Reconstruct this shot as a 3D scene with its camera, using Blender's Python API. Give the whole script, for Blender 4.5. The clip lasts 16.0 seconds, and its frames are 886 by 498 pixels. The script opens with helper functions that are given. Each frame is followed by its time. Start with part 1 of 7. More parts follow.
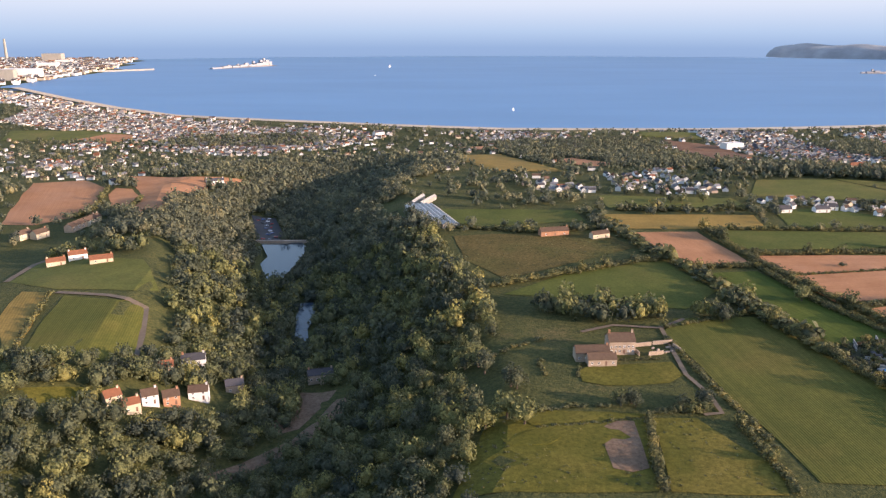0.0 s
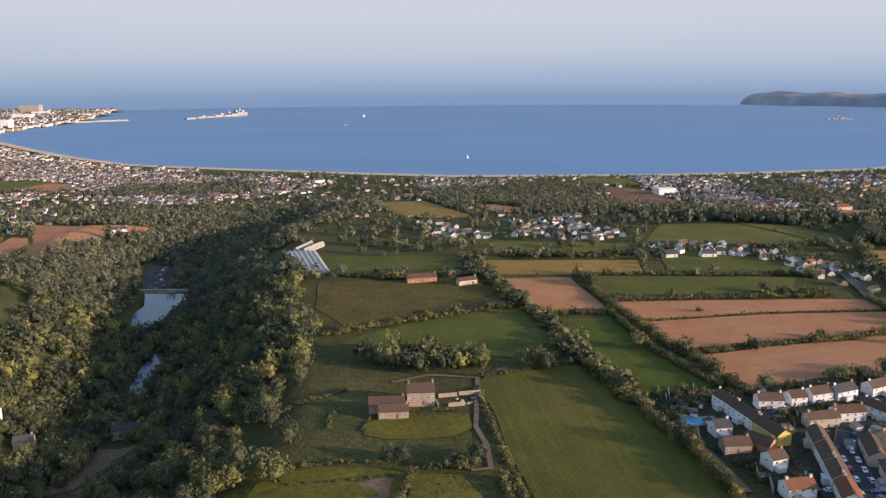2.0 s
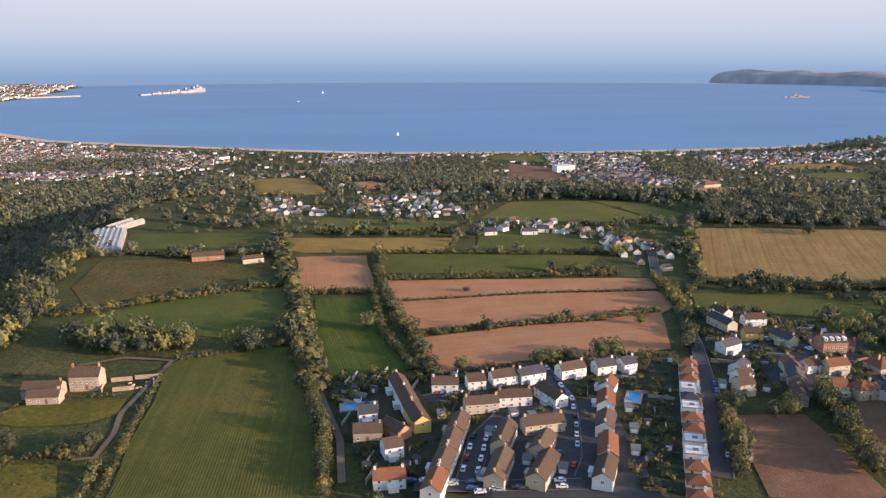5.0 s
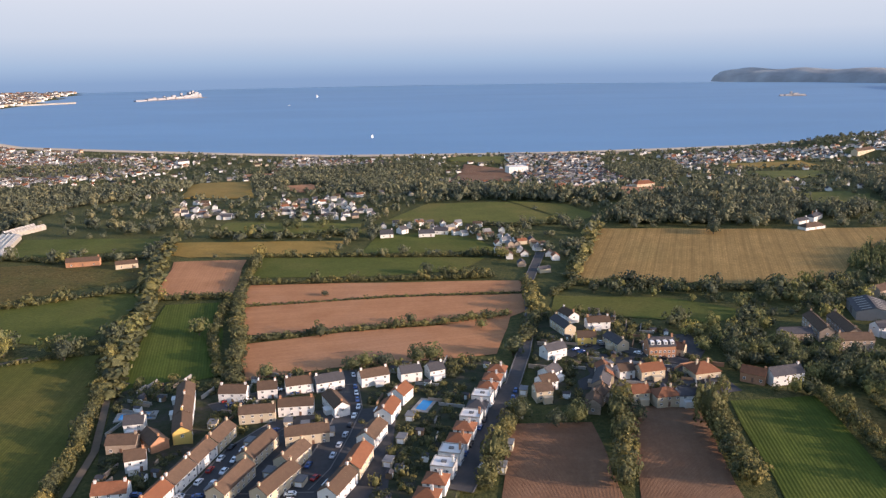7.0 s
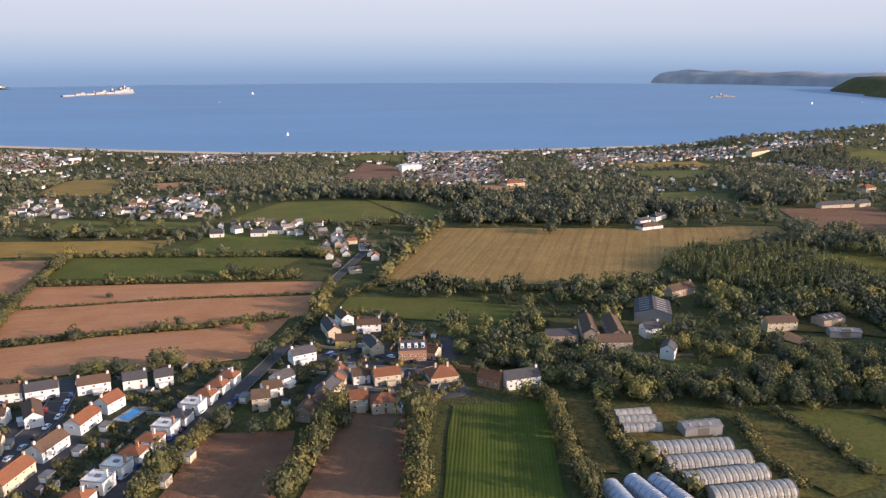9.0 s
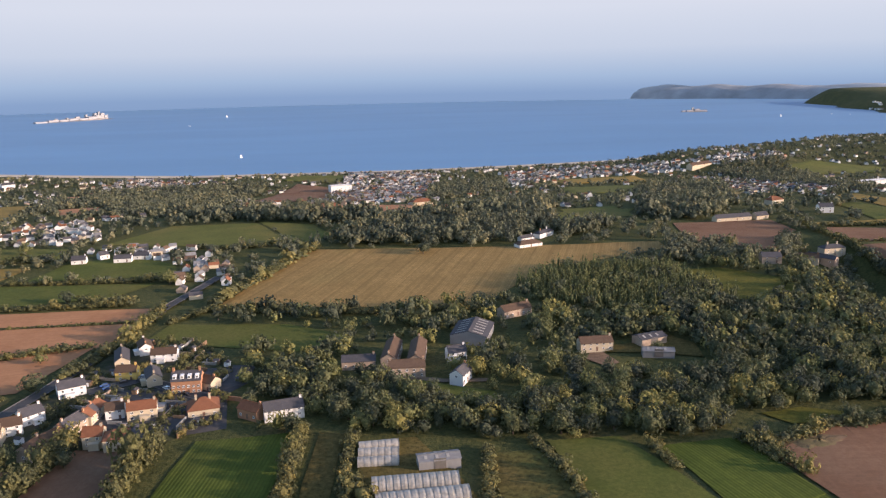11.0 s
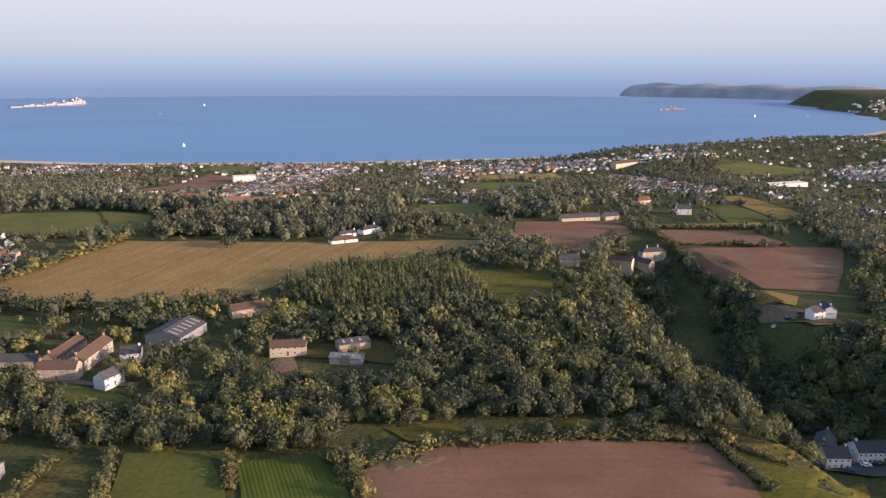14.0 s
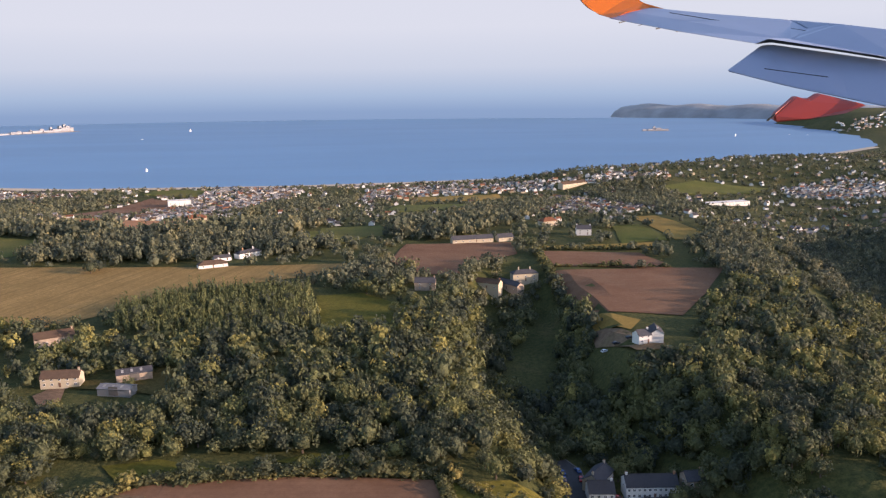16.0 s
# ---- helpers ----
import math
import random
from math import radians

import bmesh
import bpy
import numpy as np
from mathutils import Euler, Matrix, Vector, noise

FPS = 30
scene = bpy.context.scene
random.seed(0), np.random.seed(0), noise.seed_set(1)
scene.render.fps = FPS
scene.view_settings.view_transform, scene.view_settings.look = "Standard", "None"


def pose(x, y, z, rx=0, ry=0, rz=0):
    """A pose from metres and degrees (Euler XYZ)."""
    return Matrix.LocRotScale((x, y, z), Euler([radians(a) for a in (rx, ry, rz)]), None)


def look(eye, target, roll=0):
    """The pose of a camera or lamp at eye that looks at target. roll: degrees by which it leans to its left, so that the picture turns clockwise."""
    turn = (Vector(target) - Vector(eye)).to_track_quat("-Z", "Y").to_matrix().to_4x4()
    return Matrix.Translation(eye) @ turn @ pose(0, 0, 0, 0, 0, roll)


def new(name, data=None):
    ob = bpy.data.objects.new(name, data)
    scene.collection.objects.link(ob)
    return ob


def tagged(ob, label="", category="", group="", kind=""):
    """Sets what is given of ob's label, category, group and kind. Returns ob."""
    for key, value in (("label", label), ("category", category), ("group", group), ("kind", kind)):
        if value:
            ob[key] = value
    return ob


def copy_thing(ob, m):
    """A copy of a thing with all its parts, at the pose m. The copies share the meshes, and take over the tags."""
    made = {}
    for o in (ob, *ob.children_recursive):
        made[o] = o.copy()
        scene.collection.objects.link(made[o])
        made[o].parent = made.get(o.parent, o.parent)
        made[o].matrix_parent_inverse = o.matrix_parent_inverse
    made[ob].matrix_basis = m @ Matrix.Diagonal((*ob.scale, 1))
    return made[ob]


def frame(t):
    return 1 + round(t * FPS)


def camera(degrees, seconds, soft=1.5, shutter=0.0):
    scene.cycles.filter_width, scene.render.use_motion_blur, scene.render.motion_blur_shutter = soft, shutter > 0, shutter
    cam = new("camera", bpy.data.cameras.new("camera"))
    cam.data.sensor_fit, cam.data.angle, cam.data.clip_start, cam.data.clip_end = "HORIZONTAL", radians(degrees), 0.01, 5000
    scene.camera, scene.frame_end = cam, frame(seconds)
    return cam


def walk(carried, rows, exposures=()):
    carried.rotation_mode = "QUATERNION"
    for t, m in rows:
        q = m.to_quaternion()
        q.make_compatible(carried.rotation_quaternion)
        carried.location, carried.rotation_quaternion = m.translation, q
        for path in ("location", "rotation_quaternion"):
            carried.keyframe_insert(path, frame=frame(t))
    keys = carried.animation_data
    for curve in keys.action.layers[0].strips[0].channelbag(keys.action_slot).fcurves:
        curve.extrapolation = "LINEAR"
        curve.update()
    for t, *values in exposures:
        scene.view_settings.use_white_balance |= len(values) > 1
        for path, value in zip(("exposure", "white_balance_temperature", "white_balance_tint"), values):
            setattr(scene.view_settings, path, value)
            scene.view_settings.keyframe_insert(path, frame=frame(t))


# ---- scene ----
cam = camera(59.21, 16.0, soft=1.3)
PATH = [
    (0.0, (0.00, 0.00, 155.00), -0.000, -16.000, 0.000),
    (0.5, (17.99, 2.32, 154.21), 0.486, -16.005, 0.067),
    (1.0, (36.01, 4.59, 153.43), 0.895, -14.091, -0.336),
    (1.5, (54.05, 6.80, 152.67), 0.353, -12.386, -0.378),
    (2.0, (72.12, 8.97, 151.93), -0.511, -12.494, -0.304),
    (2.5, (90.22, 11.09, 151.20), -1.316, -13.201, -0.086),
    (3.0, (108.35, 13.16, 150.49), -1.352, -13.321, -0.198),
    (3.5, (126.50, 15.20, 149.79), -2.092, -13.860, -0.629),
    (4.0, (144.69, 17.20, 149.10), -2.081, -14.171, -0.258),
    (4.2, (151.98, 17.99, 148.83), -2.041, -14.197, -0.132),
    (6.3, (228.80, 25.99, 146.06), -0.042, -13.730, -0.732),
    (6.5, (236.15, 26.73, 145.81), -0.003, -13.717, -0.889),
    (7.0, (254.56, 28.57, 145.17), -0.270, -13.871, -0.876),
    (7.5, (273.00, 30.38, 144.54), -1.334, -13.884, -0.611),
    (8.0, (291.49, 32.18, 143.92), -2.404, -13.909, -0.283),
    (8.5, (310.02, 33.97, 143.29), -3.394, -13.970, 0.127),
    (9.0, (328.59, 35.75, 142.67), -3.521, -13.972, -0.102),
    (9.2, (336.03, 36.46, 142.43), -3.329, -13.815, -0.028),
    (11.3, (414.64, 43.88, 139.82), -3.620, -12.522, -1.440),
    (11.5, (422.17, 44.59, 139.57), -3.091, -12.493, -1.489),
    (12.0, (441.04, 46.37, 138.94), -3.449, -12.432, -1.210),
    (12.5, (459.96, 48.16, 138.31), -3.759, -12.433, -0.418),
    (13.0, (478.93, 49.96, 137.67), -3.358, -12.615, -0.074),
    (13.5, (497.96, 51.78, 137.03), -3.839, -12.903, 0.131),
    (14.0, (517.05, 53.61, 136.38), -3.359, -13.008, 0.031),
    (14.5, (536.20, 55.47, 135.72), -3.220, -12.981, -0.327),
    (15.0, (555.40, 57.34, 135.05), -2.632, -13.005, -0.753),
    (15.5, (574.67, 59.25, 134.37), -2.172, -12.005, -0.708),
    (16.0, (594.00, 61.18, 133.68), -2.855, -11.341, -0.619),
]
walk(cam, [(t, pose(*eye, 0, 0, yaw) @ pose(0, 0, 0, 90 + pitch) @ pose(0, 0, 0, 0, 0, roll)) for t, eye, yaw, pitch, roll in PATH],
     exposures=[(0, 1.5, 6450, 26), (0.5, 1.47, 6450, 26), (1.0, 1.22, 6450, 25), (1.5, 1.06, 6400, 24), (2.0, 1.0, 6380, 24), (2.5, 1.09, 6380, 24), (3.0, 1.18, 6380, 24), (4.0, 1.22, 6400, 25), (7, 1.22, 6360, 24), (9, 1.22, 6400, 25), (11.3, 1.17, 6320, 25), (13, 1.18, 6400, 27), (14.5, 1.22, 6540, 29), (16, 1.2, 6480, 28)])

# ---- light ----
SUN_AZIMUTH, SUN_HEIGHT = 108.0, 12.0
world = bpy.data.worlds.new("world")
scene.world = world
world.use_nodes = True
sky = world.node_tree.nodes.new("ShaderNodeTexSky")
sky.sky_type, sky.sun_disc = "NISHITA", False
sky.sun_elevation, sky.sun_rotation = radians(SUN_HEIGHT), radians(SUN_AZIMUTH)
sky.air_density, sky.dust_density, sky.ozone_density = 1.3, 1.6, 2.5
world.node_tree.links.new(sky.outputs[0], world.node_tree.nodes["Background"].inputs[0])
world.node_tree.nodes["Background"].inputs[1].default_value = 0.15
sun = new("sun", bpy.data.lights.new("sun", "SUN"))
sun.data.energy, sun.data.angle, sun.data.color = 3.3, radians(0.6), (1.0, 0.8, 0.6)
a, e = radians(SUN_AZIMUTH), radians(SUN_HEIGHT)
sun.matrix_world = look((0, 0, 900), (-math.sin(a) * math.cos(e), -math.cos(a) * math.cos(e), 900 - math.sin(e)))

# ---- materials ----


def material(name, rough=0.9, gloss=0.5):
    m = bpy.data.materials.new(name)
    m.use_nodes = True
    nodes, links = m.node_tree.nodes, m.node_tree.links
    shader = nodes["Principled BSDF"]
    shader.inputs["Roughness"].default_value = rough
    shader.inputs["Specular IOR Level"].default_value = gloss
    return m, nodes, links, shader


def ramp(nodes, links, value, colours):
    r = nodes.new("ShaderNodeValToRGB")
    r.color_ramp.interpolation = "LINEAR"
    for i, (at, c) in enumerate(colours):
        el = r.color_ramp.elements[i] if i < 2 else r.color_ramp.elements.new(at)
        el.position, el.color = at, (*c, 1)
    links.new(value, r.inputs[0])
    return r.outputs[0]


def noise_tex(nodes, links, scale, detail=4.0, vector=None, rough=0.6):
    n = nodes.new("ShaderNodeTexNoise")
    n.inputs["Scale"].default_value, n.inputs["Detail"].default_value, n.inputs["Roughness"].default_value = scale, detail, rough
    if vector is not None:
        links.new(vector, n.inputs["Vector"])
    return n.outputs[0]


def position(nodes):
    return nodes.new("ShaderNodeNewGeometry").outputs["Position"]


def mix(nodes, links, factor, a, b, kind="MIX"):
    n = nodes.new("ShaderNodeMix")
    n.data_type, n.blend_type = "RGBA", kind
    for socket, v in ((n.inputs[0], factor), (n.inputs[6], a), (n.inputs[7], b)):
        if isinstance(v, (int, float)):
            socket.default_value = v
        elif isinstance(v, tuple):
            socket.default_value = (*v, 1)
        else:
            links.new(v, socket)
    return n.outputs[2]


def bump(nodes, links, shader, value, strength, distance):
    b = nodes.new("ShaderNodeBump")
    b.inputs["Strength"].default_value, b.inputs["Distance"].default_value = strength, distance
    links.new(value, b.inputs["Height"])
    links.new(b.outputs[0], shader.inputs["Normal"])


def plain(name, colour, rough=0.8, metal=0.0, grain=0.15, scale=1.5, depth=0.0):
    """A surface of one colour with stains at two scales."""
    m, nodes, links, shader = material(name, rough, 0.2 if rough > 0.7 else 0.5)
    p = position(nodes)
    dark, light = tuple(c * (1 - grain) for c in colour), tuple(min(1, c * (1 + grain)) for c in colour)
    c = ramp(nodes, links, noise_tex(nodes, links, scale, 5, p), [(0.3, dark), (0.7, light)])
    c = mix(nodes, links, 0.5, c, ramp(nodes, links, noise_tex(nodes, links, scale * 0.12, 3, p), [(0.3, dark), (0.7, light)]))
    links.new(c, shader.inputs["Base Color"])
    shader.inputs["Metallic"].default_value = metal
    if depth:
        bump(nodes, links, shader, noise_tex(nodes, links, scale * 3, 4, p), 0.5, depth)
    return m


def roof_mat(name, colour):
    """Tiled roof: colour by the piece, rows of tiles and lichen."""
    m, nodes, links, shader = material(name, 0.85, 0.15)
    p = position(nodes)
    r = nodes.new("ShaderNodeObjectInfo").outputs["Random"]
    base = ramp(nodes, links, r, [(0.0, tuple(c * 0.8 for c in colour)), (1.0, tuple(min(1, c * 1.2) for c in colour))])
    base = mix(nodes, links, noise_tex(nodes, links, 0.9, 5, p), base, tuple(c * 0.55 for c in colour))
    base = mix(nodes, links, ramp(nodes, links, noise_tex(nodes, links, 4.0, 3, p), [(0.62, (0, 0, 0)), (0.75, (0.5, 0.5, 0.5))]), base, (0.22, 0.2, 0.13))
    links.new(base, shader.inputs["Base Color"])
    w = nodes.new("ShaderNodeTexWave")
    w.bands_direction = "Z"
    w.inputs["Scale"].default_value = 1.6
    links.new(p, w.inputs["Vector"])
    bump(nodes, links, shader, w.outputs[1], 0.5, 0.06)
    return m


def soil(name, dark, light, pitch=0.0, contrast=0.5, patch=None, tuft=0.25, wide=0.6, drill=0.0):
    """Ground cover: two colours in patches, rows of the given pitch along the object's own x."""
    m, nodes, links, shader = material(name, 0.95, 0.1)
    p = position(nodes)
    c = ramp(nodes, links, noise_tex(nodes, links, 0.05, 6, p, 0.65), [(0.32, dark), (0.68, light)])
    if patch:
        c = mix(nodes, links, ramp(nodes, links, noise_tex(nodes, links, 0.018, 5, p), [(0.5, (0, 0, 0)), (0.66, (0.8, 0.8, 0.8))]), c, patch)
    fine = noise_tex(nodes, links, 0.7, 8, p, 0.78)
    c = mix(nodes, links, ramp(nodes, links, fine, [(0.35, (tuft + 0.3,) * 3), (0.6, (0, 0, 0))]), c, tuple(v * 0.5 for v in dark))
    height = fine
    if pitch:
        o = nodes.new("ShaderNodeTexCoord").outputs["Object"]
        w = nodes.new("ShaderNodeTexWave")
        w.bands_direction = "Y"
        w.inputs["Scale"].default_value = 0.57 / pitch
        w.inputs["Distortion"].default_value, w.inputs["Detail"].default_value, w.inputs["Detail Scale"].default_value = 1.2, 3, 0.2
        links.new(o, w.inputs["Vector"])
        height = w.outputs[1]
        along = nodes.new("ShaderNodeMapping")
        along.inputs["Scale"].default_value = (0.012, 0.5, 1)
        links.new(o, along.inputs[0])
        streak = ramp(nodes, links, noise_tex(nodes, links, 1.0, 5, along.outputs[0], 0.7), [(0.38, (contrast + 0.12,) * 3), (0.58, (0, 0, 0))])
        c = mix(nodes, links, streak, c, tuple(v * 0.55 for v in dark))
        broken = nodes.new("ShaderNodeMath")
        broken.operation = "MULTIPLY"
        if drill:
            fine_rows = nodes.new("ShaderNodeTexWave")
            fine_rows.bands_direction = "Y"
            fine_rows.inputs["Scale"].default_value = 0.57 / drill
            fine_rows.inputs["Distortion"].default_value, fine_rows.inputs["Detail"].default_value = 1.5, 3
            links.new(o, fine_rows.inputs["Vector"])
            c = mix(nodes, links, ramp(nodes, links, fine_rows.outputs[1], [(0.1, (0.22,) * 3), (0.6, (0, 0, 0))]), c, tuple(v * 0.5 for v in dark))
        links.new(ramp(nodes, links, w.outputs[1], [(wide * 0.15, (contrast,) * 3), (wide, (0, 0, 0))]), broken.inputs[0])
        links.new(ramp(nodes, links, noise_tex(nodes, links, 0.06, 5, p), [(0.3, (0.25,) * 3), (0.6, (1, 1, 1))]), broken.inputs[1])
        c = mix(nodes, links, broken.outputs[0], c, tuple(v * 0.42 for v in dark))
    links.new(c, shader.inputs["Base Color"])
    bump(nodes, links, shader, height, 0.5, 0.08 if pitch else 0.2)
    return m


def leafy(name, dark, mid, light, gold):
    """Foliage: colour by tree, by stand, by spray of leaves and by leaf; some light passes through."""
    m, nodes, links, shader = material(name, 0.7, 0.2)
    g = nodes.new("ShaderNodeNewGeometry")
    tone = nodes.new("ShaderNodeAttribute")
    tone.attribute_name = "tone"
    own = nodes.new("ShaderNodeMath")
    own.operation = "ADD"
    links.new(tone.outputs["Fac"], own.inputs[0])
    links.new(nodes.new("ShaderNodeObjectInfo").outputs["Random"], own.inputs[1])
    turn = nodes.new("ShaderNodeMath")
    turn.operation = "FRACT"
    links.new(own.outputs[0], turn.inputs[0])
    tree = ramp(nodes, links, turn.outputs[0], [(0.0, dark), (0.5, mid), (0.85, light), (1.0, gold)])
    stand = ramp(nodes, links, noise_tex(nodes, links, 0.03, 3, g.outputs["Position"]), [(0.35, dark), (0.7, light)])
    c = mix(nodes, links, 0.18, tree, stand)
    leaf = ramp(nodes, links, g.outputs["Random Per Island"], [(0.0, (0.76, 0.78, 0.8)), (1.0, (1.28, 1.25, 1.14))])
    c = mix(nodes, links, 1.0, c, leaf, "MULTIPLY")
    spray = noise_tex(nodes, links, 2.2, 6, g.outputs["Position"], 0.75)
    c = mix(nodes, links, 1.0, c, ramp(nodes, links, spray, [(0.34, (0.55, 0.58, 0.57)), (0.64, (1.26, 1.24, 1.14))]), "MULTIPLY")
    bump(nodes, links, shader, spray, 0.9, 0.45)
    links.new(c, shader.inputs["Base Color"])
    t = nodes.new("ShaderNodeBsdfTranslucent")
    links.new(c, t.inputs[0])
    mx = nodes.new("ShaderNodeMixShader")
    mx.inputs[0].default_value = 0.25
    links.new(shader.outputs[0], mx.inputs[1])
    links.new(t.outputs[0], mx.inputs[2])
    links.new(mx.outputs[0], nodes["Material Output"].inputs[0])
    return m


SOIL = {
    "clay": soil("clay", (0.34, 0.16, 0.076), (0.46, 0.23, 0.112), 2.4, 0.1, (0.4, 0.215, 0.12), tuft=0.0),
    "plough": soil("plough", (0.172, 0.089, 0.05), (0.244, 0.136, 0.079), 0.6, 0.06, (0.205, 0.127, 0.078), tuft=0.05),
    "pasture": soil("pasture", (0.09, 0.1, 0.025), (0.14, 0.138, 0.034), 0, 0, (0.17, 0.14, 0.042)),
    "grass": soil("grass", (0.068, 0.084, 0.018), (0.108, 0.118, 0.026), 0, 0, (0.125, 0.113, 0.03)),
    "meadow": soil("meadow", (0.085, 0.085, 0.014), (0.16, 0.135, 0.025), 0, 0, (0.21, 0.155, 0.036), 0.5),
    "rough": soil("rough", (0.09, 0.075, 0.022), (0.17, 0.122, 0.04), 0, 0, (0.085, 0.1, 0.026), 0.75),
    "crop": soil("crop", (0.086, 0.094, 0.02), (0.138, 0.13, 0.028), 1.6, 0.26, (0.165, 0.13, 0.034), 0.25, 0.45),
    "row": soil("row", (0.06, 0.086, 0.014), (0.098, 0.122, 0.02), 1.9, 0.34, (0.115, 0.125, 0.026), 0.15, 0.45),
    "straw": soil("straw", (0.24, 0.16, 0.042), (0.34, 0.22, 0.06), 2.2, 0.15, (0.22, 0.18, 0.05), 0.25),
    "wheat": soil("wheat", (0.275, 0.176, 0.062), (0.405, 0.258, 0.094), 17.0, 0.34, (0.32, 0.222, 0.08), 0.4, 0.07, 2.4),
    "sand": soil("sand", (0.16, 0.105, 0.066), (0.25, 0.165, 0.105), 0, 0, (0.105, 0.105, 0.035), 0.4),
}
LEAF = leafy("leaf", (0.052, 0.066, 0.056), (0.104, 0.116, 0.066), (0.188, 0.192, 0.078), (0.29, 0.255, 0.085))
# same foliage for distant trees, paler and greyer: haze put into the colour
LEAF_HAZED = leafy("leaf_hazed", (0.078, 0.092, 0.074), (0.122, 0.132, 0.092), (0.168, 0.17, 0.108), (0.24, 0.212, 0.12))
NEEDLE = leafy("needle", (0.096, 0.112, 0.06), (0.13, 0.144, 0.066), (0.168, 0.177, 0.074), (0.205, 0.198, 0.083))
HEDGE = leafy("hedge_leaf", (0.075, 0.084, 0.052), (0.12, 0.122, 0.057), (0.188, 0.174, 0.07), (0.29, 0.232, 0.083))
BARK = plain("bark", (0.1, 0.075, 0.055), 0.95, 0, 0.4, 3)
ASPHALT = plain("asphalt", (0.06, 0.058, 0.058), 0.9, 0, 0.25, 0.8)
WHITE = plain("white_render", (0.64, 0.63, 0.6), 0.85, 0, 0.06, 0.8)
CREAM = plain("cream_render", (0.46, 0.39, 0.28), 0.85, 0, 0.08, 0.8)
YELLOW = plain("yellow_render", (0.6, 0.42, 0.12), 0.85, 0, 0.06, 0.8)
STONE = plain("granite", (0.34, 0.265, 0.2), 0.9, 0, 0.35, 1.8, 0.03)
BRICK = plain("brick", (0.36, 0.19, 0.11), 0.9, 0, 0.25, 2.5, 0.02)
ROOF_BROWN = roof_mat("brown_tiles", (0.128, 0.084, 0.058))
ROOF_ORANGE = roof_mat("orange_tiles", (0.25, 0.106, 0.057))
ROOF_SLATE = roof_mat("slate", (0.085, 0.083, 0.09))
ROOF_GREY = roof_mat("pale_roof", (0.22, 0.22, 0.22))
TIMBER = plain("timber", (0.2, 0.13, 0.08), 0.85, 0, 0.3, 2)
CONCRETE = plain("concrete", (0.3, 0.285, 0.255), 0.9, 0, 0.2, 1.2)
SAND = plain("beach_sand", (0.5, 0.4, 0.28), 0.95, 0, 0.12, 0.05)
SHED_DOOR = plain("shed_door", (0.11, 0.1, 0.09), 0.7, 0, 0.2, 1)
STEEL = plain("sheet_steel", (0.2, 0.2, 0.2), 0.6, 0.0, 0.12, 0.6)
BLACK = plain("dark_rubber", (0.02, 0.02, 0.02), 0.6, 0, 0.2, 2)
m, nodes, links, shader = material("window_glass", 0.08)
shader.inputs["Base Color"].default_value = (0.025, 0.03, 0.035, 1)
shader.inputs["Specular IOR Level"].default_value = 0.8
GLASS = m


def water(name, colour, rough, scale, depth, detail=4, gloss=0.5):
    m, nodes, links, shader = material(name, rough, gloss)
    p = position(nodes)
    st = nodes.new("ShaderNodeMapping")
    st.inputs["Scale"].default_value = (0.35, 1, 1)
    links.new(p, st.inputs[0])
    streak = noise_tex(nodes, links, 0.004, 5, st.outputs[0])
    c = ramp(nodes, links, streak, [(0.35, tuple(v * 0.95 for v in colour)), (0.65, tuple(v * 1.05 for v in colour))])
    links.new(c, shader.inputs["Base Color"])
    bump(nodes, links, shader, noise_tex(nodes, links, scale, detail, st.outputs[0], 0.7), 1.0, depth)
    return m


SEA = water("sea_water", (0.112, 0.232, 0.38), 0.5, 0.09, 0.15, 4, 0.15)
POND = water("pond_water", (0.025, 0.04, 0.055), 0.12, 0.4, 0.05, 4, 0.2)
POOL = water("pool_water", (0.03, 0.3, 0.6), 0.05, 1.0, 0.03)

# ---- building blocks ----


def mesh_object(name, verts, faces, mat, parent=None, label="", smooth=False):
    me = bpy.data.meshes.new(name)
    me.from_pydata([tuple(v) for v in verts], [], [tuple(f) for f in faces])
    for mt in (mat if isinstance(mat, (list, tuple)) else [mat]):
        me.materials.append(mt)
    if smooth:
        me.polygons.foreach_set("use_smooth", [True] * len(me.polygons))
    ob = new(name, me)
    ob.parent = parent
    if label:
        tagged(ob, label)
    return ob


def part(name, bm, mat, parent, label=""):
    """A bmesh as one mesh object under a thing or a part."""
    me = bpy.data.meshes.new(name)
    bm.normal_update()
    bm.to_mesh(me)
    bm.free()
    me.materials.append(mat)
    ob = new(name, me)
    ob.parent = parent
    return tagged(ob, label) if label else ob


def big_mesh(name, verts, quads, mat):
    """A large mesh from arrays of corners and four-sided faces."""
    me = bpy.data.meshes.new(name)
    me.vertices.add(len(verts))
    me.vertices.foreach_set("co", np.asarray(verts, np.float32).ravel())
    n = quads.shape[1]
    me.loops.add(quads.size)
    me.loops.foreach_set("vertex_index", np.asarray(quads, np.int32).ravel())
    me.polygons.add(len(quads))
    me.polygons.foreach_set("loop_start", np.arange(0, quads.size, n, dtype=np.int32))
    me.update(calc_edges=True)
    me.validate()
    me.materials.append(mat)
    return new(name, me)


def inside(poly, x, y):
    """Which of the points lie within the polygon."""
    x, y = np.asarray(x, float), np.asarray(y, float)
    hit = np.zeros(x.shape, bool)
    for (x0, y0), (x1, y1) in zip(poly, poly[1:] + poly[:1]):
        if y0 != y1:
            hit ^= ((y0 > y) != (y1 > y)) & (x < (x1 - x0) * (y - y0) / (y1 - y0) + x0)
    return hit


def z_at(x, y):
    return float(land(x, y))


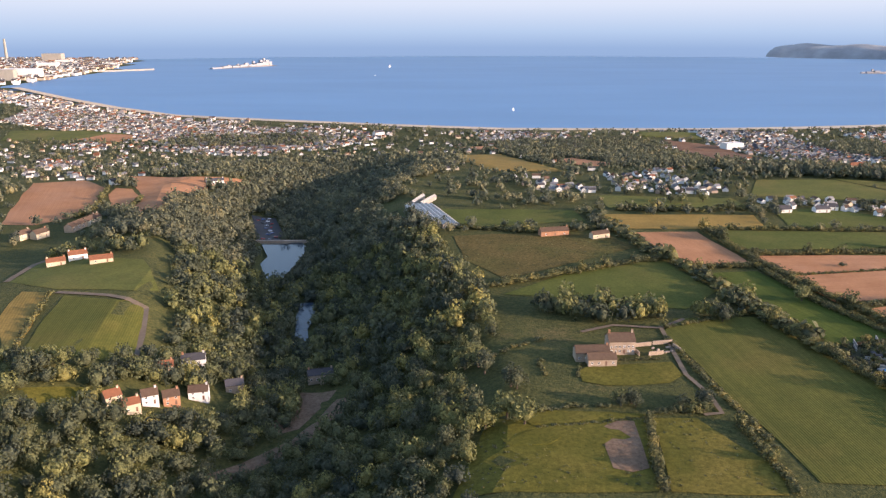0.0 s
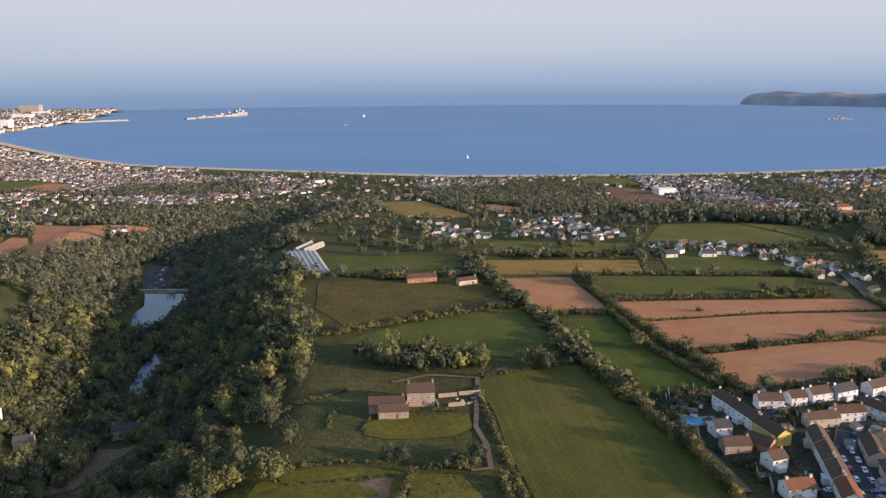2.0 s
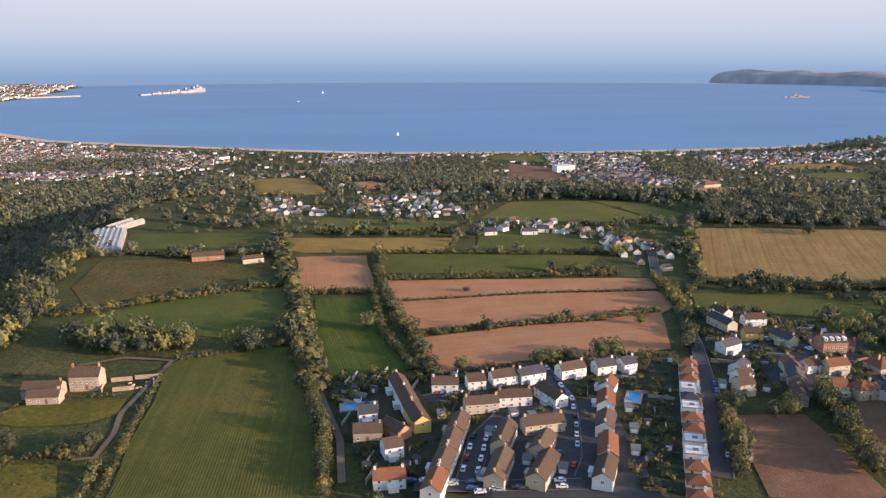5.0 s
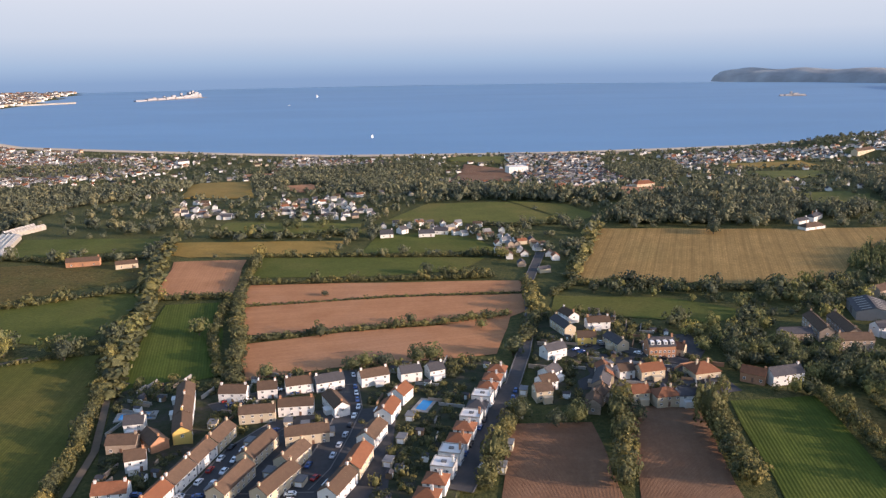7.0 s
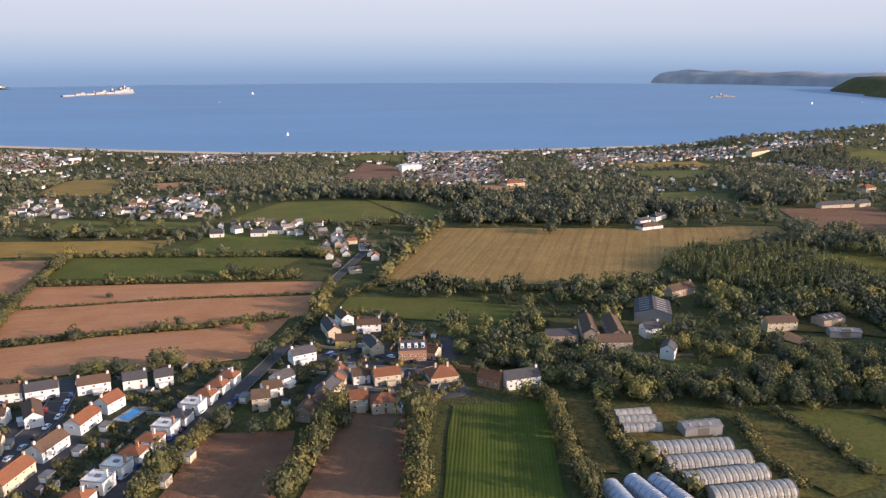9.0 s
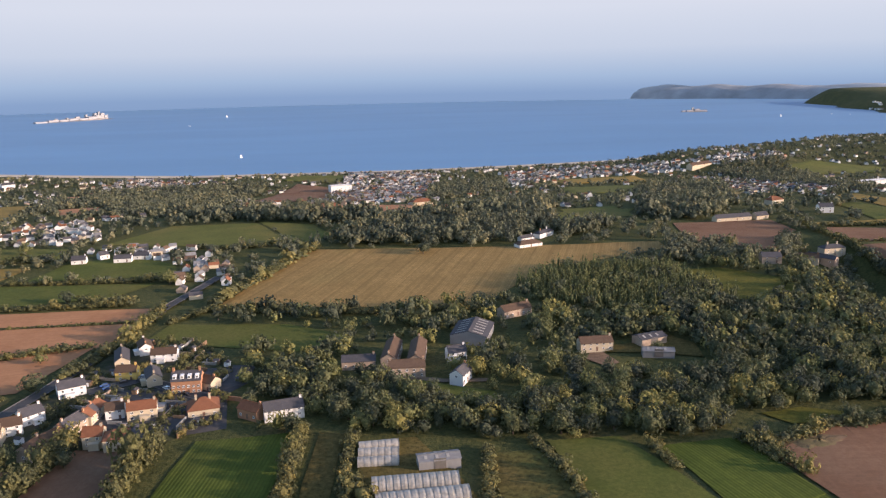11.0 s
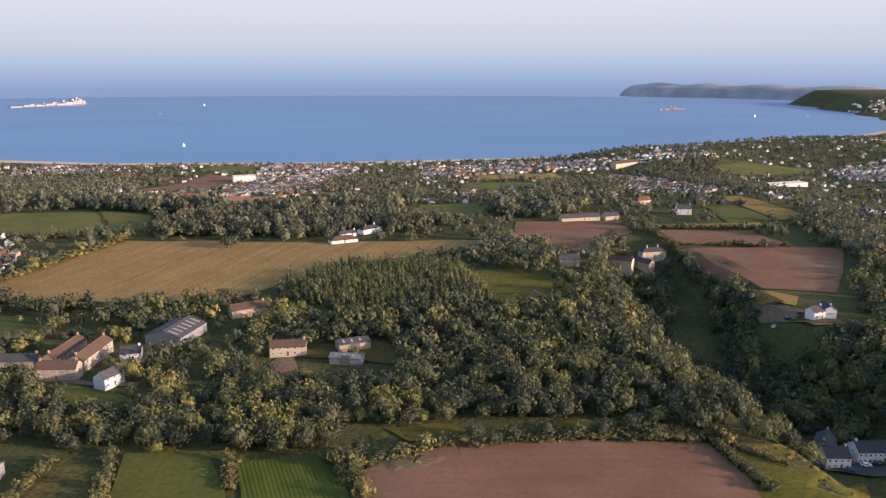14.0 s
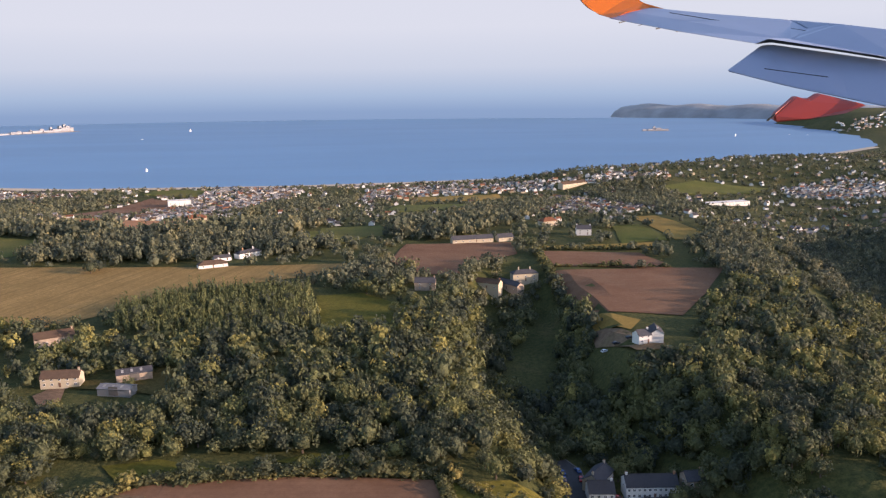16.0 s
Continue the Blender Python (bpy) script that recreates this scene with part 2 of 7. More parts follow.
# ---- the ground, the sea and the distance ----
SHORE = [(-3000, 3830), (-1420, 3830), (-1160, 2800), (-1131, 2066), (-807, 1700), (-638, 1523), (-480, 1385), (-297, 1316), (-78, 1244),
         (100, 1196), (414, 1192), (588, 1215), (770, 1250), (956, 1335), (1202, 1467), (1477, 1615), (1687, 1800), (1850, 2100), (1960, 2450), (2150, 3300), (3000, 3300)]
VALLEY = [(-90, -100, 24, 70), (-70, 120, 18, 75), (-56, 262, 15, 82), (-72, 370, 9, 70), (-108, 500, 7, 82), (-125, 610, 7, 95), (-105, 770, 5, 120), (-140, 980, 4, 160)]
GULLY = [(720, 130, 12, 60), (662, 232, 20, 40), (642, 330, 17, 36), (650, 440, 22, 34), (654, 478, 36, 20)]
WEST_VALLEY = [(720, 60, 8, 90), (820, 250, 6, 90), (900, 470, 7, 110), (960, 700, 9, 130), (1080, 1000, 6, 200)]


def smooth(a, b, x):
    s = np.clip((x - a) / (b - a), 0.0, 1.0)
    return s * s * (3 - 2 * s)


def dale(x, y, z, line, core=0.12):
    """Lowers z along a valley line of (x, y, floor, half width)."""
    best, floor = np.full(np.shape(x), 1e9), np.zeros(np.shape(x))
    for (x0, y0, z0, w0), (x1, y1, z1, w1) in zip(line[:-1], line[1:]):
        dx, dy = x1 - x0, y1 - y0
        s = np.clip(((x - x0) * dx + (y - y0) * dy) / (dx * dx + dy * dy), 0, 1)
        d = np.hypot(x - x0 - s * dx, y - y0 - s * dy) / (w0 + s * (w1 - w0))
        floor = np.where(d < best, z0 + s * (z1 - z0), floor)
        best = np.minimum(best, d)
    k = 0.25 * smooth(core, 1.0, best) + 0.75 * np.clip((best - core) / (1 - core), 0, 1)
    return np.where(best < 1, np.minimum(z, floor + (z - floor) * k), z)


def land(x, y):
    """Height of the ground over the sea."""
    x, y = np.asarray(x, float), np.asarray(y, float)
    shore = np.interp(x, [p[0] for p in SHORE], [p[1] for p in SHORE])
    z = 38 - 27 * smooth(580, 1000, y) - 8 * smooth(-170, -240, x) * smooth(300, 450, y)
    z = z + 0.8 * np.sin(x / 90 + 1) * np.cos(y / 70)
    z = z + 12 * smooth(700, 850, x) * smooth(1000, 1100, y) * smooth(1500, 1300, y)
    z = z + 45 * smooth(1880, 2250, x) * smooth(2150, 2600, y)
    # unseen rise to the west, added to throw shade over the west valley
    z = z + 34 * smooth(930, 1060, x) * smooth(680, 480, y)
    z = dale(x, y, z, VALLEY)
    z = dale(x, y, z, GULLY, 0.4)
    z = dale(x, y, z, WEST_VALLEY)
    coast = shore - y
    z = np.where(coast < 120, 2.5 + (z - 2.5) * smooth(8, 120, coast), z)
    return np.where(coast < 8, np.maximum(2.5 + (coast - 8) * 0.12, -6), z)


xs = np.concatenate([np.arange(-3000, -700, 90), np.arange(-700, -260, 22), np.arange(-260, 960, 6), np.arange(960, 1400, 22), np.arange(1400, 3001, 80)])
ys = np.concatenate([np.arange(-1500, 100, 80), np.arange(100, 640, 6), np.arange(640, 1420, 14), np.arange(1420, 3900, 60)])
gx, gy = np.meshgrid(xs, ys)
gz = land(gx, gy)
idx = np.arange(gx.size).reshape(gx.shape)
quads = np.stack([idx[:-1, :-1], idx[:-1, 1:], idx[1:, 1:], idx[1:, :-1]], -1).reshape(-1, 4)
m, nodes, links, shader = material("turf", 0.95, 0.1)
p = position(nodes)
c = ramp(nodes, links, noise_tex(nodes, links, 0.03, 7, p, 0.7), [(0.3, (0.06, 0.063, 0.022)), (0.55, (0.095, 0.092, 0.03)), (0.75, (0.155, 0.118, 0.048))])
c = mix(nodes, links, ramp(nodes, links, noise_tex(nodes, links, 0.6, 8, p, 0.8), [(0.42, (0.75, 0.75, 0.75)), (0.58, (0, 0, 0))]), c, (0.03, 0.04, 0.015))
links.new(c, shader.inputs["Base Color"])
bump(nodes, links, shader, noise_tex(nodes, links, 0.8, 6, p), 0.8, 0.6)
TURF = m
ground = big_mesh("ground", np.stack([gx, gy, gz], -1).reshape(-1, 3), quads, TURF)
tagged(ground, "rolling green farmland sloping down to a bay", "ground", kind="structure")

arc = np.radians(np.arange(-80, 81, 2.0))
sv = [(300 + 4150 * math.sin(t), 50 + 4150 * math.cos(t), 0) for t in arc]
sea = mesh_object("water", sv + [(4400, 900, 0), (-3800, 900, 0)], [tuple(range(len(sv) + 1, -1, -1))], SEA)
tagged(sea, "calm blue sea of a wide bay", "sea", kind="structure")

# beach: a strip of pale sand along the bay
bx = np.arange(-1100, 1700, 20.0)
by = np.interp(bx, [q[0] for q in SHORE], [q[1] for q in SHORE])
bv = [(x, y - 12, 2.9) for x, y in zip(bx, by)] + [(x, y + 34, 0.3) for x, y in zip(bx, by)]
n = len(bx)
beach = mesh_object("beach", bv, [(i, i + 1, n + i + 1, n + i) for i in range(n - 1)], SAND)
tagged(beach, "narrow strip of pale sand beside the sea", "beach", kind="structure")

# the haze and the sky far behind the bay
m = bpy.data.materials.new("haze")
m.use_nodes = True
nodes, links = m.node_tree.nodes, m.node_tree.links
nodes.remove(nodes["Principled BSDF"])
em = nodes.new("ShaderNodeEmission")
o = nodes.new("ShaderNodeTexCoord").outputs["Object"]
sep = nodes.new("ShaderNodeSeparateXYZ")
links.new(o, sep.inputs[0])
mr = nodes.new("ShaderNodeMapRange")
mr.inputs[1].default_value, mr.inputs[2].default_value = -100, 900
links.new(sep.outputs[2], mr.inputs[0])
c = ramp(nodes, links, mr.outputs[0], [(0.08, (0.24, 0.383, 0.56)), (0.13, (0.252, 0.398, 0.575)), (0.22, (0.37, 0.527, 0.67)), (0.376, (0.57, 0.682, 0.75)), (0.6, (0.68, 0.772, 0.805))])
links.new(c, em.inputs[0])
em.inputs[1].default_value = 0.425
links.new(em.outputs[0], nodes["Material Output"].inputs[0])
ang = np.radians(np.arange(-44, 39, 2.0))
bd = [(300 + 4650 * math.sin(t), 50 + 4650 * math.cos(t), -100) for t in ang] + [(300 + 4650 * math.sin(t), 50 + 4650 * math.cos(t), 800) for t in ang]
n = len(ang)
backdrop = mesh_object("backdrop", bd, [(i, i + 1, n + i + 1, n + i) for i in range(n - 1)], m)
tagged(backdrop, "pale hazy evening sky over the sea horizon", "sky", kind="structure")


# ---- fields ----
FIELDS = []


def field(kind, label, angle, corners):
    """A field draped on the ground, its rows at the given angle."""
    cx, cy = (sum(c[i] for c in corners) / len(corners) for i in (0, 1))
    turn = radians(angle)
    bm = bmesh.new()
    ring = []
    for i, (x, y) in enumerate(corners):
        nx, ny = corners[(i + 1) % len(corners)]
        steps = max(1, int(math.hypot(nx - x, ny - y) / 14))
        for k in range(steps):
            s = k / steps
            wob = 0.6 * math.sin(i * 3 + k * 1.7)
            px, py = x + (nx - x) * s - cx + wob * min(k, 1), y + (ny - y) * s - cy + wob * min(k, 1)
            ring.append(bm.verts.new((px * math.cos(turn) + py * math.sin(turn), -px * math.sin(turn) + py * math.cos(turn), 0)))
    bm.faces.new(ring)
    for axis in (0, 1):
        lo, hi = min(v.co[axis] for v in bm.verts), max(v.co[axis] for v in bm.verts)
        step = 9.0 if hi - lo < 300 else 25.0
        at = math.ceil(lo / step) * step
        while at < hi:
            no = (1, 0, 0) if axis == 0 else (0, 1, 0)
            bmesh.ops.bisect_plane(bm, geom=bm.verts[:] + bm.edges[:] + bm.faces[:], plane_co=[at * q for q in no], plane_no=no)
            at += step
    base = z_at(cx, cy)
    for v in bm.verts:
        wx, wy = cx + v.co.x * math.cos(turn) - v.co.y * math.sin(turn), cy + v.co.x * math.sin(turn) + v.co.y * math.cos(turn)
        v.co.z = z_at(wx, wy) + ((0.16 + 0.004 * len(FIELDS) if v.is_boundary else 0.25 + 0.005 * len(FIELDS)) if cy < 620 else 0.4 if v.is_boundary else 1.0 + 0.008 * len(FIELDS)) - base
    if sum(f.normal.z if f.normal.length else 0 for f in bm.faces) < 0:
        bmesh.ops.reverse_faces(bm, faces=bm.faces[:])
    ob = part("field", bm, SOIL[kind], None)
    ob.matrix_world = pose(cx, cy, base, 0, 0, angle)
    FIELDS.append(corners)
    return tagged(ob, label, "field", kind="structure")


field("clay", "field of bare reddish-brown tilled clay soil", -71, [(-290, 495), (-340, 637), (-304, 652), (-265, 608), (-252, 557), (-251, 515), (-267, 493)])
field("clay", "field of bare reddish-brown tilled clay soil", 39, [(-237, 543), (-256, 585), (-261, 612), (-246, 607), (-230, 579), (-226, 541)])
field("clay", "field of bare reddish-brown tilled clay soil", 61, [(-278, 682), (-217, 665), (-172, 699), (-204, 570), (-183, 498), (-215, 505), (-225, 571)])
field("pasture", "pale green grazed pasture between hedges", 18, [(-607, 1068), (-647, 1173), (-530, 1175), (-456, 1139), (-523, 1071)])
field("clay", "field of bare reddish-brown tilled clay soil", 72, [(-513, 1082), (-492, 1145), (-435, 1126), (-441, 1058)])
field("pasture", "pale green grazed pasture between hedges", -83, [(-209, 356), (-214, 398), (-156, 389), (-133, 346), (-142, 339), (-179, 341)])
field("crop", "green crop field with fine drilled rows", -79, [(-156, 262), (-171, 332), (-133, 324), (-129, 319), (-120, 281), (-125, 268)])
field("straw", "cut straw-coloured stubble field in low sun", -72, [(-160, 259), (-185, 305), (-193, 338), (-178, 336), (-157, 259)])
field("meadow", "rough green meadow with tufted dry grass", 49, [(-142, 237), (-122, 248), (-118, 242), (-133, 230)])
field("grass", "lush green grass field beside hedgerows", 11, [(7, 467), (-3, 502), (85, 499), (88, 468), (18, 452)])
field("rough", "brown and green rough scrubby moor field", 3, [(11, 385), (6, 432), (28, 436), (96, 437), (104, 408), (67, 381), (30, 354)])
field("grass", "lush green grass field beside hedgerows", 79, [(27, 333), (57, 360), (78, 379), (114, 383), (125, 337), (104, 314), (70, 326)])
field("straw", "cut straw-coloured stubble field in low sun", 1, [(95, 486), (199, 487), (194, 451), (115, 449), (102, 456)])
field("clay", "field of bare reddish-brown tilled clay soil", -82, [(110, 440), (149, 443), (157, 380), (122, 378)])
field("pasture", "pale green grazed pasture between hedges", 105, [(111, 546), (203, 538), (206, 508), (110, 504)])
field("crop", "green crop field with fine drilled rows", -86, [(88, 289), (96, 304), (130, 305), (144, 261), (152, 230), (156, 179), (101, 183)])
field("row", "deep green field with broad planted rows", -76, [(131, 364), (155, 367), (178, 283), (148, 269), (140, 291)])
field("meadow", "rough green meadow with tufted dry grass", 14, [(48, 245), (48, 254), (52, 257), (68, 259), (83, 261), (84, 250), (78, 244), (66, 242), (55, 242)])
field("meadow", "rough green meadow with tufted dry grass", 128, [(15, 224), (53, 223), (63, 221), (57, 179), (2, 179)])
field("meadow", "rough green meadow with tufted dry grass", 45, [(65, 219), (79, 219), (93, 190), (90, 177), (60, 179)])
field("grass", "lush green grass field beside hedgerows", -1, [(160, 406), (156, 447), (280, 444), (266, 418), (244, 413), (227, 408)])
field("clay", "field of bare reddish-brown tilled clay soil", 2, [(165, 369), (160, 394), (256, 397), (296, 397), (295, 378), (233, 375), (169, 360)])
field("clay", "field of bare reddish-brown tilled clay soil", 9, [(172, 323), (166, 360), (233, 371), (296, 375), (294, 351), (280, 337), (239, 331)])
field("clay", "field of bare reddish-brown tilled clay soil", 15, [(185, 277), (177, 313), (216, 325), (252, 331), (284, 341), (275, 298), (257, 294), (217, 288), (191, 279)])
field("grass", "lush green grass field beside hedgerows", 67, [(209, 455), (217, 499), (247, 507), (279, 486), (289, 458)])
field("pasture", "pale green grazed pasture between hedges", 112, [(219, 545), (247, 605), (306, 604), (338, 538), (296, 524), (278, 533)])
field("pasture", "pale green grazed pasture between hedges", 174, [(306, 612), (347, 592), (364, 554), (344, 529)])
field("wheat", "wide ripe wheat field with tramlines", -108, [(320, 394), (353, 512), (475, 499), (565, 498), (564, 478), (486, 443), (448, 390), (431, 381)])
field("grass", "lush green grass field beside hedgerows", 73, [(302, 347), (307, 371), (358, 364), (387, 342), (365, 328)])
field("plough", "ploughed dark brown field with straight furrows", -104, [(268, 195), (274, 241), (299, 241), (299, 194)])
field("plough", "ploughed dark brown field with straight furrows", -99, [(302, 194), (312, 252), (333, 249), (328, 192)])
field("row", "deep green field with broad planted rows", -97, [(337, 192), (345, 254), (373, 257), (368, 190)])
field("rough", "brown and green rough scrubby moor field", -94, [(380, 256), (388, 254), (385, 212), (378, 213)])
field("plough", "ploughed dark brown field with straight furrows", 109, [(261, 768), (288, 1020), (339, 966), (333, 806)])
field("pasture", "pale green grazed pasture between hedges", 36, [(265, 1049), (272, 1094), (348, 1082), (338, 1016)])
field("clay", "field of bare reddish-brown tilled clay soil", 65, [(328, 712), (452, 683), (440, 633), (391, 635)])
field("straw", "cut straw-coloured stubble field in low sun", 60, [(43, 663), (4, 815), (61, 839), (104, 656)])
field("clay", "field of bare reddish-brown tilled clay soil", 18, [(13, 943), (61, 957), (74, 879)])
field("clay", "field of bare reddish-brown tilled clay soil", 1, [(99, 758), (129, 790), (165, 715), (135, 694)])
field("straw", "cut straw-coloured stubble field in low sun", 2, [(602, 980), (710, 1001), (709, 934), (605, 928)])
field("pasture", "pale green grazed pasture between hedges", 132, [(584, 868), (669, 874), (641, 785), (573, 756)])
field("pasture", "pale green grazed pasture between hedges", 106, [(527, 614), (591, 626), (556, 563), (516, 555)])
field("meadow", "rough green meadow with tufted dry grass", 35, [(551, 426), (573, 429), (598, 401), (587, 372), (559, 371)])
field("plough", "tilled pinkish-brown field below the coast", 150, [(584, 499), (595, 555), (663, 554), (661, 515), (648, 503), (622, 465), (601, 465)])
field("plough", "tilled pinkish-brown field below the coast", -9, [(674, 523), (734, 513), (740, 485), (740, 470), (673, 479)])
field("plough", "tilled pinkish-brown field below the coast", 2, [(674, 469), (737, 471), (768, 469), (737, 415), (713, 379), (677, 389)])
field("grass", "lush green grass field beside hedgerows", 74, [(744, 613), (765, 615), (768, 552), (732, 542)])
field("straw", "cut straw-coloured stubble field in low sun", -83, [(772, 662), (795, 670), (797, 569), (786, 550), (770, 552)])
field("pasture", "pale green grazed pasture between hedges", 134, [(921, 1034), (981, 1076), (1067, 1045), (1021, 993), (924, 978)])
field("straw", "cut straw-coloured stubble field in low sun", 133, [(679, 538), (754, 544), (750, 525), (679, 529)])
field("pasture", "pale green grazed pasture between hedges", 116, [(532, 602), (533, 631), (579, 643), (580, 585)])
field("sand", "bare trampled sandy earth yard", 117, [(673, 378), (684, 358), (693, 345), (693, 337), (680, 336), (671, 362)])
field("straw", "cut straw-coloured stubble field in low sun", 10, [(675, 393), (693, 374), (685, 361), (674, 373)])
field("meadow", "rough green meadow with tufted dry grass", 120, [(513, 256), (527, 259), (543, 253), (542, 248), (519, 248)])
field("meadow", "rough green meadow with tufted dry grass", 102, [(558, 256), (568, 260), (581, 258), (590, 252), (569, 252)])
field("grass", "small green paddock below a stone farm", 20, [(401, 291), (410, 294), (424, 286), (435, 281), (437, 268), (426, 271), (414, 279), (404, 285)])
field("sand", "bare trampled sandy earth yard", 50, [(472, 307), (475, 313), (480, 313), (483, 302), (478, 298)])
field("plough", "ploughed dark brown field with straight furrows", -3, [(504, 231), (532, 247), (564, 247), (600, 243), (604, 220), (598, 200), (510, 205)])
field("meadow", "rough green meadow with tufted dry grass", 44, [(604, 241), (625, 242), (651, 251), (628, 198), (600, 200)])
field("row", "deep green field with broad planted rows", -73, [(482, 207), (475, 238), (498, 241), (503, 229), (508, 205)])
field("grass", "lush green grass field beside hedgerows", 131, [(450, 208), (445, 244), (466, 245), (481, 207)])
field("rough", "brown and green rough scrubby moor field", 146, [(392, 249), (408, 250), (419, 225), (426, 204), (430, 198), (389, 201), (392, 226)])
# darker kind than meadow: the neighbouring wood's shade is put into its colour
field("rough", "brown and green rough scrubby moor field", 79, [(428, 238), (443, 239), (450, 220), (448, 203), (434, 198), (431, 204), (426, 224)])
field("meadow", "rough green meadow with tufted dry grass", 127, [(24, 219), (46, 223), (68, 221), (66, 220), (46, 217), (27, 214)])
field("meadow", "rough green meadow with tufted dry grass", 133, [(17, 207), (28, 212), (49, 215), (56, 215), (56, 203), (19, 202)])
field("rough", "brown and green rough scrubby moor field", 26, [(481, 313), (481, 320), (494, 321), (495, 327), (511, 329), (517, 318), (515, 304), (499, 310)])
field("sand", "bare trampled sandy earth yard", 124, [(48, 213), (54, 217), (59, 217), (58, 202), (57, 190), (52, 188), (47, 190), (47, 201)])


# ---- houses ----


def box(bm, x0, x1, y0, y1, z0, z1):
    v = [bm.verts.new(p) for p in ((x0, y0, z0), (x1, y0, z0), (x1, y1, z0), (x0, y1, z0), (x0, y0, z1), (x1, y0, z1), (x1, y1, z1), (x0, y1, z1))]
    for f in ((3, 2, 1, 0), (4, 5, 6, 7), (0, 1, 5, 4), (1, 2, 6, 5), (2, 3, 7, 6), (3, 0, 4, 7)):
        bm.faces.new([v[i] for i in f])


def shared(name, mat, build):
    me = bpy.data.meshes.new(name)
    bm = bmesh.new()
    build(bm)
    bm.normal_update()
    bm.to_mesh(me)
    bm.free()
    me.materials.append(mat)
    return me


def frame_bars(bm):
    """A casement frame with two openings, one piece."""
    xs, zs = (-0.68, -0.57, -0.05, 0.05, 0.57, 0.68), (-0.7, -0.57, 0.57, 0.68)
    v = [[bm.verts.new((x, -0.07, z)) for z in zs] for x in xs]
    for i in range(5):
        for k in range(3):
            if (i, k) not in ((1, 1), (3, 1)):
                bm.faces.new((v[i][k], v[i + 1][k], v[i + 1][k + 1], v[i][k + 1]))
    made = bmesh.ops.extrude_face_region(bm, geom=bm.faces[:])["geom"]
    bmesh.ops.translate(bm, verts=[q for q in made if isinstance(q, bmesh.types.BMVert)], vec=(0, 0.11, 0))
    bmesh.ops.recalc_face_normals(bm, faces=bm.faces[:])


PAINT = plain("white_paint", (0.8, 0.8, 0.78), 0.5, 0, 0.05, 2)
DOOR_PAINT = plain("door_paint", (0.16, 0.09, 0.06), 0.5, 0, 0.2, 2)
WINDOW_ME = shared("window", PAINT, frame_bars)
PANE_ME = shared("pane", GLASS, lambda bm: box(bm, -0.6, 0.6, -0.02, 0.02, -0.6, 0.6))
DOOR_ME = shared("door", DOOR_PAINT, lambda bm: box(bm, -0.45, 0.45, -0.06, 0.03, 0, 2.0))
POT_ME = shared("chimney_pot", BRICK, lambda bm: bmesh.ops.create_cone(bm, cap_ends=True, segments=8, radius1=0.11, radius2=0.09, depth=0.3))
hrand = random.Random(5)
YARDS = []


def window(parent, x, y, z, turn, s=1.0):
    w = new("window", WINDOW_ME)
    w.parent = parent
    w.matrix_basis = pose(x, y, z, 0, 0, turn) @ Matrix.Scale(s, 4)
    p = new("pane", PANE_ME)
    p.parent = w


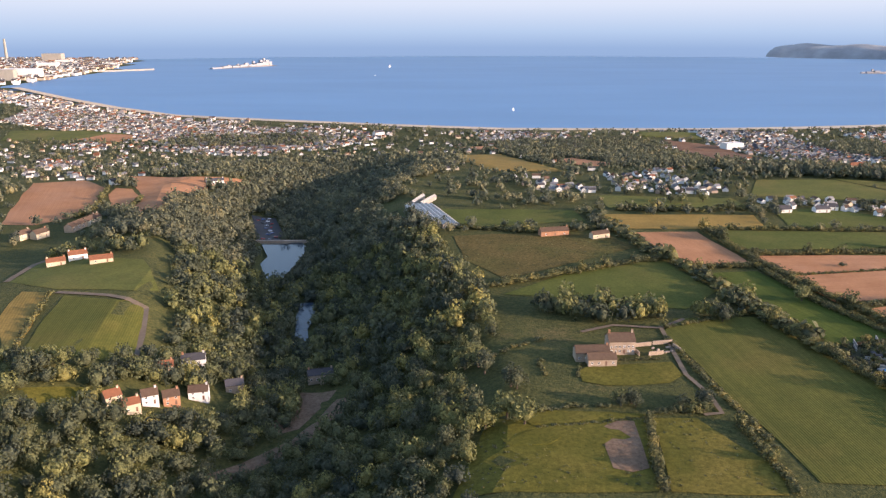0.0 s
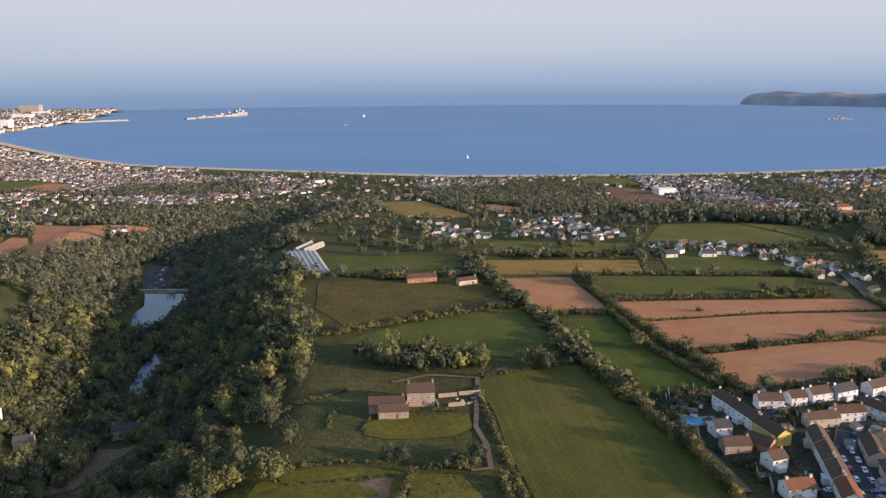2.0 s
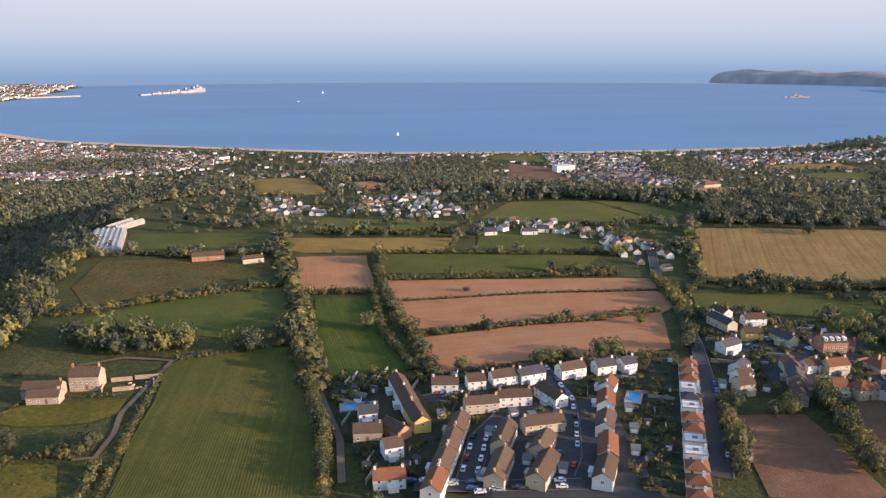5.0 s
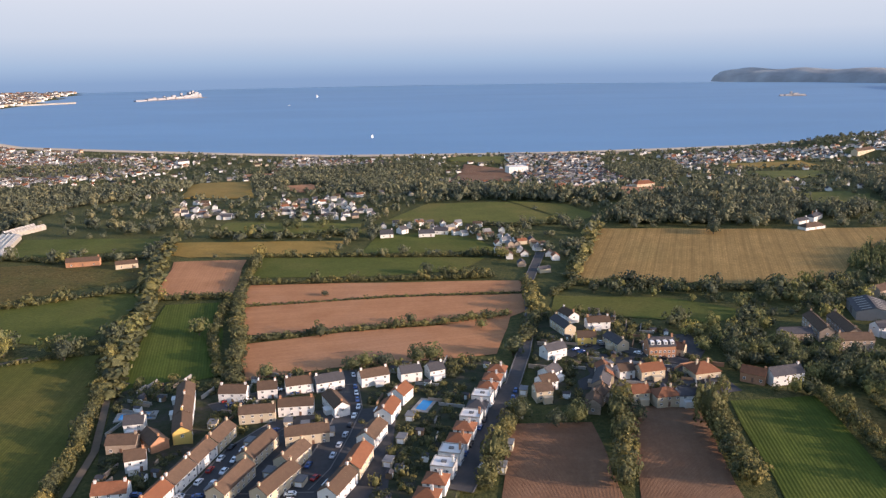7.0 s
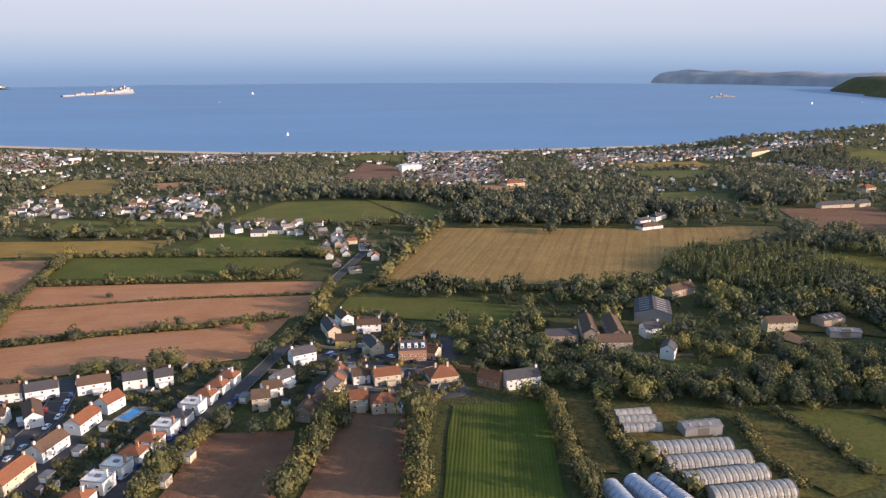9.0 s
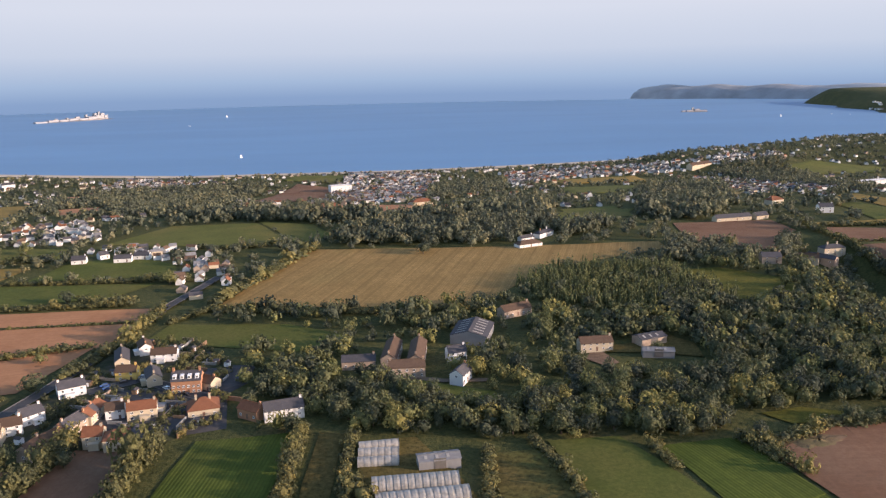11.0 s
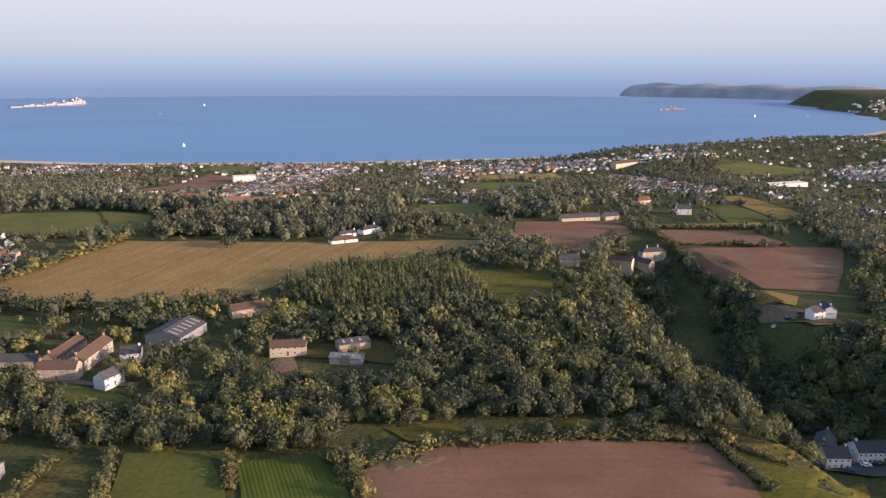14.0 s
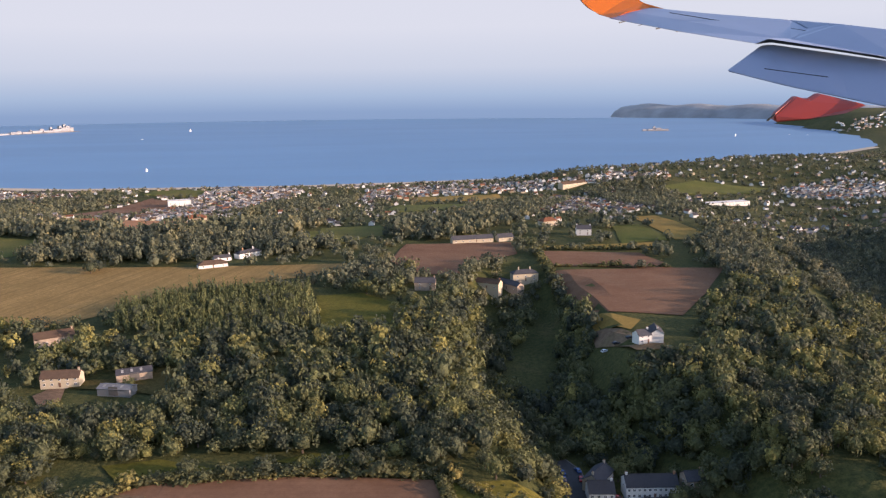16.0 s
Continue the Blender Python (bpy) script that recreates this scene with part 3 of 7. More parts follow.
def house(x, y, turn, length, width, eaves, wall, roof, style, kind, label, category):
    """A building round its middle, its ridge along its own x axis."""
    root = new({"barn": "farm_building", "shed": "farm_shed", "inn": "inn", "block": "large_building", "bungalow": "bungalow"}.get(kind, "house"))
    hx, hy = length / 2, width / 2
    zs = [z_at(x + a * math.cos(radians(turn)) - b * math.sin(radians(turn)), y + a * math.sin(radians(turn)) + b * math.cos(radians(turn))) for a in (-hx, hx) for b in (-hy, hy)]
    base = sum(zs) / 4 + 0.45
    root.matrix_world = pose(x, y, base, 0, 0, turn)
    YARDS.append((x, y, length / 2 + 2.6))
    rise = width * (0.14 if kind == "shed" else 0.33)
    far = math.hypot(x - 300, y) > 460
    bm = bmesh.new()
    low = min(zs) - base - 1.5
    if style == "gable":
        ring = [(-hy, low), (hy, low), (hy, eaves), (0, eaves + rise), (-hy, eaves)]
        ends = [[bm.verts.new((sx, yy, zz)) for yy, zz in ring] for sx in (-hx, hx)]
        for i in range(5):
            bm.faces.new((ends[0][i], ends[0][(i + 1) % 5], ends[1][(i + 1) % 5], ends[1][i]))
        bm.faces.new(ends[0][::-1])
        bm.faces.new(ends[1])
        bmesh.ops.recalc_face_normals(bm, faces=bm.faces[:])
    else:
        box(bm, -hx, hx, -hy, hy, low, eaves + (0.5 if style == "flat" else 0))
    part("wall", bm, wall, root)
    bm = bmesh.new()
    o, t = 0.28, 0.12
    if style == "gable":
        for s in (-1, 1):
            dz = rise / hy * o
            a = [(-hx - o * 0.6, s * (hy + o), eaves - dz + 0.05), (hx + o * 0.6, s * (hy + o), eaves - dz + 0.05), (hx + o * 0.6, 0, eaves + rise + 0.05), (-hx - o * 0.6, 0, eaves + rise + 0.05)]
            lo = [bm.verts.new(p) for p in a]
            hi = [bm.verts.new((p[0], p[1], p[2] + t)) for p in a]
            bm.faces.new(lo)
            bm.faces.new(hi)
            for i in range(4):
                bm.faces.new((lo[i], lo[(i + 1) % 4], hi[(i + 1) % 4], hi[i]))
        box(bm, -hx - o * 0.6, hx + o * 0.6, -0.12, 0.12, eaves + rise + 0.1, eaves + rise + 0.3)
    elif style == "hip":
        k = max(0.3, hx - hy)
        b = [bm.verts.new(p) for p in ((-hx - o, -hy - o, eaves), (hx + o, -hy - o, eaves), (hx + o, hy + o, eaves), (-hx - o, hy + o, eaves))]
        c = [bm.verts.new((p.co.x, p.co.y, eaves + t)) for p in b]
        r = [bm.verts.new((-k, 0, eaves + rise)), bm.verts.new((k, 0, eaves + rise))]
        for f in ((b[0], b[3], b[2], b[1]), (c[0], c[1], r[1], r[0]), (c[1], c[2], r[1]), (c[2], c[3], r[0], r[1]), (c[3], c[0], r[0])):
            bm.faces.new(f)
        for i in range(4):
            bm.faces.new((b[i], b[(i + 1) % 4], c[(i + 1) % 4], c[i]))
    else:
        box(bm, -hx + 0.25, hx - 0.25, -hy + 0.25, hy - 0.25, eaves + 0.05, eaves + 0.25)
        box(bm, -0.7, 0.7, -0.5, 0.5, eaves + 0.25, eaves + 0.9)
    bmesh.ops.recalc_face_normals(bm, faces=bm.faces[:])
    part("roof", bm, roof, root)
    if style == "flat":
        for a0, a1, b0, b1 in ((-hx - 0.1, hx + 0.1, -hy - 0.1, -hy + 0.2), (-hx - 0.1, hx + 0.1, hy - 0.2, hy + 0.1), (-hx - 0.1, -hx + 0.2, -hy + 0.2, hy - 0.2), (hx - 0.2, hx + 0.1, -hy + 0.2, hy - 0.2)):
            bm = bmesh.new()
            box(bm, a0, a1, b0, b1, eaves + 0.5, eaves + 0.75)
            part("parapet", bm, CONCRETE, root)
    if kind not in ("shed", "block"):
        for cx in ([-hx + 0.6, hx - 0.6] if length > 8 and kind != "barn" else [hx - 0.6]):
            bm = bmesh.new()
            top = eaves + rise + 0.7 + (0.4 if kind == "manor" else 0)
            q = cx * (0.5 if style == "hip" else 1)
            box(bm, q - 0.32, q + 0.32, -0.26, 0.26, eaves + 0.3, top)
            box(bm, q - 0.38, q + 0.38, -0.32, 0.32, top, top + 0.14)
            ch = part("chimney", bm, BRICK if hrand.random() < 0.2 else wall, root)
            for k in (-0.2, 0.2):
                p = new("chimney_pot", POT_ME)
                p.parent = ch
                p.matrix_basis = pose(q + k, 0, top + 0.28)
    if kind == "shed":
        bm = bmesh.new()
        box(bm, -1.6, 1.6, -hy - 0.08, -hy + 0.02, 0, 3.0)
        part("sliding_door", bm, SHED_DOOR, root)
        if style == "gable":
            for i in range(int(length // 3)):
                for s in (-1, 1):
                    bm = bmesh.new()
                    xx = -hx + 1.6 + i * 3
                    v = [bm.verts.new(p) for p in ((xx, s * hy * 0.75, eaves + rise * 0.25 + 0.27), (xx + 0.8, s * hy * 0.75, eaves + rise * 0.25 + 0.27), (xx + 0.8, s * hy * 0.2, eaves + rise * 0.8 + 0.27), (xx, s * hy * 0.2, eaves + rise * 0.8 + 0.27))]
                    bm.faces.new(v if s < 0 else v[::-1])
                    part("skylight", bm, CONCRETE, root)
        return tagged(root, label, category)
    step = 1.5 if kind in ("manor", "inn") else 2.5
    if far:
        step = 4.5
    n = max(2, int(length / step))
    floors = [1.35] if eaves < 3.15 else [1.4, 3.65] if eaves < 5.0 else [1.4, 3.6, 5.9]
    for i in range(n):
        wx = -hx + (i + 0.5) * length / n
        for fl, wz in enumerate(floors):
            for s in ((-1,) if far else (-1, 1)):
                if fl == 0 and s == -1 and i == n // 2:
                    d = new("door", DOOR_ME)
                    d.parent = root
                    d.matrix_basis = pose(wx, -hy - 0.02, 0.05) @ Matrix.Scale(0.8, 4)
                    continue
                window(root, wx, s * (hy + 0.02), wz * 0.76, 0 if s < 0 else 180, 0.62)
    if style == "gable" and not far and kind not in ("barn",):
        for s in (-1, 1):
            window(root, s * (hx + 0.02), 0, floors[-1] * 0.76, 90 * s, 0.62)
    if kind == "manor" and style == "gable" and wall is BRICK:
        for i in range(4):
            bm = bmesh.new()
            xx = -hx + (i + 0.5) * length / 4
            box(bm, xx - 0.6, xx + 0.6, -hy + 0.5, -hy + 2.2, eaves + 0.4, eaves + 1.7)
            d = part("dormer", bm, PAINT, root)
            window(d, xx, -hy + 0.48, eaves + 1.05, 0, 0.6)
    if kind in ("semi", "terr", "hip", "tall") and not far:
        bm = bmesh.new()
        s = hrand.choice((-1, 1))
        box(bm, s * hx * 0.2 - 1.4, s * hx * 0.2 + 1.4, -hy - 1.7, -hy - 0.002, low, 1.9)
        box(bm, s * hx * 0.2 - 1.6, s * hx * 0.2 + 1.6, -hy - 1.9, -hy - 0.002, 1.9, 2.05)
        if hrand.random() < 0.6:
            part("porch", bm, wall, root)
        else:
            bm.free()
    return tagged(root, label, category)


house(187.7, 261.9, -0, 8.8, 5.3, 3.6, WHITE, ROOF_BROWN, "gable", "semi", "white house with brown roof and chimneys", "house")
house(198.0, 264.2, 10, 6.2, 5.3, 3.6, WHITE, ROOF_BROWN, "gable", "semi", "white house with brown roof and chimneys", "house")
house(207.6, 267.3, 16, 8.8, 5.3, 3.6, WHITE, ROOF_BROWN, "gable", "semi", "white house with brown roof and chimneys", "house")
house(217.2, 269.3, 21, 9.4, 5.3, 3.6, WHITE, ROOF_SLATE, "gable", "semi", "white house with dark slate roof and chimneys", "house")
house(231.7, 272.9, 21, 9.7, 5.3, 3.6, WHITE, ROOF_BROWN, "gable", "semi", "white house with brown roof and chimneys", "house")
house(243.8, 275.2, 17, 7.3, 5.3, 3.6, WHITE, ROOF_SLATE, "gable", "semi", "white house with dark slate roof and chimneys", "house")
house(252.3, 276.9, 23, 5.5, 5.3, 3.6, WHITE, ROOF_SLATE, "gable", "semi", "white house with dark slate roof and chimneys", "house")
house(198.6, 246.7, 8, 10.7, 4.9, 3.6, CREAM, ROOF_BROWN, "gable", "terr", "cream terraced house with plain rendered walls, brown roof", "house")
house(209.6, 251.1, 6, 10.7, 4.9, 3.6, WHITE, ROOF_BROWN, "gable", "terr", "white terraced house with plain rendered walls, brown roof", "house")
house(215.9, 232.5, 12, 12.4, 5.3, 3.6, CREAM, ROOF_BROWN, "gable", "terr", "cream terraced house with plain rendered walls, brown roof", "house")
house(221.6, 252.5, -63, 12.0, 4.9, 3.6, WHITE, ROOF_BROWN, "gable", "semi", "white house with brown roof and chimneys", "house")
house(172.8, 260.0, -75, 11.2, 5.3, 4.2, WHITE, ROOF_BROWN, "gable", "tall", "white tall terraced house with steep brown roof", "house")
house(175.6, 249.2, -76, 11.9, 5.3, 4.1, WHITE, ROOF_BROWN, "gable", "tall", "white tall terraced house with steep brown roof", "house")
house(178.6, 238.1, -73, 11.8, 5.3, 3.9, YELLOW, ROOF_BROWN, "gable", "tall", "yellow tall terraced house with steep brown roof", "house")
house(190.9, 232.1, -103, 10.5, 5.3, 3.6, CREAM, ROOF_BROWN, "gable", "terr", "cream terraced house with plain rendered walls, brown roof", "house")
house(188.4, 221.0, -103, 10.6, 5.3, 3.6, WHITE, ROOF_BROWN, "gable", "terr", "white terraced house with plain rendered walls, brown roof", "house")
house(185.9, 210.3, -104, 10.2, 5.3, 3.6, WHITE, ROOF_BROWN, "gable", "terr", "white terraced house with plain rendered walls, brown roof", "house")
house(183.4, 199.8, -104, 10.1, 5.3, 3.6, WHITE, ROOF_ORANGE, "gable", "terr", "white terraced house with plain rendered walls, orange roof", "house")
house(203.7, 224.4, -107, 14.1, 5.3, 3.6, CREAM, ROOF_BROWN, "gable", "semi", "cream house with brown roof and chimneys", "house")
house(200.7, 207.3, -107, 15.0, 5.3, 3.6, CREAM, ROOF_BROWN, "gable", "semi", "cream house with brown roof and chimneys", "house")
house(214.1, 219.6, -112, 10.6, 5.3, 3.6, CREAM, ROOF_BROWN, "gable", "semi", "cream house with brown roof and chimneys", "house")
house(212.2, 206.3, -114, 14.7, 5.3, 3.6, CREAM, ROOF_BROWN, "gable", "semi", "cream house with brown roof and chimneys", "house")
house(241.5, 258.6, -114, 7.3, 5.3, 3.6, WHITE, ROOF_ORANGE, "gable", "semi", "white house with orange roof and chimneys", "house")
house(238.1, 246.6, -104, 9.8, 5.3, 3.6, WHITE, ROOF_ORANGE, "gable", "semi", "white house with orange roof and chimneys", "house")
house(234.6, 231.7, -107, 10.5, 5.3, 3.6, WHITE, ROOF_BROWN, "gable", "semi", "white house with brown roof and chimneys", "house")
house(231.8, 216.6, -103, 12.0, 5.3, 3.6, CREAM, ROOF_ORANGE, "gable", "semi", "cream house with orange roof and chimneys", "house")
house(228.2, 204.2, -110, 11.7, 5.3, 3.6, WHITE, ROOF_BROWN, "gable", "semi", "white house with brown roof and chimneys", "house")
house(295.1, 293.7, 29, 8.5, 5.3, 3.6, WHITE, ROOF_SLATE, "gable", "semi", "white house with dark slate roof and chimneys", "house")
house(291.0, 272.9, 46, 6.6, 5.3, 3.4, WHITE, ROOF_SLATE, "gable", "semi", "white house with dark slate roof and chimneys", "house")
house(288.8, 265.3, 25, 5.9, 5.3, 3.4, WHITE, ROOF_BROWN, "gable", "semi", "white house with brown roof and chimneys", "house")
house(286.6, 258.4, 11, 5.5, 5.3, 3.4, CREAM, ROOF_BROWN, "gable", "semi", "cream house with brown roof and chimneys", "house")
house(302.9, 321.0, -72, 13.1, 4.9, 3.6, CREAM, ROOF_SLATE, "gable", "semi", "cream house with dark slate roof and chimneys", "house")
house(307.3, 333.7, -67, 8.4, 4.9, 3.4, WHITE, ROOF_BROWN, "gable", "semi", "white house with brown roof and chimneys", "house")
house(317.3, 324.2, 5, 9.3, 4.9, 3.3, WHITE, ROOF_BROWN, "gable", "semi", "white house with brown roof and chimneys", "house")
house(309.4, 306.5, 1, 7.1, 4.9, 3.4, YELLOW, ROOF_BROWN, "gable", "semi", "yellow house with brown roof and chimneys", "house")
house(319.6, 301.6, -69, 10.0, 4.9, 3.4, CREAM, ROOF_SLATE, "gable", "semi", "cream house with dark slate roof and chimneys", "house")
house(333.5, 292.8, 3, 9.6, 6.6, 4.8, BRICK, ROOF_SLATE, "gable", "manor", "brick large old house with rows of sash windows, dark slate roof", "house")
house(340.3, 293.8, -30, 5.5, 4.9, 3.0, CREAM, ROOF_BROWN, "gable", "semi", "cream house with brown roof and chimneys", "house")
house(309.2, 272.4, -94, 10.7, 4.9, 3.4, CREAM, ROOF_ORANGE, "gable", "semi", "cream house with orange roof and chimneys", "house")
house(307.4, 266.5, -108, 13.7, 5.3, 3.4, STONE, ROOF_SLATE, "gable", "semi", "granite house with dark slate roof and chimneys", "house")
house(316.2, 273.5, 14, 5.5, 4.9, 3.4, WHITE, ROOF_BROWN, "gable", "semi", "white house with brown roof and chimneys", "house")
house(324.6, 272.7, 13, 8.6, 5.3, 3.6, CREAM, ROOF_ORANGE, "gable", "semi", "cream house with orange roof and chimneys", "house")
house(316.4, 255.2, 6, 5.5, 5.3, 3.6, CREAM, ROOF_ORANGE, "gable", "semi", "cream house with orange roof and chimneys", "house")
house(324.1, 253.0, 11, 8.0, 6.1, 3.4, CREAM, ROOF_ORANGE, "hip", "hip", "cream house under a hipped orange roof", "house")
house(331.1, 253.3, 4, 6.5, 5.3, 3.4, WHITE, ROOF_SLATE, "gable", "semi", "white house with dark slate roof and chimneys", "house")
house(304.2, 255.8, 60, 6.4, 4.6, 3.0, STONE, ROOF_BROWN, "gable", "semi", "granite house with brown roof and chimneys", "house")
house(301.2, 249.8, 76, 6.7, 4.6, 3.0, STONE, ROOF_BROWN, "gable", "semi", "granite house with brown roof and chimneys", "house")
house(342.7, 274.3, 14, 9.4, 8.2, 2.4, CREAM, ROOF_ORANGE, "hip", "bungalow", "low bungalow with a broad hipped roof, orange roof", "house")
house(368.0, 268.9, 15, 12.0, 5.7, 3.2, WHITE, ROOF_SLATE, "gable", "barn", "white long low farm building beside a yard, dark slate roof", "barn")
house(358.6, 269.5, -34, 7.9, 4.9, 2.9, BRICK, ROOF_ORANGE, "gable", "barn", "brick long low farm building beside a yard, orange roof", "barn")
house(389.7, 308.8, 1, 12.0, 4.9, 2.7, STONE, ROOF_SLATE, "gable", "barn", "granite long low farm building beside a yard, dark slate roof", "barn")
house(406.7, 298.2, 0, 12.6, 5.7, 3.8, STONE, ROOF_BROWN, "gable", "farm", "old stone farmhouse wing round a courtyard, brown roof", "house")
house(401.6, 314.9, 83, 19.7, 5.7, 3.7, STONE, ROOF_BROWN, "gable", "farm", "old stone farmhouse wing round a courtyard, brown roof", "house")
house(411.0, 313.5, 84, 20.8, 5.7, 3.7, STONE, ROOF_BROWN, "gable", "farm", "old stone farmhouse wing round a courtyard, brown roof", "house")
house(425.0, 312.4, 11, 6.8, 5.3, 3.4, WHITE, ROOF_SLATE, "gable", "semi", "white house with dark slate roof and chimneys", "house")
house(424.9, 291.3, 62, 8.0, 4.9, 3.4, WHITE, ROOF_SLATE, "gable", "semi", "white house with dark slate roof and chimneys", "house")
house(433.7, 336.6, -106, 18.6, 14.4, 3.2, STEEL, ROOF_SLATE, "gable", "shed", "large metal farm shed with a grey roof", "shed")
house(454.9, 364.0, 27, 14.3, 5.7, 2.9, STONE, ROOF_BROWN, "gable", "barn", "granite long low farm building beside a yard, brown roof", "barn")
house(477.8, 316.6, 4, 12.5, 5.3, 3.2, CREAM, ROOF_BROWN, "gable", "barn", "cream long low farm building beside a yard, brown roof", "barn")
house(500.2, 321.0, 19, 11.5, 6.4, 2.7, STONE, ROOF_SLATE, "gable", "shed", "large pale metal farm shed", "shed")
house(499.0, 307.7, -11, 11.3, 4.8, 2.1, STEEL, ROOF_GREY, "gable", "shed", "large pale metal farm shed", "shed")
house(658.1, 469.0, 9, 14.0, 6.1, 4.0, CREAM, ROOF_SLATE, "hip", "manor", "cream large old house with rows of sash windows, dark slate roof", "house")
house(637.9, 460.4, -32, 13.8, 5.3, 3.0, CREAM, ROOF_BROWN, "gable", "barn", "cream long low farm building beside a yard, brown roof", "barn")
house(649.6, 463.3, -55, 16.6, 4.9, 2.7, STONE, ROOF_SLATE, "gable", "barn", "granite long low farm building beside a yard, dark slate roof", "barn")
house(603.7, 434.3, -6, 10.2, 5.7, 3.5, STONE, ROOF_SLATE, "gable", "barn", "granite long low farm building beside a yard, dark slate roof", "barn")
house(684.6, 345.0, 15, 5.5, 4.9, 3.2, WHITE, ROOF_SLATE, "gable", "semi", "white house with dark slate roof and chimneys", "house")
house(690.6, 347.4, -98, 7.9, 4.9, 3.6, WHITE, ROOF_SLATE, "gable", "semi", "white house with dark slate roof and chimneys", "house")
house(648.0, 262.4, -4, 7.3, 6.6, 3.7, WHITE, ROOF_SLATE, "gable", "inn", "old country inn with dark window rows, dark slate roof", "inn")
house(649.3, 270.0, 54, 9.8, 5.7, 4.0, CREAM, ROOF_SLATE, "gable", "inn", "old country inn with dark window rows, dark slate roof", "inn")
house(663.1, 265.0, -2, 15.0, 6.6, 3.7, WHITE, ROOF_SLATE, "gable", "inn", "old country inn with dark window rows, dark slate roof", "inn")
house(674.7, 262.6, 4, 5.5, 5.3, 3.8, STONE, ROOF_SLATE, "gable", "semi", "granite house with dark slate roof and chimneys", "house")
house(66.2, 270.8, 3, 9.8, 6.6, 4.8, STONE, ROOF_BROWN, "gable", "manor", "granite large old house with rows of sash windows, brown roof", "house")
house(54.4, 264.4, 3, 12.5, 5.7, 2.9, STONE, ROOF_BROWN, "gable", "barn", "granite long low farm building beside a yard, brown roof", "barn")
house(57.0, 259.5, 4, 10.3, 4.9, 2.4, STONE, ROOF_BROWN, "gable", "barn", "granite long low farm building beside a yard, brown roof", "barn")
house(63.7, 434.1, 13, 16.8, 4.9, 2.7, BRICK, ROOF_BROWN, "gable", "barn", "brick long low farm building beside a yard, brown roof", "barn")
house(89.0, 428.5, 23, 11.1, 4.1, 2.4, CREAM, ROOF_BROWN, "gable", "barn", "cream long low farm building beside a yard, brown roof", "barn")
house(-99.4, 286.7, 15, 9.1, 5.3, 3.6, WHITE, ROOF_SLATE, "gable", "semi", "white house with dark slate roof and chimneys", "house")
house(-105.9, 274.1, 20, 5.5, 4.6, 3.0, CREAM, ROOF_ORANGE, "gable", "semi", "cream house with orange roof and chimneys", "house")
house(-113.2, 242.1, 40, 5.5, 4.9, 3.4, CREAM, ROOF_ORANGE, "gable", "semi", "cream house with orange roof and chimneys", "house")
house(-106.7, 241.7, 33, 5.5, 4.6, 3.0, CREAM, ROOF_ORANGE, "gable", "semi", "cream house with orange roof and chimneys", "house")
house(-103.4, 249.7, 27, 5.5, 4.9, 3.4, WHITE, ROOF_BROWN, "gable", "semi", "white house with brown roof and chimneys", "house")
house(-97.3, 253.5, 25, 5.7, 4.9, 3.3, BRICK, ROOF_BROWN, "gable", "semi", "brick house with brown roof and chimneys", "house")
house(-90.3, 262.6, 12, 7.1, 4.9, 3.3, WHITE, ROOF_BROWN, "gable", "semi", "white house with brown roof and chimneys", "house")
house(-81.2, 277.3, 18, 6.9, 4.9, 3.0, STONE, ROOF_SLATE, "gable", "semi", "granite house with dark slate roof and chimneys", "house")
house(-50.6, 294.9, 13, 10.4, 4.9, 3.0, STONE, ROOF_SLATE, "gable", "semi", "granite house with dark slate roof and chimneys", "house")
house(-233.6, 488.7, 81, 28.2, 5.7, 3.2, STONE, ROOF_BROWN, "gable", "barn", "granite long low farm building beside a yard, brown roof", "barn")
house(-231.1, 497.4, 83, 16.4, 5.3, 3.2, CREAM, ROOF_BROWN, "gable", "barn", "cream long low farm building beside a yard, brown roof", "barn")
house(-200.2, 385.8, 28, 9.1, 4.6, 2.2, CREAM, ROOF_ORANGE, "gable", "semi", "cream house with orange roof and chimneys", "house")
house(-193.1, 395.3, 30, 9.2, 4.9, 2.9, WHITE, ROOF_ORANGE, "gable", "semi", "white house with orange roof and chimneys", "house")
house(-176.4, 385.5, 25, 11.2, 4.9, 2.0, CREAM, ROOF_ORANGE, "gable", "barn", "cream long low farm building beside a yard, orange roof", "barn")
house(-257.1, 460.8, 68, 9.3, 5.7, 3.2, CREAM, ROOF_BROWN, "gable", "barn", "cream long low farm building beside a yard, brown roof", "barn")
house(-248.1, 463.6, 67, 9.5, 5.7, 3.2, CREAM, ROOF_BROWN, "gable", "barn", "cream long low farm building beside a yard, brown roof", "barn")
house(-192.0, 647.0, 22, 14.3, 5.3, 3.0, WHITE, ROOF_SLATE, "gable", "semi", "white house with dark slate roof and chimneys", "house")
house(-268.5, 628.2, 45, 7.5, 5.3, 3.0, WHITE, ROOF_SLATE, "gable", "semi", "white house with dark slate roof and chimneys", "house")
house(222.2, 495.5, 9, 7.9, 6.1, 2.2, WHITE, ROOF_SLATE, "gable", "semi", "white house with dark slate roof and chimneys", "house")
house(231.5, 507.1, 42, 5.5, 5.3, 2.2, WHITE, ROOF_SLATE, "gable", "semi", "white house with dark slate roof and chimneys", "house")
house(246.8, 496.3, 6, 9.7, 5.3, 2.2, WHITE, ROOF_SLATE, "gable", "semi", "white house with dark slate roof and chimneys", "house")
house(255.7, 503.1, -4, 8.9, 5.3, 2.2, WHITE, ROOF_SLATE, "gable", "semi", "white house with dark slate roof and chimneys", "house")
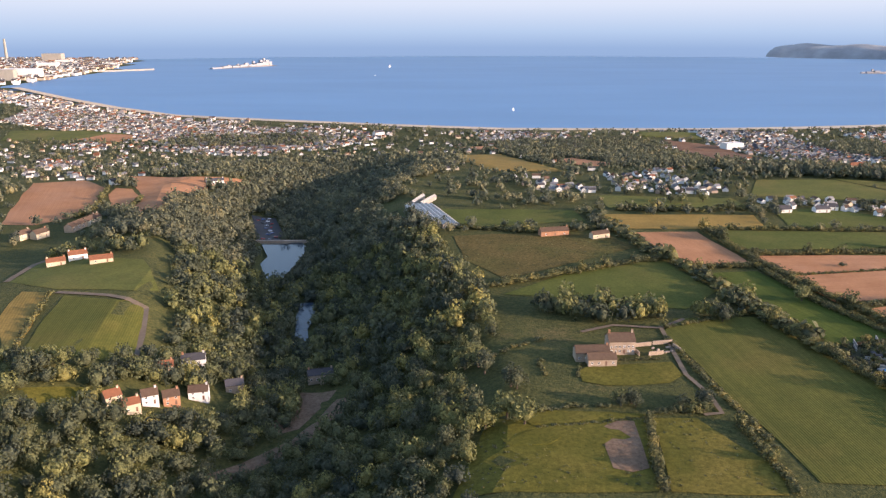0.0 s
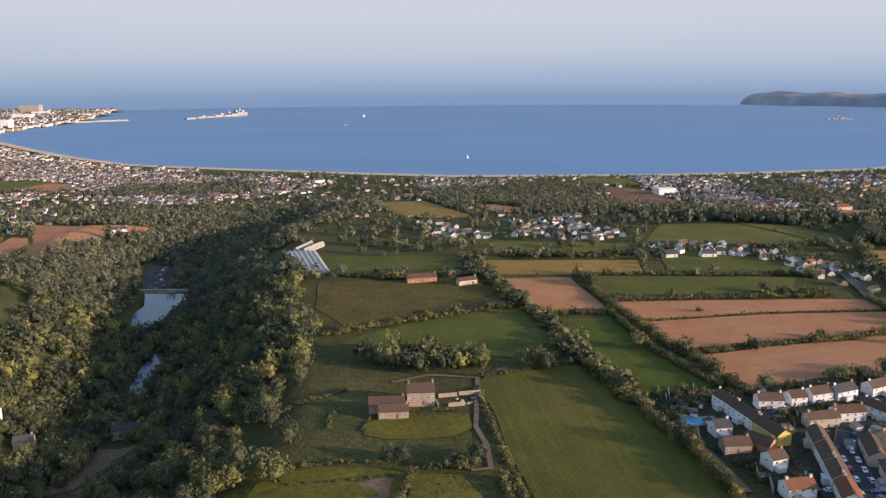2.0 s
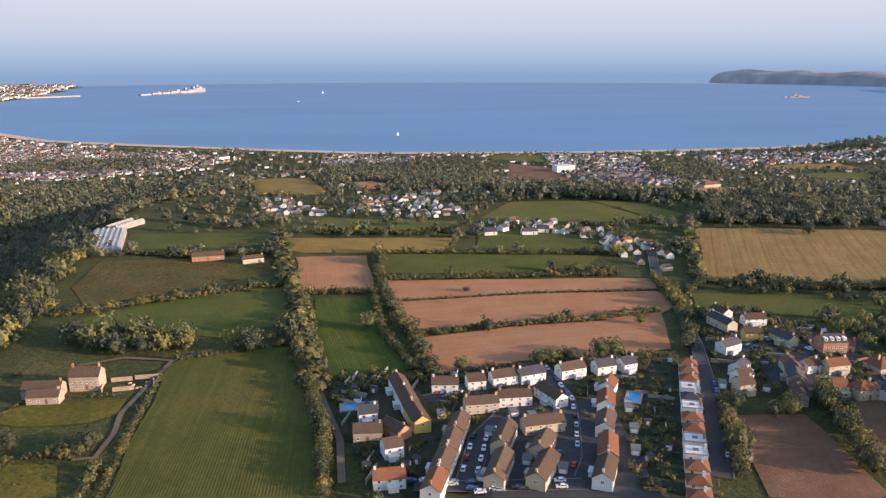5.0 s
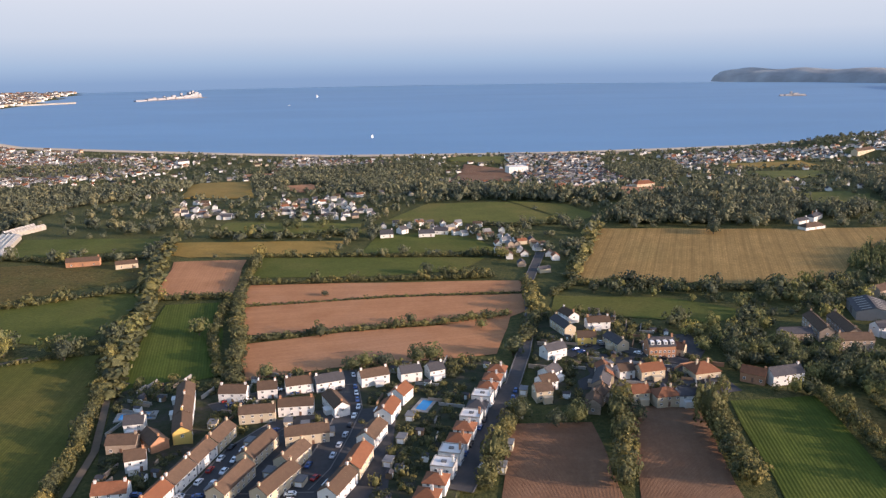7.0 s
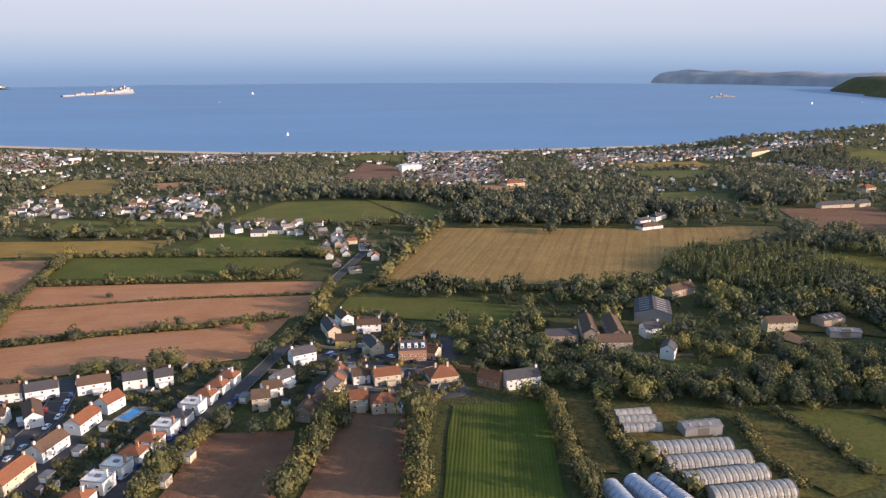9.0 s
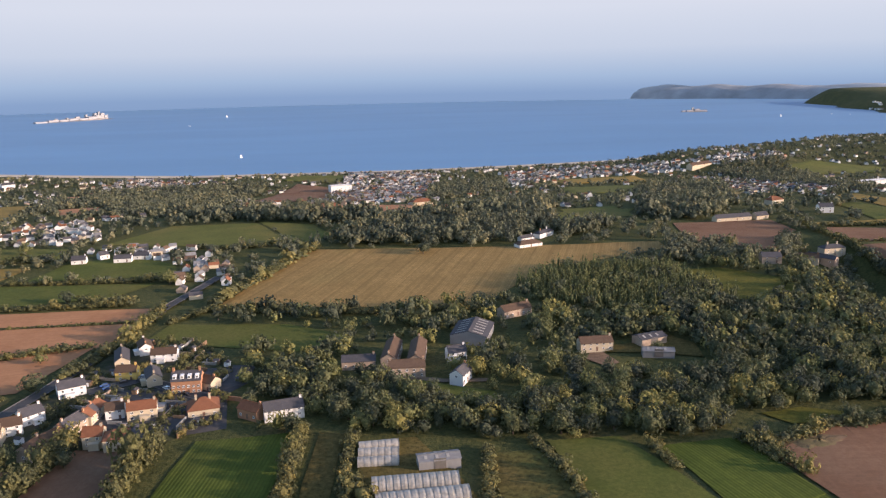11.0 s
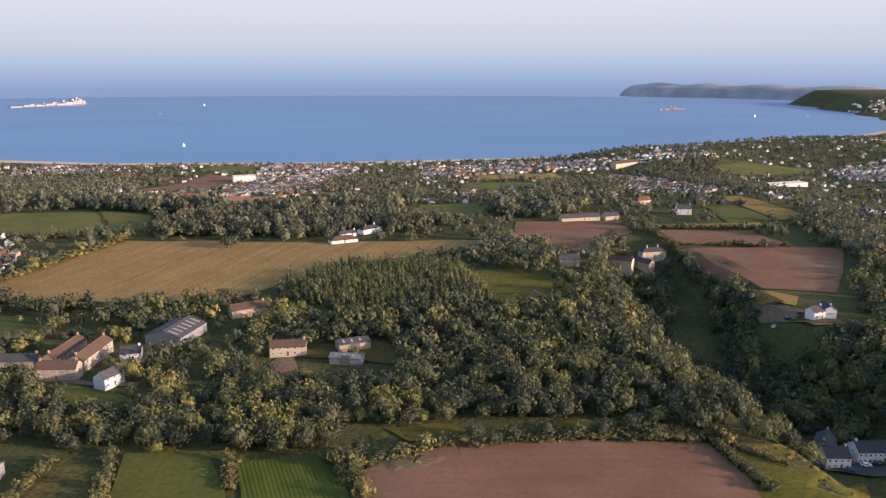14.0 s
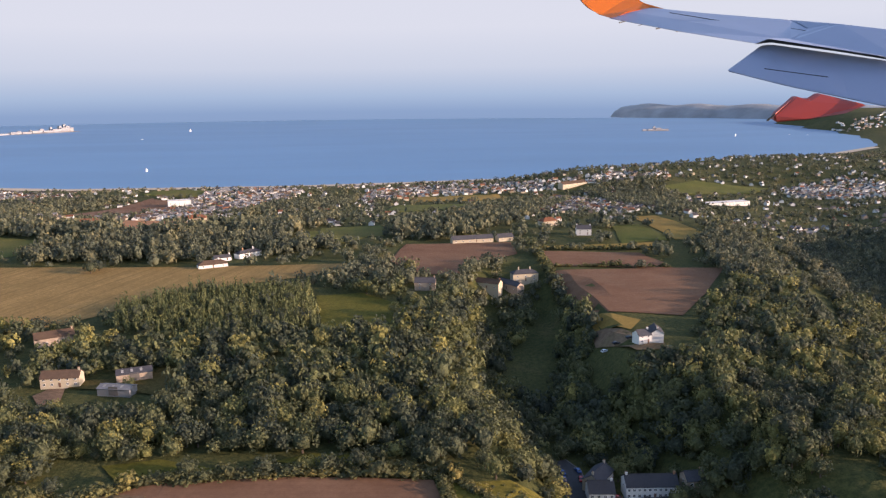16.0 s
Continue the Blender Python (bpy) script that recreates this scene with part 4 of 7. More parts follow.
house(499.6, 526.3, 46, 16.0, 5.3, 2.4, WHITE, ROOF_SLATE, "hip", "manor", "white large old house with rows of sash windows, dark slate roof", "house")
house(486.5, 515.8, 29, 10.0, 4.1, 1.7, WHITE, ROOF_SLATE, "gable", "barn", "white long low farm building beside a yard, dark slate roof", "barn")
house(485.0, 498.4, 23, 16.0, 6.6, 1.7, WHITE, ROOF_BROWN, "hip", "barn", "white long low farm building beside a yard, brown roof", "barn")
house(163.4, 241.6, 11, 5.7, 5.3, 3.6, WHITE, ROOF_SLATE, "gable", "semi", "white house with dark slate roof and chimneys", "house")
house(164.2, 230.6, 3, 8.4, 5.3, 2.9, STONE, ROOF_BROWN, "gable", "barn", "granite long low farm building beside a yard, brown roof", "barn")
house(172.3, 231.8, -48, 8.7, 5.3, 2.9, BRICK, ROOF_BROWN, "gable", "barn", "brick long low farm building beside a yard, brown roof", "barn")
house(171.7, 219.9, 19, 5.5, 5.3, 3.8, WHITE, ROOF_BROWN, "gable", "semi", "white house with brown roof and chimneys", "house")
house(171.5, 204.1, 8, 8.4, 5.3, 3.3, WHITE, ROOF_ORANGE, "gable", "semi", "white house with orange roof and chimneys", "house")
house(943.1, 883.1, 15, 52.0, 12.0, 2.6, WHITE, ROOF_GREY, "flat", "block", "white long institutional building near the coast, pale grey roof", "building")
house(808.9, 1041.4, 35, 44.0, 9.0, 3.4, CREAM, ROOF_BROWN, "gable", "block", "cream large institutional building near the coast, brown roof", "building")
house(345.8, 931.0, 19, 24.0, 12.0, 7.0, WHITE, ROOF_GREY, "flat", "block", "white large institutional building near the coast, pale grey roof", "building")
house(-89.0, 1078.2, 45, 15.9, 6.8, 4.5, WHITE, ROOF_SLATE, "gable", "semi", "white house with dark slate roof and chimneys", "house")
house(353.4, 661.8, 16, 18.2, 7.5, 3.6, CREAM, ROOF_ORANGE, "hip", "block", "cream large institutional building near the coast, orange roof", "building")
house(428.4, 682.4, 19, 17.3, 7.5, 3.6, CREAM, ROOF_ORANGE, "hip", "block", "cream large institutional building near the coast, orange roof", "building")
house(699.4, 622.0, 25, 13.1, 7.5, 3.6, CREAM, ROOF_ORANGE, "hip", "block", "cream large institutional building near the coast, orange roof", "building")
house(715.6, 578.5, -7, 10.0, 6.8, 3.8, WHITE, ROOF_SLATE, "gable", "semi", "white house with dark slate roof and chimneys", "house")
house(637.7, 558.3, 11, 27.3, 6.0, 2.2, CREAM, ROOF_SLATE, "gable", "block", "cream large institutional building near the coast, dark roof", "building")
house(659.4, 562.2, 18, 10.7, 6.0, 2.2, CREAM, ROOF_SLATE, "gable", "block", "cream large institutional building near the coast, pale grey roof", "building")
house(413.5, 232.9, 7, 11.3, 4.8, 2.4, STEEL, ROOF_GREY, "gable", "shed", "large pale metal farm shed", "shed")
house(273.6, 275.5, -14, 5.8, 5.4, 3.2, WHITE, ROOF_ORANGE, "hip", "hip", "white house under a hipped orange roof", "house")
house(271.5, 268.5, -14, 5.8, 5.4, 3.2, WHITE, ROOF_ORANGE, "hip", "hip", "white house under a hipped orange roof", "house")
house(269.4, 261.4, -14, 5.8, 5.4, 3.2, WHITE, ROOF_ORANGE, "hip", "hip", "white house under a hipped orange roof", "house")
house(267.3, 254.4, -14, 6.0, 5.4, 3.4, WHITE, ROOF_GREY, "flat", "flat", "flat-roofed modern house with white parapet", "house")
house(265.3, 247.3, -14, 5.8, 5.4, 3.2, WHITE, ROOF_SLATE, "hip", "hip", "white house under a hipped dark slate roof", "house")
house(263.2, 240.3, -14, 6.0, 5.4, 3.4, WHITE, ROOF_GREY, "flat", "flat", "flat-roofed modern house with white parapet", "house")
house(261.1, 233.3, -14, 5.8, 5.4, 3.2, WHITE, ROOF_ORANGE, "hip", "hip", "white house under a hipped orange roof", "house")
house(259.0, 226.2, -14, 5.8, 5.4, 3.2, WHITE, ROOF_ORANGE, "hip", "hip", "white house under a hipped orange roof", "house")
house(256.9, 219.2, -14, 6.0, 5.4, 3.4, WHITE, ROOF_GREY, "flat", "flat", "flat-roofed modern house with white parapet", "house")
house(254.8, 212.2, -14, 6.0, 5.4, 3.4, WHITE, ROOF_GREY, "flat", "flat", "flat-roofed modern house with white parapet", "house")
house(252.8, 205.1, -14, 5.8, 5.4, 3.2, WHITE, ROOF_ORANGE, "hip", "hip", "white house under a hipped orange roof", "house")
house(250.7, 198.1, -14, 5.8, 5.4, 3.2, WHITE, ROOF_ORANGE, "hip", "hip", "white house under a hipped orange roof", "house")
house(248.6, 191.0, -14, 5.8, 5.4, 3.2, WHITE, ROOF_ORANGE, "hip", "hip", "white house under a hipped orange roof", "house")
house(246.5, 184.0, -14, 6.0, 5.4, 3.4, WHITE, ROOF_GREY, "flat", "flat", "flat-roofed modern house with white parapet", "house")
house(179, 184, -10, 9.0, 5.3, 3.6, CREAM, ROOF_BROWN, "gable", "semi", "cream house with brown roof and chimneys", "house")
house(182, 176, -100, 9.0, 5.3, 3.6, CREAM, ROOF_BROWN, "gable", "semi", "cream house with brown roof and chimneys", "house")

# ---- roads, estate ground and cars ----
m, nodes, links, shader = material("garden_ground", 0.95, 0.15)
p = position(nodes)
# dark soil and planting, with shade between the houses put into the tones
c = ramp(nodes, links, noise_tex(nodes, links, 0.22, 5, p, 0.65), [(0.35, (0.026, 0.034, 0.015)), (0.5, (0.045, 0.05, 0.024)), (0.64, (0.06, 0.052, 0.04)), (0.78, (0.12, 0.105, 0.088))])
links.new(c, shader.inputs["Base Color"])
bump(nodes, links, shader, noise_tex(nodes, links, 1.0, 6, p), 0.6, 0.4)
GARDEN = m
KERB = plain("kerb_stone", (0.15, 0.14, 0.13), 0.9, 0, 0.25, 0.6)
TRACK = plain("earth_track", (0.15, 0.115, 0.08), 0.95, 0, 0.25, 0.4)
ROADS = []


def drape(corners, mat, name, label, category, lift):
    bm = bmesh.new()
    bm.faces.new([bm.verts.new((x, y, 0)) for x, y in corners])
    for axis, no in ((0, (1, 0, 0)), (1, (0, 1, 0))):
        lo, hi = min(v.co[axis] for v in bm.verts), max(v.co[axis] for v in bm.verts)
        at = math.ceil(lo / 6) * 6
        while at < hi:
            bmesh.ops.bisect_plane(bm, geom=bm.verts[:] + bm.edges[:] + bm.faces[:], plane_co=[at * q for q in no], plane_no=no)
            at += 6
    for v in bm.verts:
        v.co.z = z_at(v.co.x, v.co.y) + (0.05 if v.is_boundary else lift)
    bm.normal_update()
    if sum(f.normal.z for f in bm.faces) < 0:
        bmesh.ops.reverse_faces(bm, faces=bm.faces[:])
    return tagged(part(name, bm, mat, None), label, category, kind="structure")


def estate_ground(corners):
    drape(corners, GARDEN, "ground", "gardens and paved plots of a housing estate", "gardens", 0.7)
    ESTATE.append(corners)


def road(kind, width, line):
    """A strip of asphalt or earth along a line, with kerbs where it is paved."""
    pts = []
    for (x0, y0), (x1, y1) in zip(line[:-1], line[1:]):
        n = max(1, int(math.hypot(x1 - x0, y1 - y0) / 5))
        pts += [(x0 + (x1 - x0) * k / n, y0 + (y1 - y0) * k / n) for k in range(n)]
    pts.append(line[-1])
    lift = 0.92 if kind == "asphalt" else 0.86
    side = []
    for i, (x, y) in enumerate(pts):
        ax, ay = pts[max(0, i - 1)]
        bx, by = pts[min(len(pts) - 1, i + 1)]
        d = math.hypot(bx - ax, by - ay) or 1
        side.append((-(by - ay) / d, (bx - ax) / d))
    prof = [(-width / 2, 0.0), (width / 2, 0.0)] if kind != "asphalt" else [(-width / 2 - 0.35, 0.12), (-width / 2, 0.12), (-width / 2, 0.0), (width / 2, 0.0), (width / 2, 0.12), (width / 2 + 0.35, 0.12)]
    v = [(x + sx * o, y + sy * o, z_at(x, y) + (lift if kind == "asphalt" else 0.4) + up) for (x, y), (sx, sy) in zip(pts, side) for o, up in prof]
    k = len(prof)
    f, mi = [], []
    for i in range(len(pts) - 1):
        for j in range(k - 1):
            f.append((i * k + j, i * k + j + 1, (i + 1) * k + j + 1, (i + 1) * k + j))
            mi.append(1 if k > 2 and j != 2 else 0)
    f = [q[::-1] for q in f]
    ob = mesh_object("road", v, f, [ASPHALT if kind == "asphalt" else TRACK, KERB])
    ob.data.polygons.foreach_set("material_index", mi)
    ROADS.append((kind, width, pts, side))
    return tagged(ob, "grey asphalt lane with pale kerbs" if kind == "asphalt" else "bare earth farm track", "road", kind="structure")


ESTATE = []
estate_ground([(185, 236), (176, 275), (199, 282), (253, 292), (275, 293), (275, 269), (265, 228), (259, 205), (256, 196), (176, 199)])
estate_ground([(167, 205), (156, 233), (145, 274), (167, 282), (178, 267), (189, 250), (180, 205), (180, 195), (167, 196)])
estate_ground([(285, 254), (288, 295), (295, 345), (323, 347), (345, 314), (349, 266), (334, 253), (311, 252)])
road("asphalt", 6, [(182, 255), (196, 264), (211, 268), (225, 268)])
road("asphalt", 7, [(221, 283), (226, 253), (224, 235), (221, 217), (217, 207)])
road("asphalt", 6, [(207, 245), (197, 228), (192, 204)])
road("asphalt", 5, [(209, 233), (222, 239)])
road("asphalt", 8, [(277, 269), (270, 241), (262, 216), (258, 204)])
road("asphalt", 4.4, [(311, 451), (298, 395), (293, 343), (285, 298), (278, 268)])
road("track", 2.2, [(159, 206), (156, 230), (144, 269), (147, 278)])
road("track", 1.7, [(88, 293), (88, 295), (87, 281), (86, 267), (85, 250), (88, 236), (88, 222), (82, 221)])
road("track", 1.9, [(55, 289), (69, 296), (88, 293), (100, 303)])
road("asphalt", 5, [(300, 294), (315, 304), (339, 286)])
drape([(326, 318), (352, 316), (352, 298), (344, 284), (338, 286), (338, 297)], ASPHALT, "pavement", "dark asphalt yard behind a brick house", "pavement", 0.8)
road("track", 3, [(-176, 336), (-151, 332), (-131, 323), (-123, 296), (-119, 278)])
road("track", 3, [(-210, 356), (-215, 392), (-212, 401)])
road("track", 3, [(399, 299), (419, 292), (434, 291)])
road("asphalt", 5, [(178, 203), (193, 202), (222, 202)])
road("asphalt", 7, [(640, 287), (643, 279), (642, 264), (656, 257), (671, 258)])
drape([(190, 178), (238, 178), (243, 196), (244, 246), (236, 258), (200, 250), (196, 226)], ASPHALT, "pavement", "dark asphalt parking court between houses", "pavement", 0.82)
drape([(298, 262), (306, 300), (345, 300), (352, 262), (330, 256)], ASPHALT, "pavement", "dark asphalt yards between village houses", "pavement", 0.82)

CAR_PAINT = [plain("car_" + n, c, 0.25, 0.2, 0.04, 2) for n, c in (("white", (0.8, 0.8, 0.8)), ("silver", (0.5, 0.52, 0.55)), ("black", (0.03, 0.03, 0.035)), ("blue", (0.05, 0.1, 0.25)), ("red", (0.4, 0.04, 0.03)))]


def car_kind(paint, colour):
    root = new("car")
    bm = bmesh.new()
    side = [(-2.05, 0.3), (2.05, 0.3), (2.1, 0.75), (1.9, 0.88), (1.15, 0.95), (0.5, 1.42), (-1.1, 1.44), (-1.85, 0.98), (-2.1, 0.85)]
    rings = [[bm.verts.new((x, s * (0.85 if z < 1.0 else 0.68), z)) for x, z in side] for s in (-1, 1)]
    k = len(side)
    for i in range(k):
        bm.faces.new((rings[0][i], rings[0][(i + 1) % k], rings[1][(i + 1) % k], rings[1][i]))
    bm.faces.new(rings[0][::-1])
    bm.faces.new(rings[1])
    bmesh.ops.recalc_face_normals(bm, faces=bm.faces[:])
    part("body", bm, paint, root)
    for nm, q in (("windscreen", ((1.12, 0.97), (0.53, 1.4))), ("rear_window", ((-1.82, 1.0), (-1.13, 1.42)))):
        bm = bmesh.new()
        (x0, z0), (x1, z1) = q
        e = 0.02 if x0 > 0 else -0.02
        v = [bm.verts.new(p) for p in ((x0 + e, -0.62, z0 + 0.02), (x0 + e, 0.62, z0 + 0.02), (x1 + e, 0.58, z1 + 0.02), (x1 + e, -0.58, z1 + 0.02))]
        bm.faces.new(v)
        part(nm, bm, GLASS, root)
    for s in (-1, 1):
        bm = bmesh.new()
        v = [bm.verts.new(p) for p in ((-1.6, s * 0.845, 1.0), (0.95, s * 0.845, 1.0), (0.45, s * 0.71, 1.36), (-1.05, s * 0.71, 1.36))]
        bm.faces.new(v)
        part("side_window", bm, GLASS, root)
        for wx in (-1.3, 1.3):
            bm = bmesh.new()
            bmesh.ops.create_cone(bm, cap_ends=True, segments=14, radius1=0.32, radius2=0.32, depth=0.2, matrix=pose(wx, s * 0.78, 0.32, 90))
            part("wheel", bm, BLACK, root)
    root.scale = (0.74, 0.74, 0.74)
    return tagged(root, colour + " car parked beside the kerb", "car", group="parked cars")


CAR_NAMES = ["white", "silver", "black", "dark blue", "red"]
CARS = [car_kind(p, n) for p, n in zip(CAR_PAINT, CAR_NAMES)]
used = set()
crand = random.Random(11)


def park(x, y, z, turn):
    i = crand.choice([0, 0, 1, 1, 2, 2, 3, 3, 4])
    if i in used:
        copy_thing(CARS[i], pose(x, y, z, 0, 0, turn))
    else:
        CARS[i].matrix_world = pose(x, y, z, 0, 0, turn) @ Matrix.Scale(0.74, 4)
        used.add(i)


for kind, width, pts, side in ROADS:
    if kind != "asphalt" or width < 5 or pts[0][1] > 420:
        continue
    for i in range(1, len(pts) - 1):
        for s in (-1, 1):
            x, y = pts[i][0] + side[i][0] * s * (width / 2 - 1.0), pts[i][1] + side[i][1] * s * (width / 2 - 1.0)
            if crand.random() < 0.6 and y < 330:
                park(x, y, z_at(*pts[i]) + 0.92, math.degrees(math.atan2(-side[i][0], side[i][1])) + crand.uniform(-4, 4) + crand.choice((0, 180)))
for x, y in [(177, 205), (181, 205), (184, 204), (188, 203), (195, 199), (200, 200), (206, 200)]:
    park(x, y, z_at(x, y) + 0.83, crand.uniform(-8, 8) + 4)
for x, y, t in ((676, 350, 20), (681, 349, 10), (685, 348, 95), (690, 347, 80), (672, 352, 30)):
    park(x, y, z_at(x, y) + 0.6, t)
for i, ob in enumerate(CARS):
    if i not in used:
        ob.matrix_world = pose(668 - i * 3, 354, z_at(668 - i * 3, 354) + 0.5, 0, 0, 100)


wrand = random.Random(21)


def garden_wall(x, y, turn, length, mat, label):
    bm = bmesh.new()
    box(bm, -length / 2, length / 2, -0.11, 0.11, -0.5, 0.95)
    box(bm, -length / 2 - 0.05, length / 2 + 0.05, -0.16, 0.16, 0.95, 1.05)
    ob = part("garden_wall", bm, mat, None)
    ob.matrix_world = pose(x, y, z_at(x, y) + 0.7, 0, 0, turn)
    return tagged(ob, label, "wall", group="garden walls")


def garden_shed(x, y, turn, mat):
    root = new("garden_shed")
    root.matrix_world = pose(x, y, z_at(x, y) + 0.75, 0, 0, turn)
    bm = bmesh.new()
    box(bm, -1.1, 1.1, -0.8, 0.8, -0.4, 1.5)
    part("wall", bm, mat, root)
    bm = bmesh.new()
    for s in (-1, 1):
        v = [bm.verts.new(p) for p in ((-1.2, s * 0.95, 1.45), (1.2, s * 0.95, 1.45), (1.2, 0, 1.95), (-1.2, 0, 1.95))]
        w = [bm.verts.new((q.co.x, q.co.y, q.co.z + 0.08)) for q in v]
        bm.faces.new(v)
        bm.faces.new(w)
        for i in range(4):
            bm.faces.new((v[i], v[(i + 1) % 4], w[(i + 1) % 4], w[i]))
    bmesh.ops.recalc_face_normals(bm, faces=bm.faces[:])
    part("roof", bm, ROOF_SLATE, root)
    bm = bmesh.new()
    box(bm, -0.4, 0.4, -0.84, -0.8, -0.1, 1.3)
    part("door", bm, PAINT, root)
    return tagged(root, "small timber garden shed behind a house", "shed", group="garden sheds")


for poly in ESTATE:
    x0, x1, y0, y1 = min(p[0] for p in poly), max(p[0] for p in poly), min(p[1] for p in poly), max(p[1] for p in poly)
    tries = 0
    while tries < 130:
        tries += 1
        x, y = wrand.uniform(x0, x1), wrand.uniform(y0, y1)
        if not inside(poly, [x], [y])[0] or any(math.hypot(x - hx, y - hy) < hr for hx, hy, hr in YARDS):
            continue
        if any(math.hypot(x - px, y - py) < width / 2 + 2.5 for _, width, line, _ in ROADS for px, py in line):
            continue
        if wrand.random() < 0.28:
            garden_shed(x, y, wrand.choice((-14, 76)) + wrand.uniform(-6, 6), wrand.choice((TIMBER, TIMBER, PAINT)))
        else:
            mat = wrand.choice((CONCRETE, CONCRETE, STONE, TIMBER))
            garden_wall(x, y, wrand.choice((-14, 76)) + wrand.uniform(-4, 4), wrand.uniform(3, 9), mat, "low garden wall between house plots" if mat is not TIMBER else "weathered timber garden fence between plots")


def small_box(name, x, y, turn, l, w, h, mat, roof_mat, label, category, lift=0.75):
    """A low flat-roofed outbuilding with a door."""
    root = new(name)
    root.matrix_world = pose(x, y, z_at(x, y) + lift, 0, 0, turn)
    bm = bmesh.new()
    box(bm, -l / 2, l / 2, -w / 2, w / 2, -0.6, h)
    part("wall", bm, mat, root)
    bm = bmesh.new()
    box(bm, -l / 2 - 0.12, l / 2 + 0.12, -w / 2 - 0.12, w / 2 + 0.12, h, h + 0.16)
    part("roof", bm, roof_mat, root)
    bm = bmesh.new()
    box(bm, -l * 0.35, l * 0.35, -w / 2 - 0.05, -w / 2, 0, h * 0.8)
    part("garage_door", bm, PAINT, root)
    return tagged(root, label, category, group="garages")


for x, y, t in ((208.5, 243, 8), (214, 240.5, 8), (222, 236, 10), (186, 243, 0), (200, 231, -14), (209, 214, -14), (218, 209, -14), (196, 206, -14), (245, 245, -14), (243, 231, -14), (240, 218, -14), (281, 262, -14), (278, 246, -14), (273, 226, -14), (270, 214, -14), (329, 277, 5), (313, 283, 10)):
    small_box("garage", x, y, t, 2.5, 3.4, 1.6, CREAM, ROOF_GREY, "small pale flat-roofed garage beside a house", "garage")


# ---- polytunnels, glasshouses, pools ----
m, nodes, links, shader = material("plastic_film", 0.4, 0.3)
shader.inputs["Base Color"].default_value = (0.72, 0.73, 0.72, 1)
p = position(nodes)
links.new(ramp(nodes, links, noise_tex(nodes, links, 0.7, 5, p), [(0.3, (0.22, 0.205, 0.175)), (0.65, (0.37, 0.345, 0.3))]), shader.inputs["Base Color"])
FILM = m
FILM_BLUE = plain("blue_film", (0.27, 0.32, 0.4), 0.3, 0, 0.12, 0.7)
RIB = plain("galvanised_rib", (0.3, 0.3, 0.28), 0.5, 0.6, 0.1, 2)


def tunnel(width, height, kind, a, b):
    """A polytunnel: bulging film between steel hoops."""
    root = new("polytunnel")
    length = math.hypot(b[0] - a[0], b[1] - a[1])
    cx, cy = (a[0] + b[0]) / 2, (a[1] + b[1]) / 2
    root.matrix_world = pose(cx, cy, z_at(cx, cy) + 0.45, 0, 0, math.degrees(math.atan2(b[1] - a[1], b[0] - a[0])))
    n = max(4, int(length / 1.7))
    arc = [(-math.cos(t) * width / 2, math.sin(t) ** 0.8 * height) for t in (i * math.pi / 12 for i in range(13))]
    bm = bmesh.new()
    rows = []
    for i in range(2 * n + 1):
        k = 1.0 if i % 2 == 0 else 1.035
        xx = -length / 2 + i * length / (2 * n)
        rows.append([bm.verts.new((xx, yy * k, max(-0.3, zz * k) if 0 < j < 12 else -0.4)) for j, (yy, zz) in enumerate(arc)])
    for r0, r1 in zip(rows[:-1], rows[1:]):
        for j in range(12):
            bm.faces.new((r0[j], r1[j], r1[j + 1], r0[j + 1]))
    bm.faces.new(rows[0])
    bm.faces.new(rows[-1][::-1])
    bmesh.ops.recalc_face_normals(bm, faces=bm.faces[:])
    part("film_cover", bm, FILM if kind == "white" else FILM_BLUE, root)
    for i in range(n + 1):
        bm = bmesh.new()
        xx = -length / 2 + i * length / n
        rows = [[bm.verts.new((xx + e, yy * k, zz * k)) for e, k in ((-0.05, 1.005), (-0.05, 1.05), (0.05, 1.05), (0.05, 1.005))] for yy, zz in arc]
        for r0, r1 in zip(rows[:-1], rows[1:]):
            for q in range(3):
                bm.faces.new((r0[q], r1[q], r1[q + 1], r0[q + 1]))
        part("hoop", bm, RIB, root)
    return tagged(root, "long white plastic polytunnel with steel hoops" if kind == "white" else "bluish plastic-covered polytunnel on bare ground", "polytunnel", group="polytunnels")


